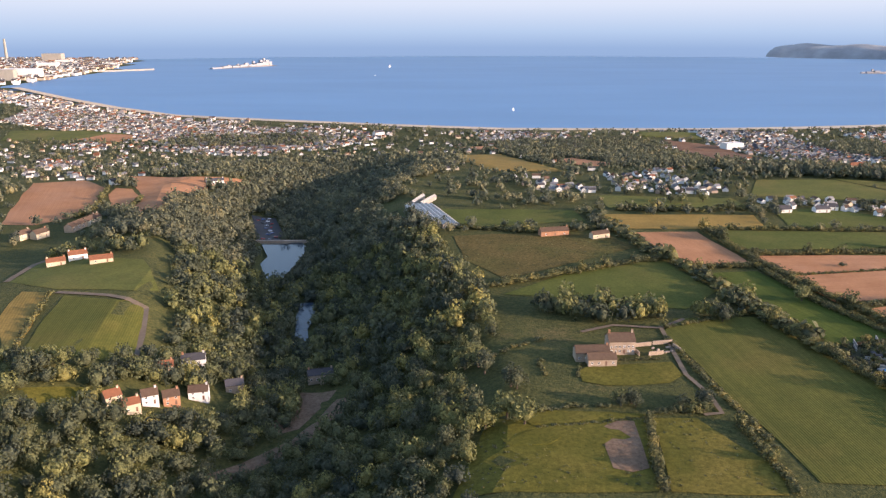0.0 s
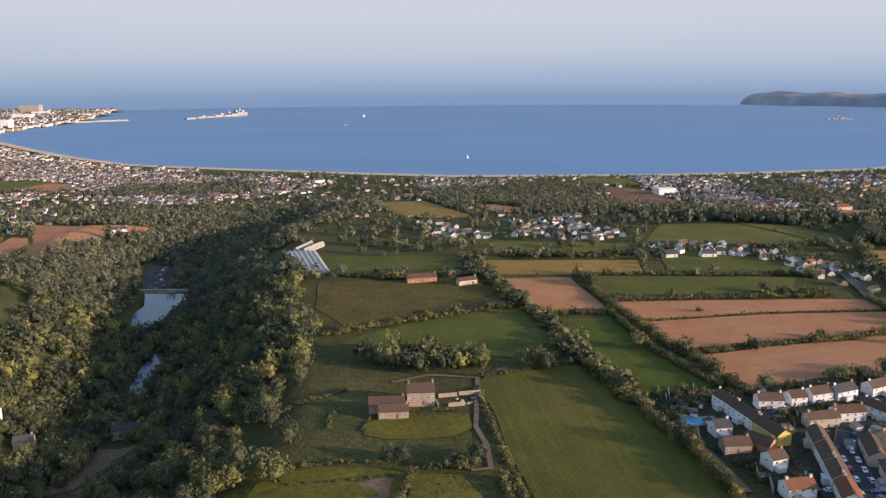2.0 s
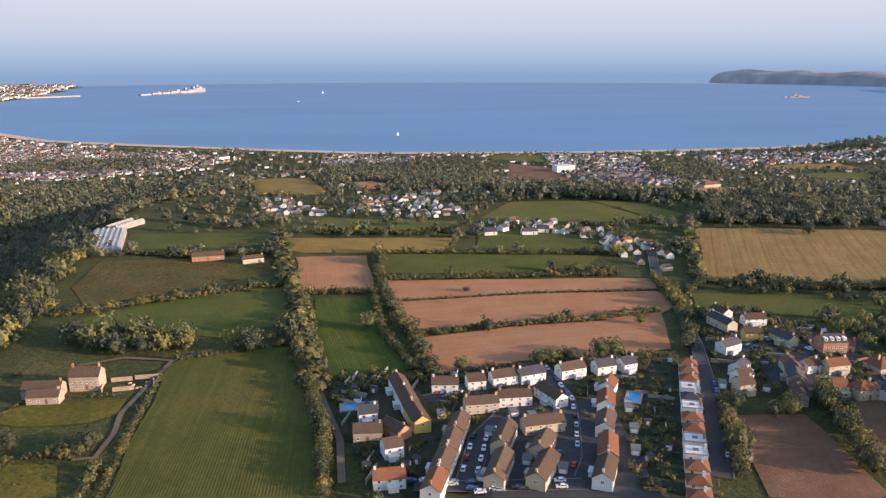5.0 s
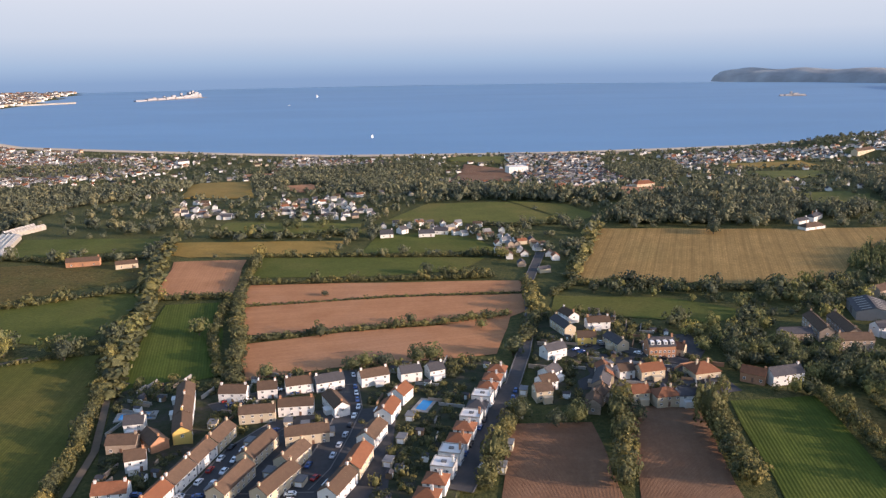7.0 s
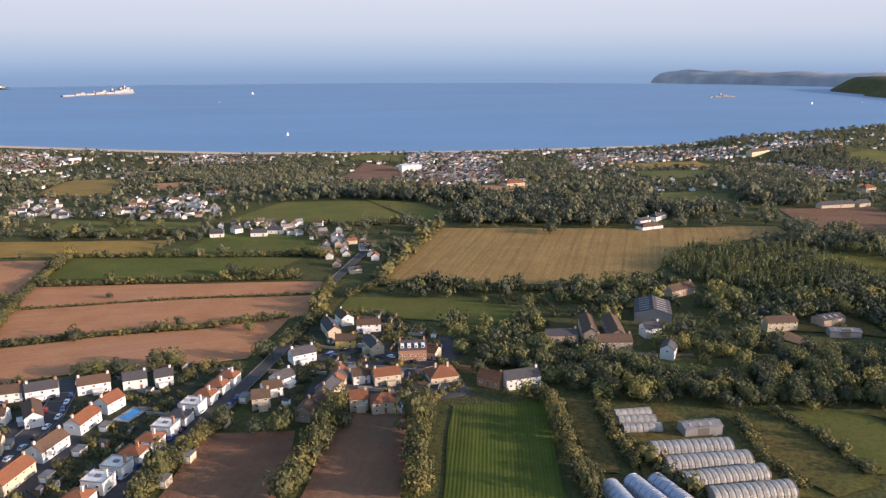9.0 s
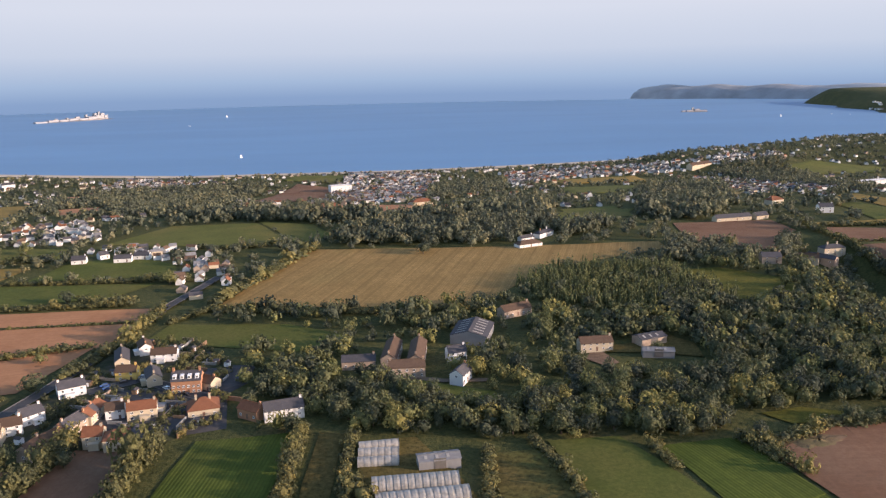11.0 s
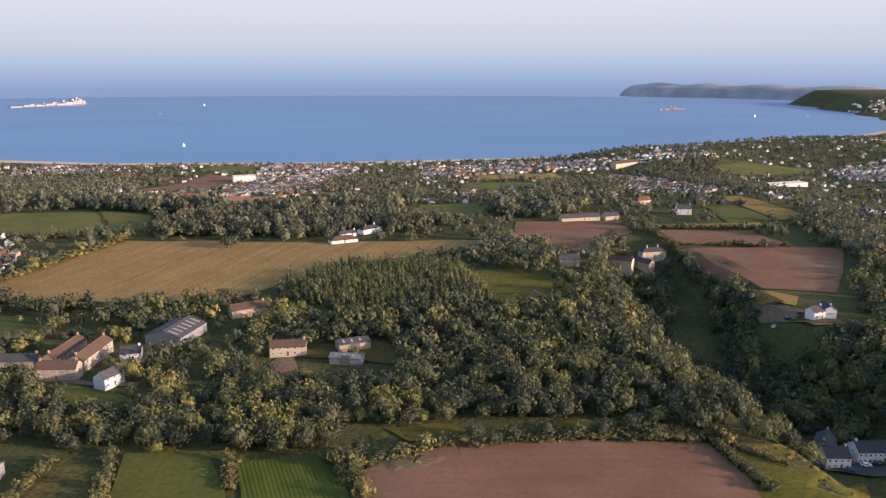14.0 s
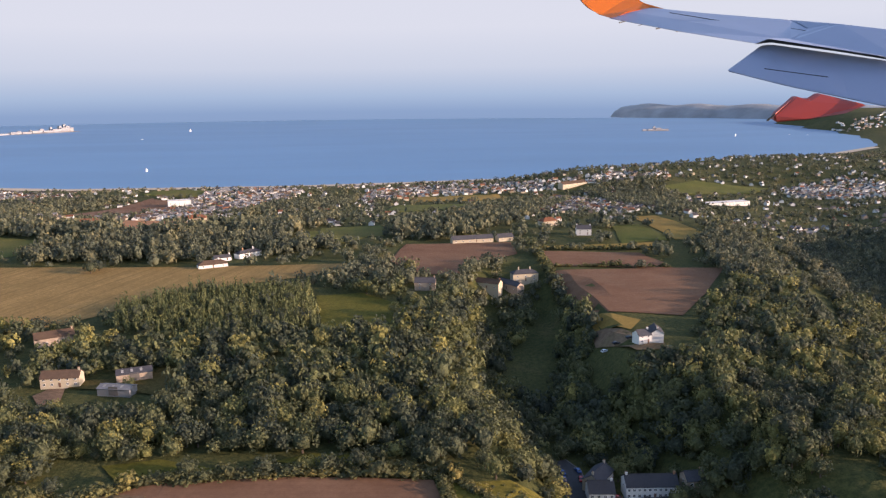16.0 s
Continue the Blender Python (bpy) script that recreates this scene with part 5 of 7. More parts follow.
def glasshouse(a, b):
    """A glasshouse bay: glazed slopes on a low wall with white bars."""
    root = new("glasshouse")
    length = math.hypot(b[0] - a[0], b[1] - a[1])
    cx, cy = (a[0] + b[0]) / 2, (a[1] + b[1]) / 2
    root.matrix_world = pose(cx, cy, z_at(cx, cy) + 0.3, 0, 0, math.degrees(math.atan2(b[1] - a[1], b[0] - a[0])))
    w, e, r = (3.1 if abs(b[0] - a[0]) < 12 else 4.4), 2.2, 3.4
    bm = bmesh.new()
    ring = [(-w / 2, -1.5), (w / 2, -1.5), (w / 2, e), (0, r), (-w / 2, e)]
    ends = [[bm.verts.new((sx, yy, zz)) for yy, zz in ring] for sx in (-length / 2, length / 2)]
    for i in range(5):
        bm.faces.new((ends[0][i], ends[0][(i + 1) % 5], ends[1][(i + 1) % 5], ends[1][i]))
    bm.faces.new(ends[0][::-1])
    bm.faces.new(ends[1])
    bmesh.ops.recalc_face_normals(bm, faces=bm.faces[:])
    part("glazing", bm, FILM, root, "whitewashed glass")
    for i in range(int(length / 2.5) + 1):
        bm = bmesh.new()
        xx = -length / 2 + i * 2.5
        for s in (-1, 1):
            v = [bm.verts.new(p) for p in ((xx - 0.06, s * w / 2, e + 0.06), (xx + 0.06, s * w / 2, e + 0.06), (xx + 0.06, 0, r + 0.06), (xx - 0.06, 0, r + 0.06))]
            bm.faces.new(v if s < 0 else v[::-1])
        part("glazing_bar", bm, PAINT, root)
    return tagged(root, "whitewashed glasshouse bay beside a wood", "glasshouse", group="glasshouses")


tunnel(6, 2.8, "white", (396, 222), (418, 223))
tunnel(6, 2.8, "white", (397, 214), (420, 216))
tunnel(6, 2.8, "white", (399, 206), (421, 209))
tunnel(6, 2.8, "white", (403, 199), (424, 201))
tunnel(3.6, 1.9, "white", (392, 244), (403, 245))
tunnel(3.6, 1.9, "white", (392, 240), (403, 240))
tunnel(3.6, 1.9, "white", (392, 235), (403, 235))
tunnel(5, 2.6, "blue", (380, 205), (382, 196))
tunnel(5, 2.6, "blue", (386, 207), (390, 196))
tunnel(5, 2.6, "blue", (392, 207), (396, 196))
glasshouse((-23, 503), (-9, 456))
glasshouse((-20, 504), (-5, 455))
glasshouse((-17, 504), (-2, 453))
glasshouse((-14, 505), (2, 451))
glasshouse((-11, 505), (5, 451))
glasshouse((-8, 504), (8, 451))
glasshouse((-21, 512), (-14, 536))
glasshouse((-15, 510), (-6, 534))


def pool(x, y, turn, length, width):
    YARDS.append((x, y, length / 2 + 2.5))
    root = new("swimming_pool")
    root.matrix_world = pose(x, y, z_at(x, y) + 0.85, 0, 0, turn)
    bm = bmesh.new()
    box(bm, -length / 2, length / 2, -width / 2, width / 2, -0.6, 0.0)
    part("pool_water", bm, POOL, root)
    for x0, x1, y0, y1 in ((-length / 2 - 1.2, length / 2 + 1.2, -width / 2 - 1, -width / 2), (-length / 2 - 1.2, length / 2 + 1.2, width / 2, width / 2 + 1), (-length / 2 - 1.2, -length / 2, -width / 2, width / 2), (length / 2, length / 2 + 1.2, -width / 2, width / 2)):
        bm = bmesh.new()
        box(bm, x0, x1, y0, y1, -0.6, 0.08)
        part("paving", bm, CONCRETE, root)
    return tagged(root, "blue outdoor swimming pool with pale paving", "pool")


def rock_garden(x, y):
    """A rough heap of boulders among low walls."""
    rg = random.Random(31)
    for i in range(9):
        bm = bmesh.new()
        bmesh.ops.create_icosphere(bm, subdivisions=2, radius=0.5)
        for v in bm.verts:
            v.co *= 0.8 + 0.35 * rg.random()
        ob = part("boulder", bm, STONE, None)
        bx, by = x + rg.uniform(-4, 4), y + rg.uniform(-3, 3)
        ob.matrix_world = pose(bx, by, z_at(bx, by) + 0.2, 0, 0, rg.uniform(0, 360)) @ Matrix.Diagonal((1.6, 1.1, 0.9, 1))
        tagged(ob, "weathered granite boulder in a farm garden", "boulder", group="garden boulders")


rock_garden(82, 271)
for x, y, t, l in ((76, 275, 12, 7), (84, 277, 10, 8), (88, 272, -70, 5), (79, 267, 14, 6), (72, 268, -75, 4)):
    garden_wall(x, y, t, l, STONE, "low ruined granite wall in a farm garden")
for x, y, t, l in ((336, 279.5, 48, 5), (340, 282.5, 20, 5), (345, 283.5, 2, 5.4), (350.4, 282.6, -20, 5.6)):
    garden_wall(x, y, t, l, BRICK, "curved brick garden wall behind a bungalow")


def earth_bank(corners, height):
    """A rough heap of dug earth within the corners."""
    rg = np.random.default_rng(41)
    cx, cy = (sum(c[i] for c in corners) / len(corners) for i in (0, 1))
    ring, v, f = len(corners) * 4, [], []
    for j in range(7):
        r = 1 - j / 6
        for i in range(ring):
            a, b, q = corners[i // 4], corners[(i // 4 + 1) % len(corners)], (i % 4) / 4
            x, y = cx + (a[0] + (b[0] - a[0]) * q - cx) * r, cy + (a[1] + (b[1] - a[1]) * q - cy) * r
            v.append((x + rg.normal(0, 0.25), y + rg.normal(0, 0.25), z_at(x, y) + (0.1 if j == 0 else height * min(1, j / 3) * rg.uniform(0.6, 1.15))))
    for j in range(6):
        f += [(j * ring + i, j * ring + (i + 1) % ring, (j + 1) * ring + (i + 1) % ring, (j + 1) * ring + i) for i in range(ring)]
    return tagged(mesh_object("earth_bank", v, f, SOIL["sand"], smooth=True), "weedy bank of dug brown earth beside a ploughed field", "earth bank")


earth_bank([(506, 239), (517, 242), (530, 242), (535, 238), (525, 232), (512, 229)], 0.8)
pool(160, 251, 8, 10, 4)
pool(249, 254, 70, 7, 3.4)

# reservoir and lower pond, with a stone bank between the water and the boat park
for name, corners, z in (("water", [(-126, 521), (-111, 521), (-99, 526), (-92, 510), (-93, 484), (-94, 465), (-96, 452), (-96, 438), (-112, 438), (-117, 467), (-115, 490)], 9.2), ("water", [(-77, 398), (-69, 400), (-66, 376), (-67, 360), (-63, 340), (-70, 340), (-73, 360), (-76, 378)], 10.4)):
    bm = bmesh.new()
    f = bm.faces.new([bm.verts.new((x, y, z)) for x, y in corners])
    bm.normal_update()
    if f.normal.z < 0:
        bmesh.ops.reverse_faces(bm, faces=[f])
    tagged(part("water", bm, POND, None), "still dark water of a valley reservoir", "reservoir", kind="structure")
bm = bmesh.new()
box(bm, -132, -94, 524.5, 527, 2, 10.6)
tagged(part("dam_wall", bm, STONE, None), "low stone bank wall beside the reservoir", "dam", kind="structure")
drape([(-150, 594), (-134, 606), (-114, 545), (-118, 529), (-131, 530)], ASPHALT, "pavement", "dark waterside car park in the valley", "pavement", 0.4)
for x, y, t in ((-140, 590, 20), (-136, 588, 20), (-132, 584, 60), (-138, 578, 10), (-134, 575, 15), (-130, 572, 80), (-133, 566, 20), (-129, 562, 15), (-126, 556, 30), (-128, 550, 10), (-121, 545, 20), (-124, 538, 85), (-128, 535, 15), (-137, 597, 50), (-142, 583, 70)):
    park(x, y, z_at(x, y) + 0.42, t)
drape([(-57, 284), (-42, 282), (-46, 269), (-52, 252), (-60, 247), (-62, 258), (-57, 269)], SOIL["sand"], "bare_earth", "bare brown earth slope in the shaded valley", "bare ground", 0.5)
drape([(-41, 273), (-34, 272), (-38, 258), (-46, 242), (-60, 226), (-72, 214), (-78, 216), (-66, 229), (-53, 244)], SOIL["sand"], "bare_earth", "bare brown earth track in the shaded valley", "bare ground", 0.55)


# ---- trees ----
rng = np.random.default_rng(7)


def leaf_quads(centres, normals, size, rg):
    """Small four-sided leaf sprays at the centres, roughly facing along the normals."""
    n = len(centres)
    nor = normals + rg.normal(0, 0.4, (n, 3))
    nor /= np.linalg.norm(nor, axis=1)[:, None]
    u = np.cross(nor, rg.normal(0, 1, (n, 3)))
    u /= np.linalg.norm(u, axis=1)[:, None] + 1e-9
    v = np.cross(nor, u)
    s = size * rg.uniform(0.6, 1.3, (n, 1))
    k = rg.uniform(0.6, 1.0, (n, 1))
    quad = np.stack([centres - u * s - v * s * k * 0.4, centres + u * s * 0.3 - v * s * k, centres + u * s + v * s * k * 0.5, centres - u * s * 0.4 + v * s * k], 1)
    return quad.reshape(-1, 3)


def ico(level):
    bm = bmesh.new()
    bmesh.ops.create_icosphere(bm, subdivisions=level, radius=1.0)
    v, f = np.array([q.co[:] for q in bm.verts]), np.array([[q.index for q in p.verts] for p in bm.faces])
    bm.free()
    return v, f


ICO = ico(1)


def crown(seed, clumps, leaves, size, cone=False):
    """Corners and triangles of a crown of about 1 m radius round (0, 0, 0.9), 2 m high: leaf sprays in uneven clumps round a leafy core."""
    rg = np.random.default_rng(seed)
    k = np.arange(clumps) + 0.5
    phi = k * 2.39996 + rg.normal(0, 0.25, clumps)
    if cone:
        s = k / clumps
        out = 0.1 + 0.6 * s ** 0.8 + rg.normal(0, 0.05, clumps)
        lc = np.stack([np.cos(phi) * out, np.sin(phi) * out, 1.1 - 1.8 * s], 1)
        lr = (0.14 + 0.2 * s) * rg.uniform(0.8, 1.2, clumps)
        core, cr = np.array((0, 0, -0.2)), np.array((0.42, 0.42, 0.75))
    else:
        cz = 1 - 1.4 * k / clumps
        side = np.sqrt(1 - cz ** 2)
        a, b = rg.uniform(0, 6.28, 2)
        bulge = 0.66 * (1 + 0.15 * np.sin(2 * phi + a) + 0.13 * np.sin(3 * phi + 4 * cz + b) + rg.normal(0, 0.1, clumps))
        lc = np.stack([np.cos(phi) * side, np.sin(phi) * side, cz * 0.92], 1) * bulge[:, None]
        lr = np.minimum(1.45 / math.sqrt(clumps), 0.5) * rg.uniform(0.7, 1.3, clumps)
        core, cr = np.array((0, 0, -0.02)), np.array((0.62, 0.62, 0.58))
    bv, bf = ICO
    v = bv * cr * (1 + rg.normal(0, 0.12, (len(bv), 1))) + core
    seen = v[bf].mean(1)[:, 2] > -0.45
    keep, back = np.unique(bf[seen], return_inverse=True)
    pick = rg.choice(clumps, leaves, p=lr ** 2 / (lr ** 2).sum())
    d = rg.normal(0, 1, (leaves, 3)) + lc[pick] * 1.3 + (0, 0, 0.25)
    d /= np.linalg.norm(d, axis=1)[:, None]
    c = lc[pick] + d * lr[pick][:, None] * rg.uniform(0.75, 1.15, (leaves, 1)) + (0, 0, 0.9)
    n = len(keep)
    q = np.arange(leaves)[:, None] * 4 + n
    return np.concatenate([v[keep] + (0, 0, 0.9), leaf_quads(c, d, size, rg)]), np.concatenate([back.reshape(-1, 3), q + np.array([[0, 1, 2]]), q + np.array([[0, 2, 3]])])


def set_tone(ob, tones):
    """A number for each tree of the mesh, from which its leaves take their colour."""
    ob.data.attributes.new("tone", "FLOAT", "POINT").data.foreach_set("value", np.asarray(tones, np.float32))


CROWNS = {
    "near": [crown(s, 16, 190, 0.11) for s in range(10)],
    "mid": [crown(20 + s, 10, 72, 0.18) for s in range(10)],
    "far": [crown(40 + s, 7, 22, 0.31) for s in range(8)],
    "cone": [crown(60 + s, 12, 56, 0.15, True) for s in range(8)],
}


# outline fitted to what the camera path sees; crowns outside are left out
SEEN_GROUND = [(-150, 165), (350, 190), (640, 215), (765, 228), (1290, 1049), (1640, 1620), (-900, 1620), (-455, 760), (-305, 492)]


def plant(name, kind, spots, mat, label, category):
    """One mesh of many crowns; spots: x, y, radius, height."""
    spots = [q for q in spots if inside(SEEN_GROUND, [q[0]], [q[1]])[0]]
    if len(spots) == 0:
        return None
    rg = np.random.default_rng(len(spots))
    vs, fs, tones, n = [], [], [], 0
    ground_z = land(np.array([s[0] for s in spots]), np.array([s[1] for s in spots]))
    for (x, y, r, h), z in zip(spots, ground_z):
        c, f = CROWNS[kind][rg.integers(len(CROWNS[kind]))]
        a = rg.uniform(0, 6.28)
        ca, sa = math.cos(a) * r, math.sin(a) * r
        vs.append(np.stack([c[:, 0] * ca - c[:, 1] * sa + x, c[:, 0] * sa + c[:, 1] * ca + y, (c[:, 2] - 0.12) * h * 0.53 + z], 1))
        fs.append(f + n)
        tones.append(np.full(len(c), rg.random()))
        n += len(c)
    ob = big_mesh(name, np.concatenate(vs), np.concatenate(fs), mat)
    set_tone(ob, np.concatenate(tones))
    ob.data.polygons.foreach_set("use_smooth", np.ones(len(ob.data.polygons), bool))
    return tagged(ob, label, category, kind="stuff")


WOOD, CONIFER, BELT, TOWN, VILLAGE = [], [], [], [], []
WOOD.append([(-170, 150), (15, 150), (6, 192), (12, 225), (3, 260), (22, 290), (18, 350), (0, 385), (0, 430), (-10, 470), (-30, 560), (-36, 600), (-2, 653), (30, 780), (-50, 900), (-200, 900), (-175, 740), (-168, 700), (-180, 640), (-195, 560), (-178, 490), (-150, 420), (-128, 345), (-112, 300), (-118, 268), (-120, 240), (-140, 222), (-170, 225)])
WOOD.append([(482, 341), (523, 360), (558, 366), (590, 366), (605, 400), (629, 444), (637, 416), (628, 356), (635, 316), (636, 288), (606, 259), (581, 264), (527, 268), (491, 281), (472, 308)])
WOOD.append([(669, 415), (670, 366), (695, 334), (716, 374), (757, 437), (779, 541), (841, 625), (809, 475), (763, 347), (723, 264), (698, 236), (679, 264), (664, 298), (651, 314), (661, 372)])
WOOD.append([(348, 298), (361, 312), (405, 288), (436, 269), (460, 284), (496, 282), (500, 246), (444, 244), (396, 255)])
CONIFER.append([(474, 376), (461, 416), (491, 444), (547, 437), (559, 371), (523, 356)])
BELT.append([(363, 528), (402, 576), (449, 586), (480, 553), (472, 520), (390, 518)])
BELT.append([(236, 636), (246, 723), (326, 679), (378, 633), (405, 607), (352, 594)])
BELT.append([(365, 525), (397, 591), (433, 640), (501, 605), (553, 546), (515, 519), (457, 511)])
WOOD.append([(36, 315), (58, 327), (92, 316), (94, 300), (60, 297)])
WOOD.append([(106, 304), (118, 323), (136, 322), (136, 308)])
WOOD.append([(551, 454), (569, 493), (601, 475), (609, 448), (589, 432), (562, 430)])
WOOD.append([(612, 447), (645, 507), (653, 490), (643, 461), (616, 416)])
BELT.append([(71, 750), (36, 979), (173, 1022), (259, 1013), (251, 671), (188, 661)])
BELT.append([(450, 953), (551, 1003), (524, 855), (433, 735)])
BELT.append([(476, 698), (542, 745), (536, 648), (505, 577), (462, 617)])
BELT.append([(665, 826), (780, 914), (694, 675), (623, 558), (579, 584)])
BELT.append([(323, 619), (369, 637), (393, 620), (372, 595)])
BELT.append([(-267, 620), (-249, 750), (-146, 895), (-88, 836), (-136, 697), (-176, 618)])
BELT.append([(-382, 1004), (-359, 1092), (-229, 1113), (-140, 1046), (-190, 993)])
BELT.append([(800, 1043), (935, 1075), (924, 978), (834, 676), (816, 751), (815, 956)])
TOWN.append([(-720, 1275), (-804, 1551), (-515, 1341), (-292, 1213), (-66, 1079), (-158, 969), (-272, 975), (-523, 1140)])
TOWN.append([(-399, 989), (-347, 1054), (-207, 1002), (-184, 920), (-259, 927)])
TOWN.append([(331, 886), (352, 1152), (468, 1064), (438, 761), (376, 693)])
TOWN.append([(547, 937), (545, 1068), (669, 1117), (812, 1079), (965, 1122), (934, 1071), (788, 1027), (628, 996)])
VILLAGE.append([(129, 555), (124, 629), (170, 638), (214, 568), (205, 552), (169, 545)])
VILLAGE.append([(249, 526), (278, 531), (312, 477), (321, 424), (303, 407), (283, 462)])
VILLAGE.append([(69, 566), (50, 634), (89, 618), (115, 552)])
VILLAGE.append([(213, 521), (229, 541), (259, 532), (257, 513)])
TOWN.append([(1081, 1044), (1193, 1084), (1223, 1044), (1145, 920), (1051, 953)])
VILLAGE.append([(929, 732), (1005, 755), (947, 631), (851, 542)])
VILLAGE.append([(694, 727), (770, 962), (892, 890), (824, 727), (754, 707)])
VILLAGE.append([(60, 943), (39, 1147), (198, 1036), (152, 893)])
VILLAGE.append([(-507, 1005), (-480, 1043), (-412, 1005), (-437, 961)])
VILLAGE.append([(-399, 753), (-441, 858), (-382, 824), (-354, 739)])
WOOD.append([(700, 205), (760, 205), (900, 420), (1010, 620), (990, 740), (900, 650), (850, 575), (830, 480), (770, 345), (730, 280)])
WOOD.append([(930, 330), (1010, 300), (1100, 560), (1060, 620), (1000, 480)])
WOOD.append([(-146, 234), (-158, 257), (-115, 274), (-101, 311), (-85, 313), (-70, 281), (-51, 287), (-54, 252), (-95, 244), (-116, 231), (-120, 243)])
WOOD.append([(598, 264), (640, 302), (700, 302), (765, 285), (745, 225), (692, 256), (632, 262)])
WOOD.append([(1000, 420), (1120, 420), (1150, 640), (1010, 640)])
WOOD.append([(675, 448), (675, 393), (670, 367), (678, 331), (701, 334), (683, 291), (651, 295), (646, 305), (652, 345), (663, 392)])
WOOD.append([(455, 272), (522, 272), (558, 270), (588, 266), (609, 255), (603, 248), (590, 254), (559, 262), (511, 260), (496, 247), (484, 243), (469, 245)])
WOOD.append([(675, 266), (684, 260), (693, 253), (707, 251), (698, 231), (672, 246)])
WOOD.append([(609, 251), (631, 298), (641, 287), (641, 262), (628, 232), (619, 236), (611, 244)])

WOOD.append([(-229, 519), (-193, 579), (-163, 583), (-150, 492), (-156, 439), (-192, 437)])
WOOD.append([(-218, 400), (-168, 397), (-160, 412), (-218, 416)])
WOOD.append([(626, 300), (650, 296), (668, 330), (676, 380), (680, 440), (672, 462), (646, 452), (634, 400), (628, 340)])

CLEAR = [
    [(-128, 530), (-96, 530), (-90, 510), (-92, 440), (-112, 438), (-119, 467)],
    [(-79, 400), (-68, 402), (-62, 340), (-72, 340)],
    [(-56, 284), (-34, 282), (-38, 258), (-46, 242), (-70, 214), (-76, 217), (-56, 246)],
    [(-151, 596), (-133, 608), (-113, 545), (-116, 527), (-133, 528)],
    
    [(668, 458), (673, 446), (669, 421), (660, 387), (645, 334), (639, 346), (636, 366), (657, 434)],
    [(-118, 236), (-96, 240), (-78, 260), (-80, 272), (-108, 262), (-119, 248)],
    [(636, 232), (684, 228), (686, 250), (640, 258)],
    [(664, 324), (708, 324), (706, 362), (662, 362)],
    [(-37, 482), (20, 482), (20, 540), (-45, 540)],
    [(466, 312), (470, 294), (486, 296), (500, 284), (516, 288), (518, 316), (508, 330), (480, 323)],
]


def scatter(poly, spacing, seed, keep=1.0, clear=True):
    """Jittered points within a polygon, off fields and clearings."""
    rg = np.random.default_rng(seed)
    x0, x1 = min(p[0] for p in poly), max(p[0] for p in poly)
    y0, y1 = min(p[1] for p in poly), max(p[1] for p in poly)
    gx, gy = np.meshgrid(np.arange(x0, x1, spacing), np.arange(y0, y1, spacing))
    x, y = (g.ravel() + rg.uniform(-0.45, 0.45, g.size) * spacing for g in (gx, gy))
    ok = inside(poly, x, y) & (rg.random(x.size) < keep)
    for f in (FIELDS + CLEAR if clear else []):
        ok &= ~inside(f, x, y)
    for hx, hy, hr in YARDS:
        ok &= np.hypot(x - hx, y - hy) > hr
    for _, width, line, _ in ROADS:
        for px, py in line:
            ok &= np.hypot(x - px, y - py) > width / 2 + 1.8
    return np.stack([x[ok], y[ok]], 1)


def sized(pts, seed, r0, r1, tall=1.15):
    rg = np.random.default_rng(seed)
    return [(x, y, r, r * 2 * tall * q) for (x, y), r, q in zip(pts, rg.uniform(r0, r1, len(pts)), rg.uniform(0.8, 1.3, len(pts)))]


NEAR_TREES = []
for i, poly in enumerate(WOOD):
    s = sized(scatter(poly, 5.9 if i != 3 else 4.9, i), i, *((1.9, 4.3) if i != 3 else (1.7, 3.8)), 1.02)
    NEAR_TREES += [q for q in s if q[1] < 275 and (q[0] > -25 or q[0] < -130)]
    plant("woodland", "near", [q for q in s if q[1] < 300 and not (q[1] < 275 and (q[0] > -25 or q[0] < -130))], LEAF, "dense green broadleaf trees on a valley side", "woodland")
    plant("woodland", "mid", [q for q in s if 300 <= q[1] < 440], LEAF, "dense green broadleaf trees along a shaded valley", "woodland")
    plant("woodland", "mid", [q for q in s if 440 <= q[1] < 650], LEAF_HAZED, "broadleaf trees along a shaded valley, haze in their leaf colour", "woodland")
    plant("woodland", "far", [q for q in s if q[1] >= 650], LEAF_HAZED, "distant broadleaf trees along a shaded valley", "woodland")
for i, poly in enumerate(CONIFER):
    plant("conifer_plantation", "cone", [(x, y, r, h) for x, y, r, h in sized(scatter(poly, 3.1, 50 + i), i, 1.2, 1.9, 2.0)], NEEDLE, "dense plantation of young green conifers", "plantation")
for i, poly in enumerate(BELT):
    s = [(x, y, r * (0.72 if y > 640 else 1), h * (0.66 if y > 640 else 1)) for x, y, r, h in sized(scatter(poly, 6.6, 80 + i), i, 2.5, 4.5, 1.25)]
    plant("tree_belt", "mid", [q for q in s if q[1] < 580], LEAF_HAZED, "belt of mature green parkland trees", "woodland")
    plant("tree_belt", "far", [q for q in s if q[1] >= 580], LEAF_HAZED, "distant belt of trees with haze in their green", "woodland")
rest = [(-285, 440), (960, 440), (1120, 731), (1310, 1049), (1620, 1600), (1000, 1270), (400, 1130), (0, 1140), (-700, 1430), (-880, 1560), (-470, 760), (-325, 500)]
pts = scatter(rest, 8.8, 300, 0.46)
for z in TOWN:
    pts = pts[~inside(z, pts[:, 0], pts[:, 1]) | (rng.random(len(pts)) < 0.5)]
for z in VILLAGE:
    pts = pts[~inside(z, pts[:, 0], pts[:, 1]) | (rng.random(len(pts)) < 0.4)]
pts = pts[pts[:, 1] < np.interp(pts[:, 0], [q[0] for q in SHORE], [q[1] for q in SHORE]) - 48]
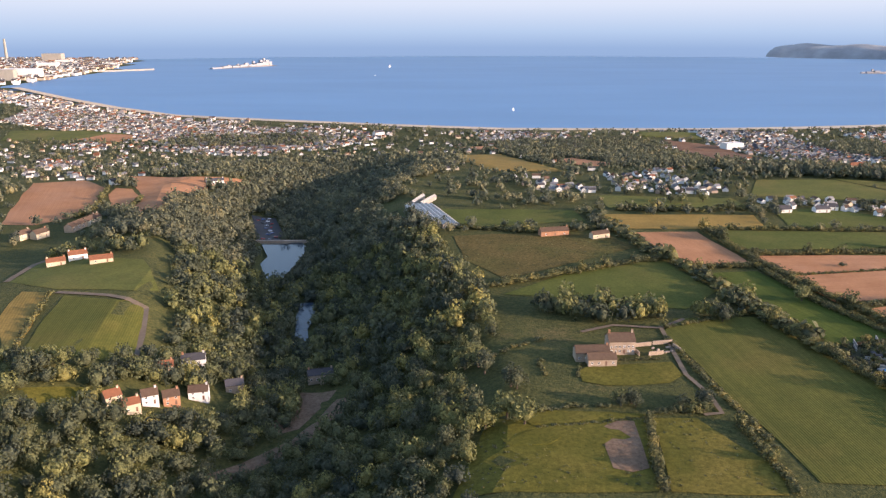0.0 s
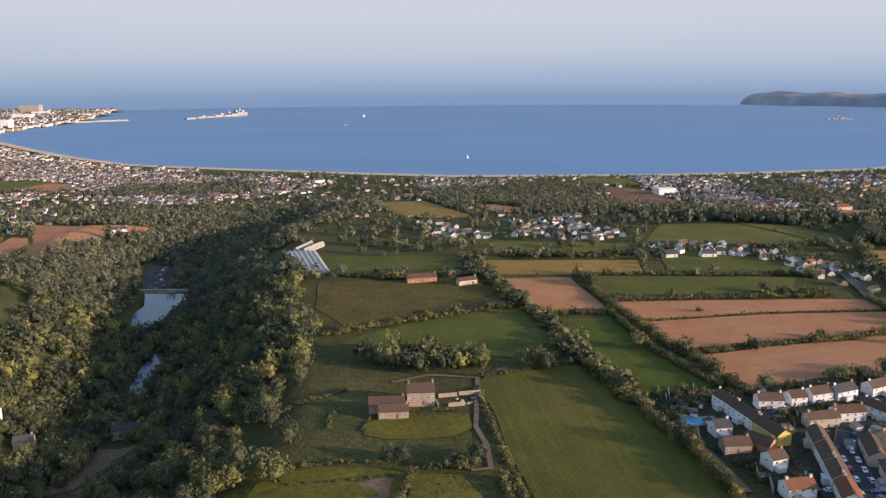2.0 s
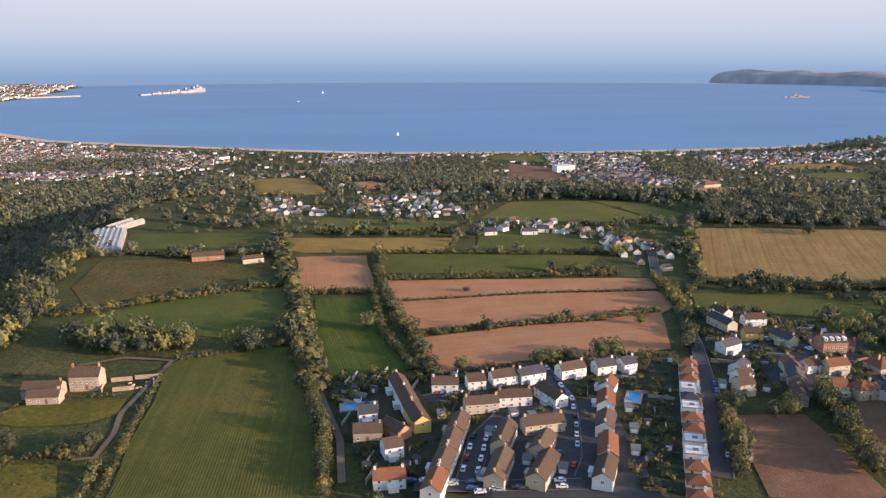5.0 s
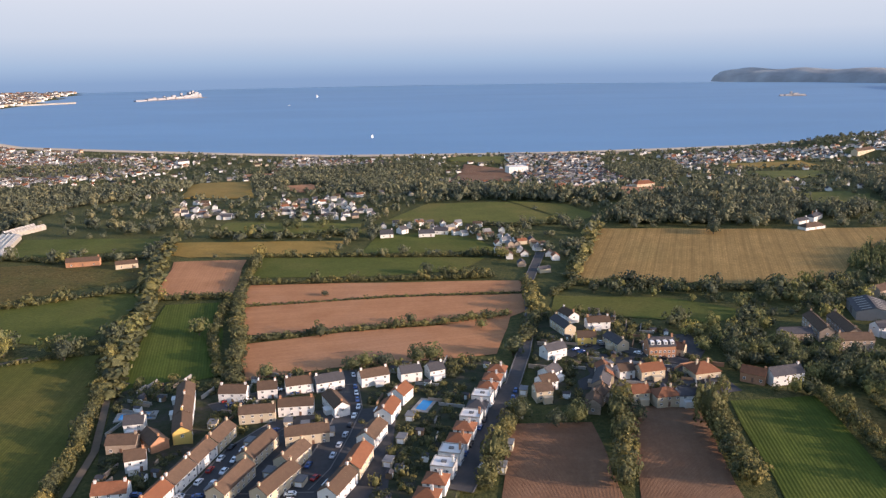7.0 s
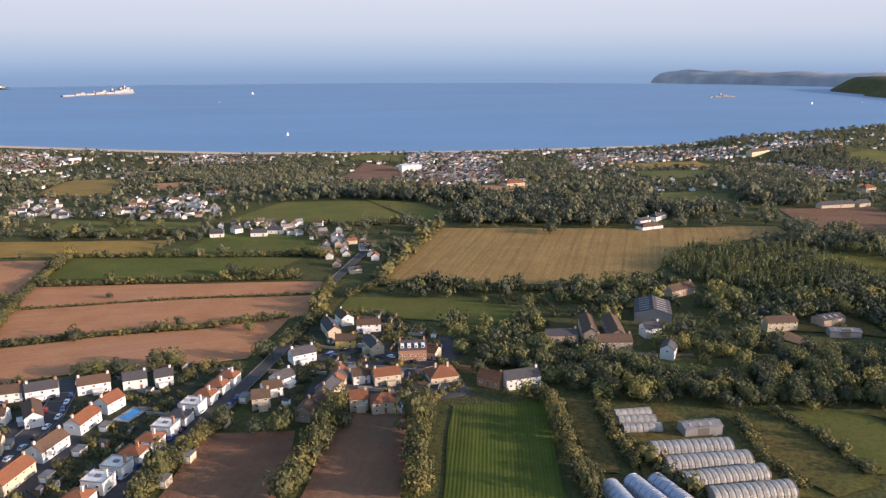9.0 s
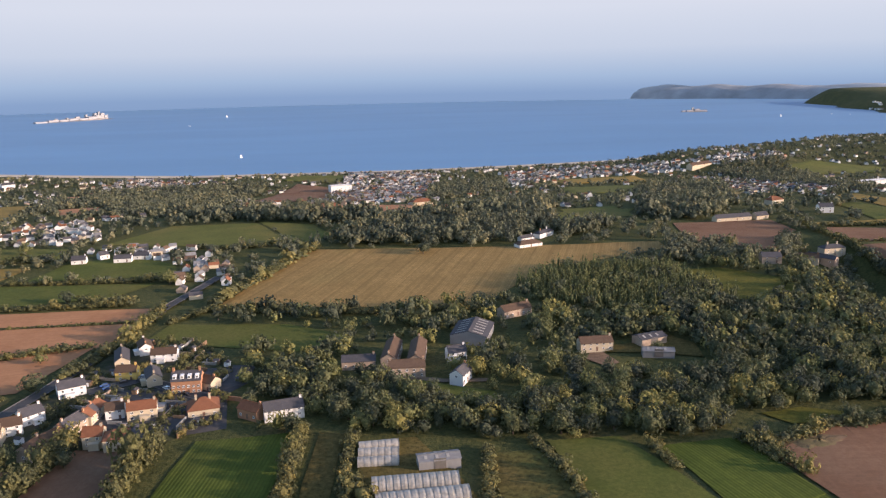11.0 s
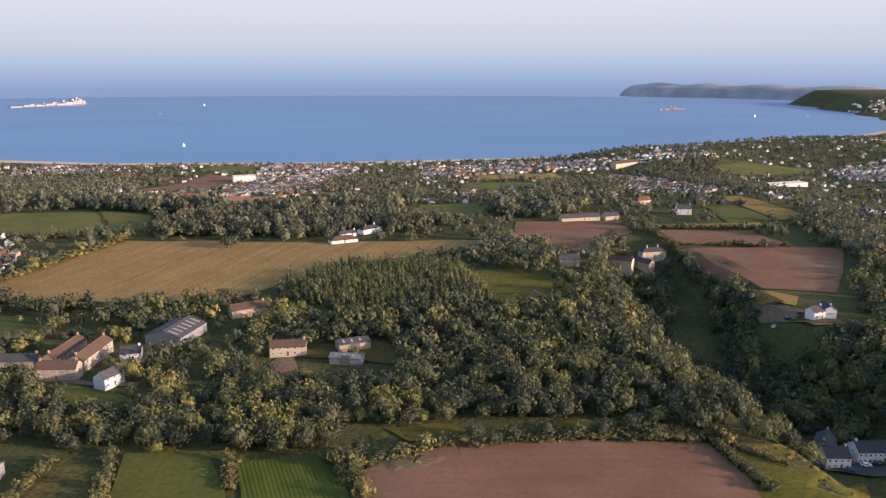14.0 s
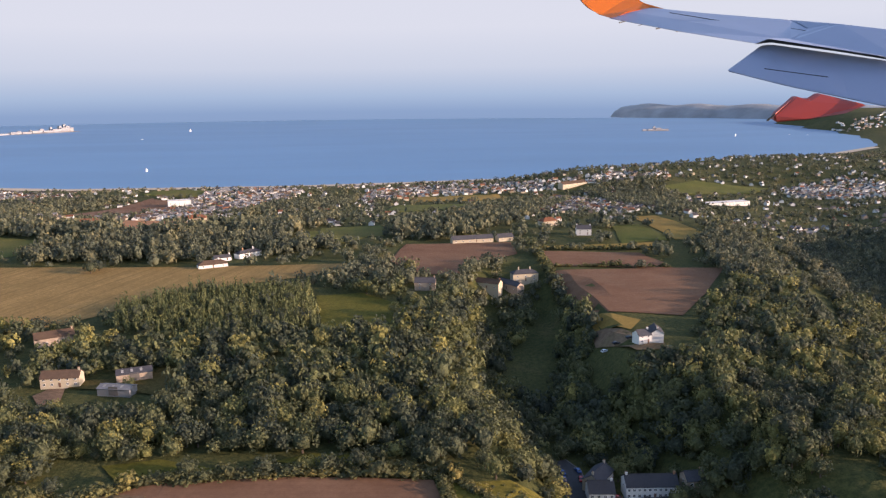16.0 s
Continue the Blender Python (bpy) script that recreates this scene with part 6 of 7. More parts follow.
s = [(x, y, r * (0.85 if y > 620 else 1), h * (0.75 if y > 620 else 1)) for x, y, r, h in sized(pts, 301, 1.6, 4.0, 1.0)]
plant("scattered_trees", "mid", [q for q in s if q[1] < 550], LEAF_HAZED, "scattered green trees between fields and houses", "trees")
plant("scattered_trees", "far", [q for q in s if q[1] >= 550], LEAF_HAZED, "distant scattered trees between fields and houses", "trees")


close = [(360, 250), (610, 262), (640, 300), (640, 440), (560, 425), (470, 392), (330, 390), (345, 335)]
near_rest = sized(scatter(close, 5.4, 310, 0.6), 311, 1.3, 3.6, 1.1)
plant("scattered_trees", "near", [q for q in near_rest if q[1] < 300], LEAF, "mixed green trees between farm buildings", "trees")
plant("scattered_trees", "mid", [q for q in near_rest if q[1] >= 300], LEAF, "mixed green trees between farm buildings", "trees")


def hedge(height, width, line):
    """A hedge of leaf sprays along a line, with bushes of uneven height."""
    spots = []
    for (x0, y0), (x1, y1) in zip(line[:-1], line[1:]):
        d = math.hypot(x1 - x0, y1 - y0)
        for k in range(max(2, int(d / (width * 0.42)))):
            s = (k + rng.uniform(-0.3, 0.3)) / max(2, int(d / (width * 0.42)))
            if width < 2.6 and rng.random() < 0.3:
                continue
            q = rng.uniform(0.55, 1.25) if rng.random() > 0.06 else rng.uniform(1.5, 2.2)
            spots.append((x0 + (x1 - x0) * s + rng.normal(0, width * 0.12), y0 + (y1 - y0) * s + rng.normal(0, width * 0.12), width * 0.55 * (0.8 + 0.3 * q), height * q))
    ob = plant("hedge", "near" if height >= 4 and line[0][1] < 320 else "mid" if width > 2.2 and line[0][1] < 480 else "far", spots, HEDGE, "thick overgrown green field hedge in low sun", "hedge")
    ob["kind"] = ""
    return ob


hedge(3, 3, [(163, 394), (215, 399), (281, 403)])
hedge(5, 5, [(255, 407), (281, 409)])
hedge(1.4, 1.6, [(169, 360), (233, 372), (294, 376)])
hedge(2.6, 3.5, [(175, 315), (218, 327), (253, 333), (284, 344)])
hedge(4, 5, [(184, 275), (177, 311), (165, 359), (158, 406), (155, 450)])
hedge(5, 8, [(93, 486), (110, 408), (126, 352), (137, 291), (146, 264)])
hedge(3, 3, [(157, 376), (164, 320), (178, 280)])
hedge(3, 3, [(123, 371), (156, 374)])
hedge(2.6, 3, [(156, 449), (221, 448), (305, 447)])
hedge(4, 5, [(114, 499), (168, 497), (205, 504)])
hedge(4, 5, [(297, 395), (295, 343), (285, 307)])
hedge(6, 5, [(277, 250), (271, 228), (265, 205)])
hedge(8, 6, [(310, 252), (305, 225), (301, 203)])
hedge(8, 6, [(335, 250), (334, 224), (332, 201)])
hedge(5, 4, [(375, 257), (374, 225), (375, 199)])
hedge(3, 3, [(390, 253), (389, 231), (389, 214)])
hedge(1.3, 2.4, [(87, 287), (91, 247), (97, 201)])
hedge(2, 2, [(88, 293), (107, 300), (129, 308)])
hedge(5, 4, [(132, 302), (145, 254), (152, 224), (155, 199)])
hedge(3.5, 4, [(319, 389), (350, 382), (394, 375), (437, 376)])
hedge(3, 3, [(305, 371), (319, 389)])
hedge(3, 4, [(502, 234), (532, 247), (565, 248), (601, 245)])
hedge(2.5, 3, [(602, 243), (606, 217)])
hedge(3, 3, [(474, 239), (476, 224)])
hedge(3, 3, [(499, 240), (504, 226)])
hedge(2, 2.5, [(672, 480), (740, 472)])
hedge(4, 4, [(674, 533), (672, 480), (672, 414)])
hedge(3, 3, [(678, 526), (747, 522)])
hedge(3, 4, [(337, 530), (303, 520), (278, 528)])
hedge(4, 6, [(355, 515), (328, 426), (318, 394)])
hedge(2.5, 2.5, [(64, 219), (59, 190), (58, 177)])
hedge(2.2, 2.6, [(91, 215), (92, 199), (93, 177)])
hedge(1.5, 1.8, [(68, 223), (74, 223), (82, 222)])
hedge(1.0, 1.6, [(36, 250), (35, 259), (35, 263), (37, 262)])
hedge(2, 2, [(-178, 336), (-167, 292), (-157, 259)])
hedge(3, 3, [(-224, 567), (-215, 501)])
hedge(3, 3, [(-266, 608), (-248, 548), (-249, 511)])
hedge(2.5, 3, [(441, 245), (445, 230), (449, 206)])
hedge(2.5, 3, [(428, 240), (425, 215), (429, 202)])
hedge(3.5, 4, [(23, 344), (57, 360), (100, 382), (114, 386)])
hedge(3, 4, [(10, 450), (52, 440), (96, 450)])
hedge(3, 3, [(504, 236), (509, 218)])
hedge(3, 4, [(391, 226), (396, 209), (401, 200)])
hedge(2.2, 2.4, [(68, 223), (81, 223)])
hedge(1.3, 2.2, [(28, 223), (42, 227), (54, 227)])
hedge(0.8, 1.2, [(47, 249), (49, 258), (61, 262), (80, 264)])
hedge(0.7, 1.2, [(26, 213), (48, 216), (67, 220)])
hedge(1.2, 2.2, [(12, 267), (25, 273), (40, 283)])
hedge(2.4, 3, [(534, 245), (560, 250), (588, 251), (607, 245)])
hedge(2.5, 3, [(606, 242), (616, 230)])
hedge(3.5, 4, [(672, 414), (673, 452), (670, 481)])


shrubs = []
for i, poly in enumerate(ESTATE):
    shrubs += sized(scatter(poly, 2.8, 700 + i, 0.72, False), 700 + i, 0.6, 1.9, 0.95)
blocked = np.zeros(len(shrubs), bool)
sx, sy = np.array([s[0] for s in shrubs]), np.array([s[1] for s in shrubs])
for kind, width, pts, side in ROADS:
    for px, py in pts:
        blocked |= np.hypot(sx - px, sy - py) < width / 2 + 2.2
for ob in list(scene.objects):
    if ob.type == "EMPTY" and ob.name.split(".")[0] in ("house", "inn", "farm_building", "bungalow"):
        blocked |= np.hypot(sx - ob.matrix_world.translation.x, sy - ob.matrix_world.translation.y) < 4.5
plant("garden_shrubs", "mid", [s for s, b in zip(shrubs, blocked) if not b], HEDGE, "green shrubs and small trees in house gardens", "shrubs")


def weeds(poly, spacing, keep, seed, label):
    """Tussocks and weeds standing in a rough field."""
    spots = [(x, y, r, h * 0.55) for x, y, r, h in sized(scatter(poly, spacing, seed, keep, False), seed, 0.25, 0.75, 0.7)]
    plant("weeds", "far", spots, HEDGE, label, "weeds")


weeds([(12, 222), (53, 221), (60, 219), (55, 181), (4, 181)], 1.5, 0.34, 720, "clumps of green weeds in a rough meadow")
weeds([(66, 217), (78, 217), (91, 190), (88, 179), (62, 181)], 1.5, 0.34, 721, "clumps of green weeds in a rough meadow")
weeds([(13, 387), (8, 430), (28, 434), (94, 435), (102, 409), (66, 384), (31, 358)], 2.6, 0.4, 722, "brown and green scrub on rough ground")
weeds([(606, 240), (624, 240), (646, 247), (626, 200), (604, 202)], 1.5, 0.35, 723, "dry grass clumps on a sloping meadow")
weeds([(506, 239), (517, 242), (530, 242), (535, 238), (525, 232), (512, 229)], 1.6, 0.5, 725, "weeds on a bank of dug earth")
weeds([(394, 247), (407, 248), (418, 224), (424, 206), (392, 204)], 1.6, 0.3, 724, "weeds on a rough vegetable plot")


# ---- far houses ----


def houses_far(name, poly, spacing, seed, label, keep=0.8, size=1.0):
    """Gabled houses of a distant town in one mesh."""
    rg = np.random.default_rng(seed)
    v, f, mi = [], [], []
    for x, y in scatter(poly, spacing, seed, keep):
        z = z_at(x, y)
        if z < 1.5:
            continue
        w, d, h = rg.uniform(6, 11) * size, rg.uniform(5, 7) * size, rg.uniform(2.4, 4.2) * size
        g = h + d * 0.36
        a = rg.choice([0.1, 0.3, 1.7, 1.5]) + rg.normal(0, 0.15)
        ca, sa = math.cos(a), math.sin(a)
        b = len(v)
        for px, py, pz in [(-w, -d, -1), (w, -d, -1), (w, d, -1), (-w, d, -1), (-w, -d, h), (w, -d, h), (w, d, h), (-w, d, h), (-w, 0, g), (w, 0, g),
                           (-w * 1.04, -d * 1.08, h - 0.1), (w * 1.04, -d * 1.08, h - 0.1), (w * 1.04, d * 1.08, h - 0.1), (-w * 1.04, d * 1.08, h - 0.1), (-w * 1.04, 0, g + 0.15), (w * 1.04, 0, g + 0.15)]:
            px, py = px / 2, py / 2
            v.append((x + px * ca - py * sa, y + px * sa + py * ca, z + pz))
        f += [(b, b + 1, b + 5, b + 4), (b + 2, b + 3, b + 7, b + 6), (b + 1, b + 2, b + 6, b + 9, b + 5), (b + 3, b, b + 4, b + 8, b + 7)]
        wall = int(rg.choice([0, 0, 0, 0, 1, 2]))
        mi += [wall] * 4
        f += [(b + 10, b + 11, b + 15, b + 14), (b + 12, b + 13, b + 14, b + 15)]
        mi += [int(rg.choice([3, 3, 4, 5, 5, 5, 6, 6, 6]))] * 2
    ob = mesh_object(name, v, f, [WHITE, CREAM, STONE, ROOF_BROWN, ROOF_ORANGE, ROOF_SLATE, ROOF_GREY])
    ob.data.polygons.foreach_set("material_index", mi)
    return tagged(ob, label, "houses", kind="stuff")


for i, poly in enumerate(TOWN):
    houses_far("town_houses", poly, 7.6, 500 + i, "crowded white houses of a seaside town", 0.75, 0.66)
for i, poly in enumerate(VILLAGE):
    houses_far("village_houses", poly, 7.4, 600 + i, "white and stone village houses among trees", 0.62, 0.62)
houses_far("village_houses", [(-700, 640), (1300, 640), (1500, 1500), (1000, 1270), (400, 1130), (0, 1140), (-600, 1400)], 9.0, 650, "scattered white houses among coastal trees", 0.085, 0.64)


# ---- single trees ----


def tree_kind(seed):
    """One tree of unit size, with trunk, limbs and a crown of leaf sprays."""
    root = new("tree")
    root.empty_display_size = 0.2
    rg = np.random.default_rng(900 + seed)
    bm = bmesh.new()

    def limb(p, q, r0, r1):
        axis = (q - p).normalized()
        u = axis.orthogonal().normalized()
        w = axis.cross(u)
        rings = [[bm.verts.new(c + (u * math.cos(t) + w * math.sin(t)) * r) for t in (i * math.tau / 6 for i in range(6))] for c, r in ((p, r0), (q, r1))]
        for i in range(6):
            bm.faces.new((rings[0][i], rings[0][(i + 1) % 6], rings[1][(i + 1) % 6], rings[1][i]))

    limb(Vector((0, 0, -0.15)), Vector((0.02, 0.01, 0.75)), 0.09, 0.055)
    for i in range(4):
        t = i * 1.6 + rg.uniform(0, 0.8)
        limb(Vector((0.01, 0, 0.4 + 0.08 * i)), Vector((0.5 * math.cos(t), 0.5 * math.sin(t), 0.95 + 0.1 * i)), 0.045, 0.015)
    part("trunk", bm, BARK, root)
    c, f = crown(200 + seed, 22, 360, 0.085)
    ob = big_mesh("crown", c, f, LEAF)
    set_tone(ob, np.full(len(c), seed / 6))
    ob.data.polygons.foreach_set("use_smooth", np.ones(len(f), bool))
    ob.parent = root
    return tagged(root, "broadleaf tree with a full green crown", "tree", group="trees of the valley edge")


KINDS = [tree_kind(s) for s in range(6)]
TREES = 0


def single_tree(x, y, r, h, group="field trees"):
    global TREES
    m = pose(x, y, z_at(x, y), 0, 0, (x * 37 + y * 11) % 360) @ Matrix.Diagonal((r, r, h * 0.5, 1))
    if TREES < len(KINDS):
        ob = KINDS[TREES]
        ob.matrix_world = m
    else:
        ob = copy_thing(KINDS[TREES % len(KINDS)], Matrix())
        ob.matrix_basis = m
    TREES += 1
    return tagged(ob, "tall broad tree with sunlit green crown" if h > 7.5 else "small rounded green tree beside a hedge" if h < 6.5 else "broadleaf tree with a full green crown", "tree", group)


single_tree(13, 264, 4.5, 10)
single_tree(23, 242, 4.5, 9)
single_tree(20, 220, 5, 10)
single_tree(57, 229, 3, 6)
single_tree(61, 229, 3, 6)
single_tree(84, 227, 3.4, 7)
single_tree(90, 305, 4.2, 9)
single_tree(86, 306, 4, 8)
single_tree(271, 327, 2.6, 5)
single_tree(246, 291, 4, 8)
single_tree(251, 292, 4.2, 8)
single_tree(223, 286, 4, 6)
single_tree(228, 288, 4, 6)
single_tree(234, 288, 4, 6)
single_tree(194, 280, 3.5, 6)
single_tree(281, 297, 4.4, 8)
single_tree(326, 375, 3, 6)
single_tree(242, 335, 2.8, 5)
single_tree(201, 375, 2, 3)
single_tree(295, 241, 3, 6)
single_tree(296, 245, 3.4, 7)
single_tree(278, 244, 3.4, 8)
single_tree(403, 254, 4, 8)
single_tree(452, 249, 3.6, 7)
single_tree(480, 249, 4, 8)
single_tree(537, 249, 3.4, 6)
single_tree(557, 249, 3.4, 6)
single_tree(573, 249, 3.6, 6)
single_tree(483, 247, 3.6, 7)
single_tree(458, 248, 3.4, 7)
single_tree(288, 441, 4.6, 8)
single_tree(423, 496, 4, 8)
single_tree(421, 489, 4, 8)
single_tree(441, 381, 4.4, 7)
single_tree(596, 468, 4, 8)
single_tree(640, 490, 4, 8)
single_tree(673, 534, 4, 8)
single_tree(458, 677, 3.4, 6)
single_tree(156, 522, 4, 8)
single_tree(163, 522, 4, 8)
single_tree(179, 525, 4, 8)
single_tree(248, 411, 4, 7)
single_tree(329, 640, 4.4, 7)
single_tree(158, 324, 4, 9)
single_tree(8, 265, 3, 6)
single_tree(207, 320, 3, 6)
single_tree(112, 303, 4, 9)
single_tree(115, 300, 4, 9)
single_tree(288, 239, 3, 6)
single_tree(294, 241, 3, 7)
single_tree(313, 242, 3, 6)
single_tree(575, 428, 3.6, 7)
single_tree(589, 389, 3.4, 7)
single_tree(15, 257, 4.2, 11)
single_tree(25, 240, 3.6, 8)
single_tree(25, 215, 4.6, 10)
single_tree(13, 215, 4, 9)
single_tree(57, 227, 2.2, 5)
single_tree(62, 227, 2.2, 5.4)
single_tree(85, 230, 2.6, 5.4)
single_tree(77, 227, 2.4, 4.6)
single_tree(83, 224, 2.4, 4.8)
single_tree(672, 259, 3.2, 7)
single_tree(676, 256, 3.4, 7)
single_tree(668, 256, 3.4, 7)
single_tree(642, 289, 3, 8)
single_tree(498, 336, 2.6, 5)
single_tree(466, 347, 4, 8)
single_tree(463, 339, 3.6, 7)
single_tree(484, 328, 3, 6)
single_tree(501, 313, 2.6, 4)
single_tree(581, 250, 3.4, 7)
single_tree(542, 246, 2.6, 4)
single_tree(563, 248, 2.4, 4)
single_tree(574, 250, 2.4, 4)
single_tree(567, 250, 3, 5)
single_tree(506, 242, 2.6, 5)
single_tree(497, 248, 3, 5)
for x, y, r, h in NEAR_TREES[::max(1, len(NEAR_TREES) // 240)][:245]:
    single_tree(x, y, r, h, "trees of the valley edge")
left = [q for i, q in enumerate(NEAR_TREES) if i % max(1, len(NEAR_TREES) // 240) or i // max(1, len(NEAR_TREES) // 240) >= 245]
plant("woodland", "near", left, LEAF, "dense green broadleaf trees at a wood's edge", "woodland")


# ---- across the bay ----
ROCK = plain("sea_rock", (0.21, 0.195, 0.185), 0.95, 0, 0.35, 0.06, 1.0)
FORT = plain("fort_stone", (0.28, 0.29, 0.31), 0.9, 0, 0.2, 0.08)
# pale blue-grey instead of scrub green: sea haze painted into the headland
HAZED_SCRUB = plain("hazed_headland_scrub", (0.29, 0.31, 0.33), 0.95, 0, 0.35, 0.012, 2.0)


def islet(name, x, y, turn, length, width, height, seed, mat, parent):
    """A low rough rock in the sea."""
    rg = np.random.default_rng(seed)
    n, k = 60, 7
    v, f = [], []
    for j in range(k):
        r = 1 - j / (k - 1)
        for i in range(n):
            t = i * math.tau / n
            q = r * (1 + 0.14 * math.sin(3 * t + seed) + 0.1 * math.sin(7 * t + seed * 2) + rg.normal(0, 0.025))
            v.append((math.cos(t) * q * length / 2, math.sin(t) * q * width / 2, -3 + (height + 3) * (1 - r ** 2.2) * (0.8 + 0.25 * math.sin(2 * t + seed) + rg.normal(0, 0.06))))
    for j in range(k - 1):
        for i in range(n):
            f.append((j * n + i, j * n + (i + 1) % n, (j + 1) * n + (i + 1) % n, (j + 1) * n + i))
    ob = mesh_object(name, v, f, mat, parent)
    if parent is None:
        ob.matrix_world = pose(x, y, 0, 0, 0, turn)
    return ob


def blocks(name, parent, mat, seed, spots):
    rg = random.Random(seed)
    for x, y, l, w, z, h in spots:
        bm = bmesh.new()
        box(bm, x - l / 2, x + l / 2, y - w / 2, y + w / 2, z - 6, z + h)
        k = int(l / 6)
        for i in range(k):
            xx = x - l / 2 + (i + 0.5) * l / k
            box(bm, xx - 1.4, xx + 1.4, y - w / 2 - 0.01, y - w / 2 + 1.5, z + h, z + h + 1.2)
        part(name, bm, mat, parent)


castle = new("island_castle")
castle.matrix_world = pose(-770, 3080, 0, 0, 0, 55)
islet("rock", 0, 0, 0, 370, 70, 8, 3, ROCK, castle)
blocks("rampart", castle, FORT, 1, [(-135, -8, 46, 16, 3, 2), (-88, -7, 40, 18, 4, 4), (-46, -6, 34, 18, 4, 3), (-8, -6, 38, 22, 5, 5), (34, -6, 36, 24, 5, 4), (70, -4, 32, 28, 6, 7)])
blocks("keep", castle, FORT, 2, [(104, 0, 30, 28, 8, 9), (122, 3, 16, 18, 9, 14), (136, 0, 14, 16, 7, 9), (92, 2, 10, 12, 9, 15), (112, 6, 8, 10, 10, 19), (20, 4, 16, 10, 6, 9), (58, 6, 8, 8, 8, 13), (-24, 2, 8, 8, 5, 8), (-70, 0, 12, 8, 4, 7)])
tagged(castle, "pale granite castle on a rocky sea islet", "castle")

fort = new("island_fort")
fort.matrix_world = pose(1450, 2680, 0, 0, 0, 4)
islet("rock", 0, 0, 0, 170, 50, 4, 5, ROCK, fort)
blocks("rampart", fort, FORT, 3, [(-42, 0, 14, 8, 2, 3), (-20, 0, 22, 12, 2, 4), (6, 0, 18, 12, 3, 6), (30, 2, 24, 8, 2, 3)])
blocks("tower", fort, FORT, 4, [(-8, 2, 7, 7, 4, 10)])
tagged(fort, "small stone fort with a tower on a rock", "fort")

hl = []
hx = np.linspace(0, 1, 46)
hw = np.linspace(-1, 1, 25)
line = np.array([(1755, 4330), (1900, 4240), (2120, 4000), (2370, 3720), (2720, 3350)], float)
for s in hx:
    q = s * (len(line) - 1)
    i = min(int(q), len(line) - 2)
    c = line[i] + (line[i + 1] - line[i]) * (q - i)
    for w in hw:
        end = min(1, s * 7) ** 0.5
        half = 170 * end + 5
        top = 60 * end * (1 - abs(w) ** 2.6) + 5 * math.sin(s * 30) * (1 - abs(w)) + rng.normal(0, 1.2)
        hl.append((c[0] + w * half * 0.72, c[1] + w * half * 0.7, -4 + top + 4 * (1 - abs(w))))
nw = len(hw)
quads = np.array([(i * nw + j, i * nw + j + 1, (i + 1) * nw + j + 1, (i + 1) * nw + j) for i in range(len(hx) - 1) for j in range(nw - 1)])
headland = big_mesh("headland", np.array(hl), quads, HAZED_SCRUB)
tagged(headland, "headland across the bay with haze in its colour", "headland", kind="structure")

# harbour town on the far side
houses_far("harbour_town", [(-1145, 2120), (-1175, 2800), (-1330, 3400), (-1440, 3780), (-2300, 3780), (-1900, 2700), (-1500, 2150)], 30, 801, "pale harbour buildings and flats of a distant port", 0.8, 1.8)
houses_far("village_houses", [(1880, 2330), (1975, 2560), (2300, 2620), (2300, 2300)], 24, 802, "white houses of a village on the far shore", 0.75)
houses_far("seafront_houses", [(-1100, 1950), (-800, 1660), (-640, 1490), (-480, 1350), (-300, 1285), (-300, 1225), (-560, 1350), (-900, 1600), (-1150, 1750)], 17, 803, "row of white houses along a seafront", 0.9)
for x, y, l, w, h in ((-1250, 2420, 60, 40, 26), (-1330, 2500, 90, 40, 22), (-1260, 2300, 50, 30, 30), (-1700, 3500, 80, 50, 34), (-1480, 3000, 70, 40, 18), (-1560, 3300, 60, 40, 16)):
    bm = bmesh.new()
    box(bm, -l / 2, l / 2, -w / 2, w / 2, -4, h)
    for i in range(int(l / 9)):
        for k in range(int(h / 5)):
            box(bm, -l / 2 + 3 + i * 9, -l / 2 + 8 + i * 9, -w / 2 - 0.3, -w / 2, 2 + k * 5, 4.5 + k * 5)
    b = part("harbour_block", bm, WHITE if h < 30 else CONCRETE, None)
    b.matrix_world = pose(x, y, z_at(x, y), 0, 0, 8)
    tagged(b, "pale concrete apartment block beside the harbour", "building")
bm = bmesh.new()
bmesh.ops.create_cone(bm, cap_ends=True, segments=20, radius1=7, radius2=4.5, depth=96, matrix=pose(0, 0, 46))
b = part("power_station_chimney", bm, CONCRETE, None)
b.matrix_world = pose(-1980, 3640, z_at(-1980, 3640))
tagged(b, "tall pale concrete power station chimney", "chimney")
bm = bmesh.new()
box(bm, -150, 150, -8, 8, -5, 5)
b = part("breakwater", bm, CONCRETE, None)
b.matrix_world = pose(-1160, 2790, 0, 0, 0, 40)
tagged(b, "low stone harbour breakwater in the sea", "breakwater")

SAIL = plain("sailcloth", (0.85, 0.84, 0.8), 0.8, 0, 0.03, 1)


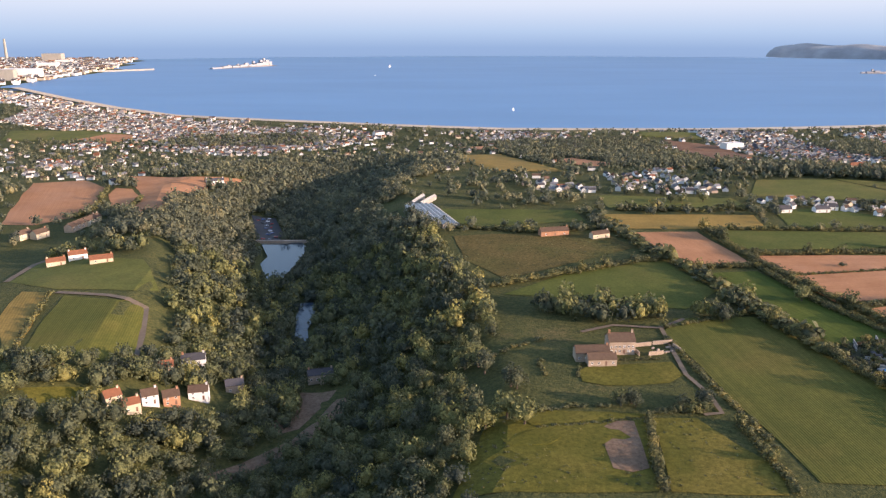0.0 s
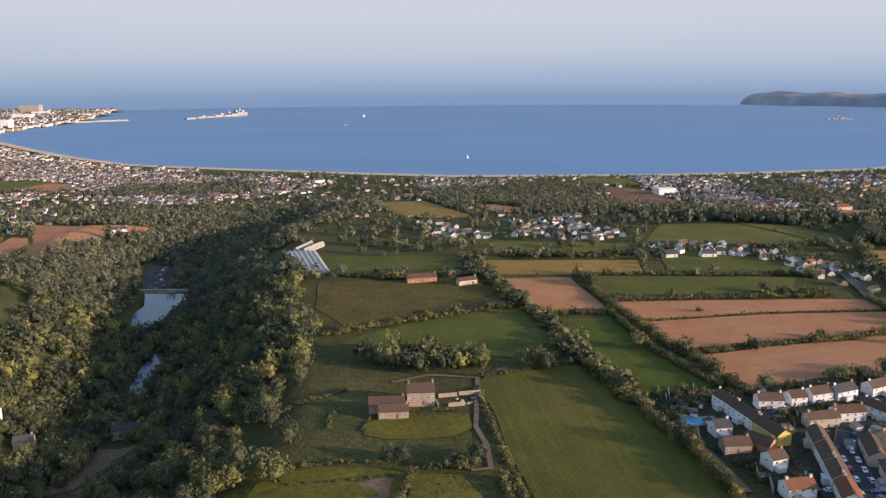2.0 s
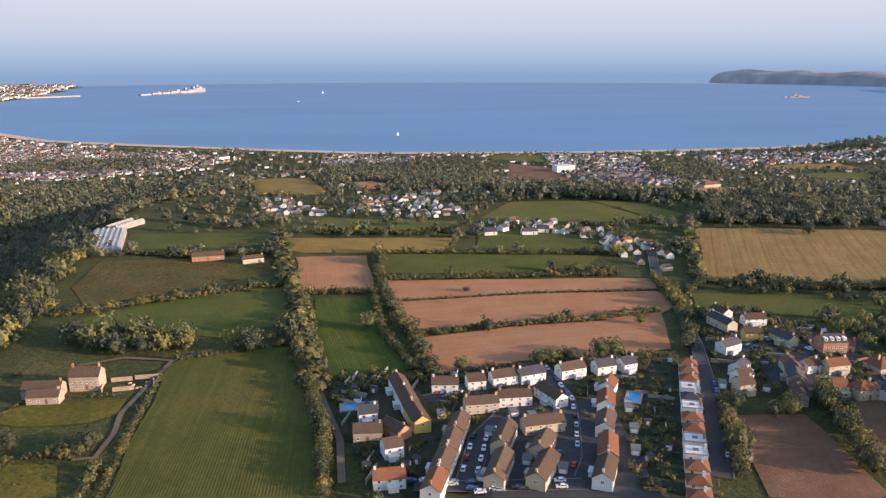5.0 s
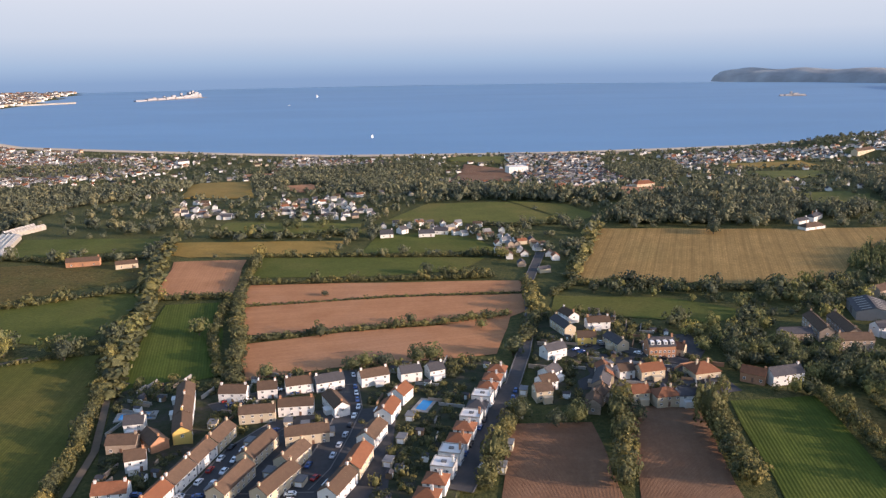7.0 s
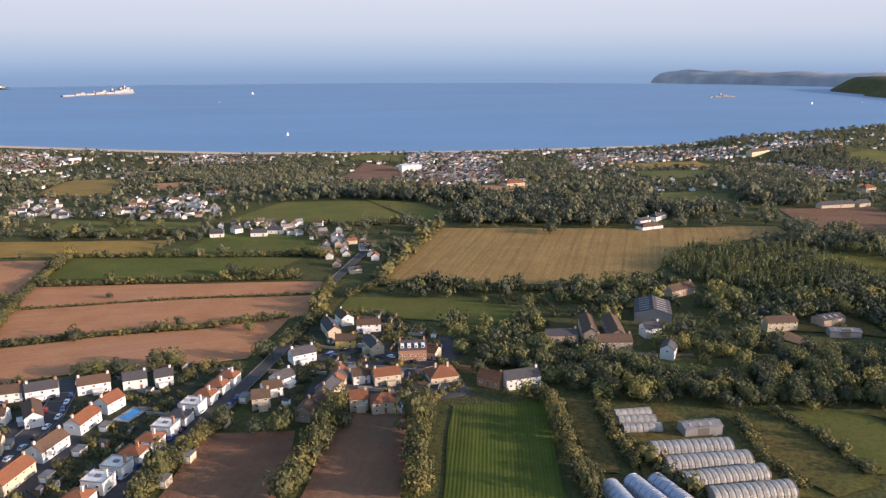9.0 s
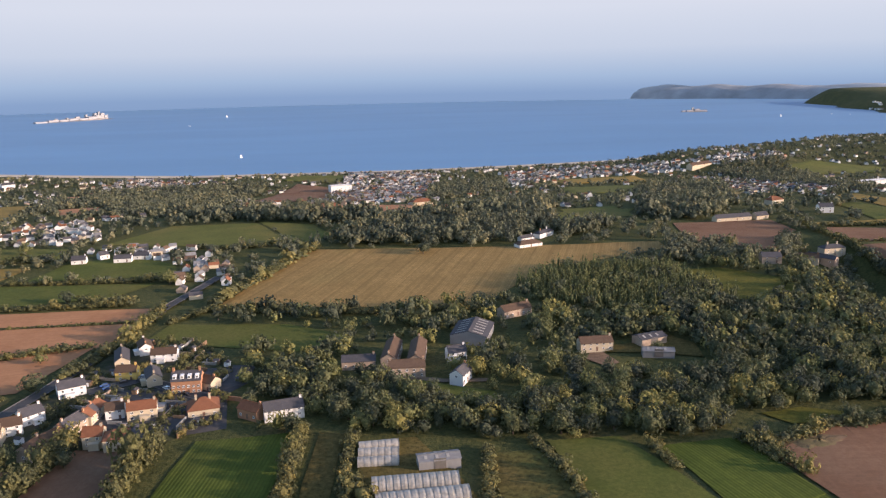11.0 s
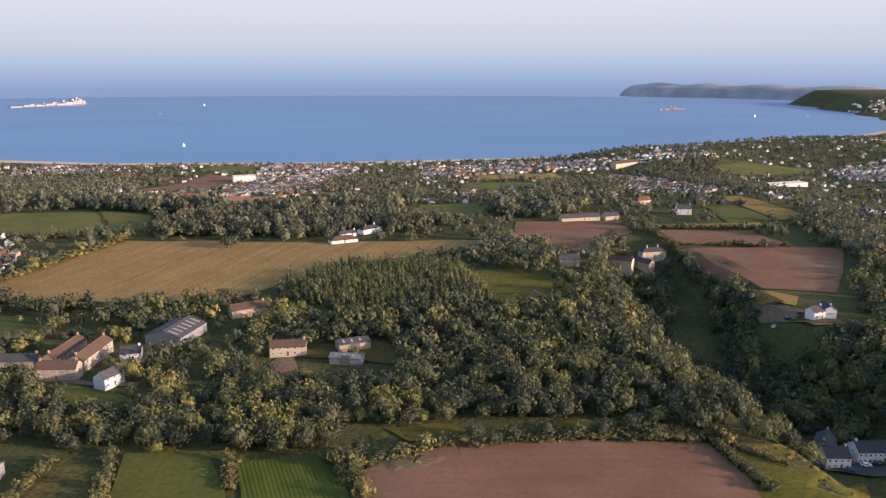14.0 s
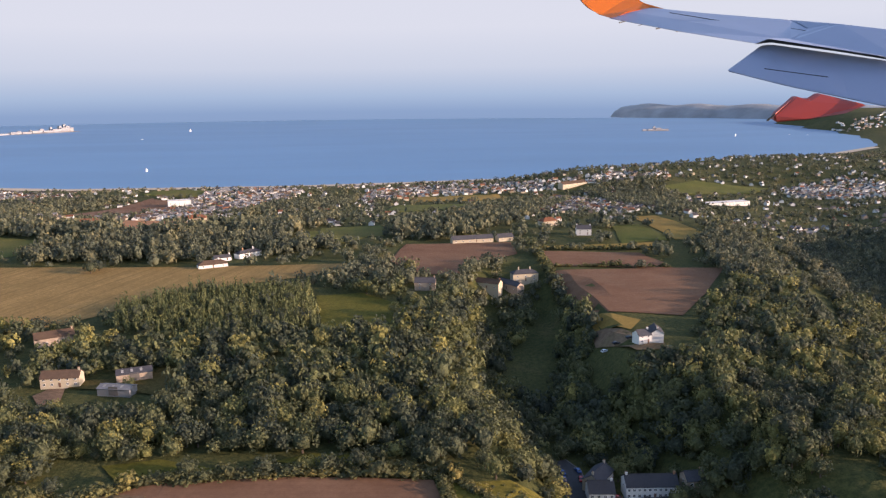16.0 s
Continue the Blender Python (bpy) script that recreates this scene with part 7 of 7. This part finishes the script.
def boat(x, y, size, turn, sail):
    root = new("sailing_boat" if sail else "motor_boat")
    root.matrix_world = pose(x, y, 0, 0, 0, turn) @ Matrix.Scale(size, 4)
    bm = bmesh.new()
    v0 = [bm.verts.new(p) for p in ((-4, -1, -0.3), (2, -1, -0.3), (5, 0, 0), (2, 1, -0.3), (-4, 1, -0.3))]
    v1 = [bm.verts.new((p.co.x * 1.05, p.co.y * 1.3, 1.1)) for p in v0]
    bm.faces.new(v0[::-1])
    bm.faces.new(v1)
    for i in range(5):
        bm.faces.new((v0[i], v0[(i + 1) % 5], v1[(i + 1) % 5], v1[i]))
    part("hull", bm, PAINT, root)
    bm = bmesh.new()
    box(bm, -2, 0.8, -0.7, 0.7, 1.1, 1.9)
    part("cabin", bm, PAINT, root)
    if sail:
        bm = bmesh.new()
        box(bm, 0.4, 0.55, -0.07, 0.07, 1.0, 12)
        part("mast", bm, STEEL, root)
        bm = bmesh.new()
        for tri in (((0.3, 0.03, 2.2), (-3.6, 0.5, 2.2), (0.3, 0.03, 11.6)), ((0.7, -0.03, 10.5), (4.6, 0.3, 1.6), (0.9, 0.5, 1.9))):
            bm.faces.new([bm.verts.new(p) for p in tri])
        part("sail", bm, SAIL, root)
    return tagged(root, "small white sailing boat on the bay" if sail else "small white motor boat on the bay", "boat", group="boats in the bay")


for x, y, s, t, sl in ((133, 1490, 0.8, 40, True), (-205, 3080, 1.3, 20, True), (-218, 2560, 1.1, 5, False), (1560, 2300, 1.0, 30, True), (1790, 2330, 1.0, 80, False), (1750, 2360, 1.0, 10, False)):
    boat(x, y, s * 0.7, t, sl)


# ---- the aircraft's wing at the end of the flight, outlined to fit the camera's last view ----
WING_BLUE = plain("wing_paint", (0.3, 0.33, 0.44), 0.35, 0.1, 0.05, 0.8)
ORANGE = plain("orange_paint", (0.85, 0.19, 0.012), 0.35, 0, 0.05, 0.8)
RED = plain("fairing_paint", (0.32, 0.035, 0.015), 0.4, 0, 0.06, 0.8)
wing = new("aircraft_wing")
wing.matrix_world = pose(594.0, 61.18, 133.68, 0, 0, -2.855)


def slab(name, mat, outline, thick, label=""):
    """A rounded plate through the outline, thick metres deep along the span."""
    bm = bmesh.new()
    f = bm.faces.new([bm.verts.new(p) for p in outline])
    made = bmesh.ops.extrude_face_region(bm, geom=[f])["geom"]
    bmesh.ops.translate(bm, verts=[q for q in made if isinstance(q, bmesh.types.BMVert)], vec=(0.1 * thick, thick, 0.12 * thick))
    bmesh.ops.recalc_face_normals(bm, faces=bm.faces[:])
    bmesh.ops.bevel(bm, geom=bm.edges[:], offset=0.02, segments=2, affect="EDGES", clamp_overlap=True)
    return part(name, bm, mat, wing, label)


slab("outer_wing", WING_BLUE, [(3.48, 16.6, 1.45), (3.93, 16.8, 1.61), (4.34, 16.8, 1.68), (4.86, 14.8, 1.37), (5.46, 12.6, 1.05), (5.39, 11.8, 0.85), (4.89, 11.2, 0.68), (4.41, 11.3, 0.63), (4.0, 13.6, 0.97)], 0.25)
slab("inner_wing", WING_BLUE, [(5.46, 12.6, 1.05), (5.57, 11.2, 0.87), (5.86, 10.2, 0.7), (5.32, 9.2, 0.31), (4.97, 10.1, 0.48), (4.49, 11.0, 0.67), (4.89, 11.2, 0.68), (5.39, 11.8, 0.85)], 0.3)
# solid black plate put in for the shade between wing and flap
slab("slat_gap", BLACK, [(4.43, 11.35, 0.62), (4.53, 11.1, 0.68), (5.02, 10.2, 0.49), (5.38, 9.3, 0.31), (5.38, 9.3, 0.29), (5.03, 10.2, 0.46), (4.56, 11.1, 0.63)], 0.05, "black plate for the shade in the gap over the flap")
slab("flap", WING_BLUE, [(3.92, 10.9, 0.24), (4.57, 11.4, 0.6), (4.67, 11.3, 0.61), (5.13, 10.4, 0.44), (5.44, 9.4, 0.28), (4.91, 8.4, -0.24), (4.66, 9.1, -0.12), (4.35, 9.9, 0.02)], 0.12)
slab("winglet", ORANGE, [(2.97, 17.6, 2.03), (3.03, 17.4, 1.87), (3.15, 17.2, 1.71), (3.35, 17.0, 1.57), (3.54, 16.6, 1.45), (3.87, 16.7, 1.58), (4.34, 16.8, 1.68), (4.55, 16.4, 1.61), (4.27, 17.0, 1.79), (4.09, 17.4, 2.0)], 0.2, "bright orange tip")
slab("flap_fairing", RED, [(3.76, 8.9, -0.37), (3.75, 8.9, -0.29), (4.11, 9.2, -0.09), (4.22, 9.1, -0.13), (4.38, 9.2, -0.06), (4.79, 8.9, -0.19), (4.47, 8.7, -0.27), (4.1, 8.8, -0.34)], 0.14, "red canoe-shaped fairing")
slab("drain_mast", BLACK, [(3.66, 8.9, -0.35), (3.76, 8.9, -0.27), (3.77, 8.9, -0.28), (3.68, 8.9, -0.36)], 0.03)
slab("panel_seam", BLACK, [(4.297, 15.2, 1.433), (5.258, 12.16, 0.841), (5.259, 12.16, 0.829), (4.298, 15.2, 1.419)], 0.01)
slab("panel_seam", BLACK, [(5.197, 11.97, 0.884), (5.757, 10.45, 0.575), (5.758, 10.45, 0.562), (5.198, 11.97, 0.869)], 0.01)
slab("flap_seam", BLACK, [(3.991, 9.88, 0.254), (4.382, 9.025, 0.131), (4.383, 9.025, 0.121), (3.992, 9.88, 0.244)], 0.01)
slab("static_wick", CONCRETE, [(3.61, 16.4, 1.36), (3.84, 16.4, 1.41), (3.84, 16.4, 1.39), (3.61, 16.4, 1.34)], 0.03)
slab("static_wick", CONCRETE, [(3.87, 15.8, 1.25), (4.09, 15.8, 1.3), (4.09, 15.8, 1.29), (3.87, 15.8, 1.24)], 0.03)
slab("static_wick", CONCRETE, [(4.04, 15.2, 1.14), (4.26, 15.2, 1.19), (4.26, 15.2, 1.17), (4.05, 15.2, 1.12)], 0.03)
slab("static_wick", CONCRETE, [(4.25, 14.6, 1.04), (4.45, 14.6, 1.09), (4.45, 14.6, 1.07), (4.25, 14.6, 1.03)], 0.03)
tagged(wing, "aircraft wing with lowered flap and orange tip", "aircraft wing")
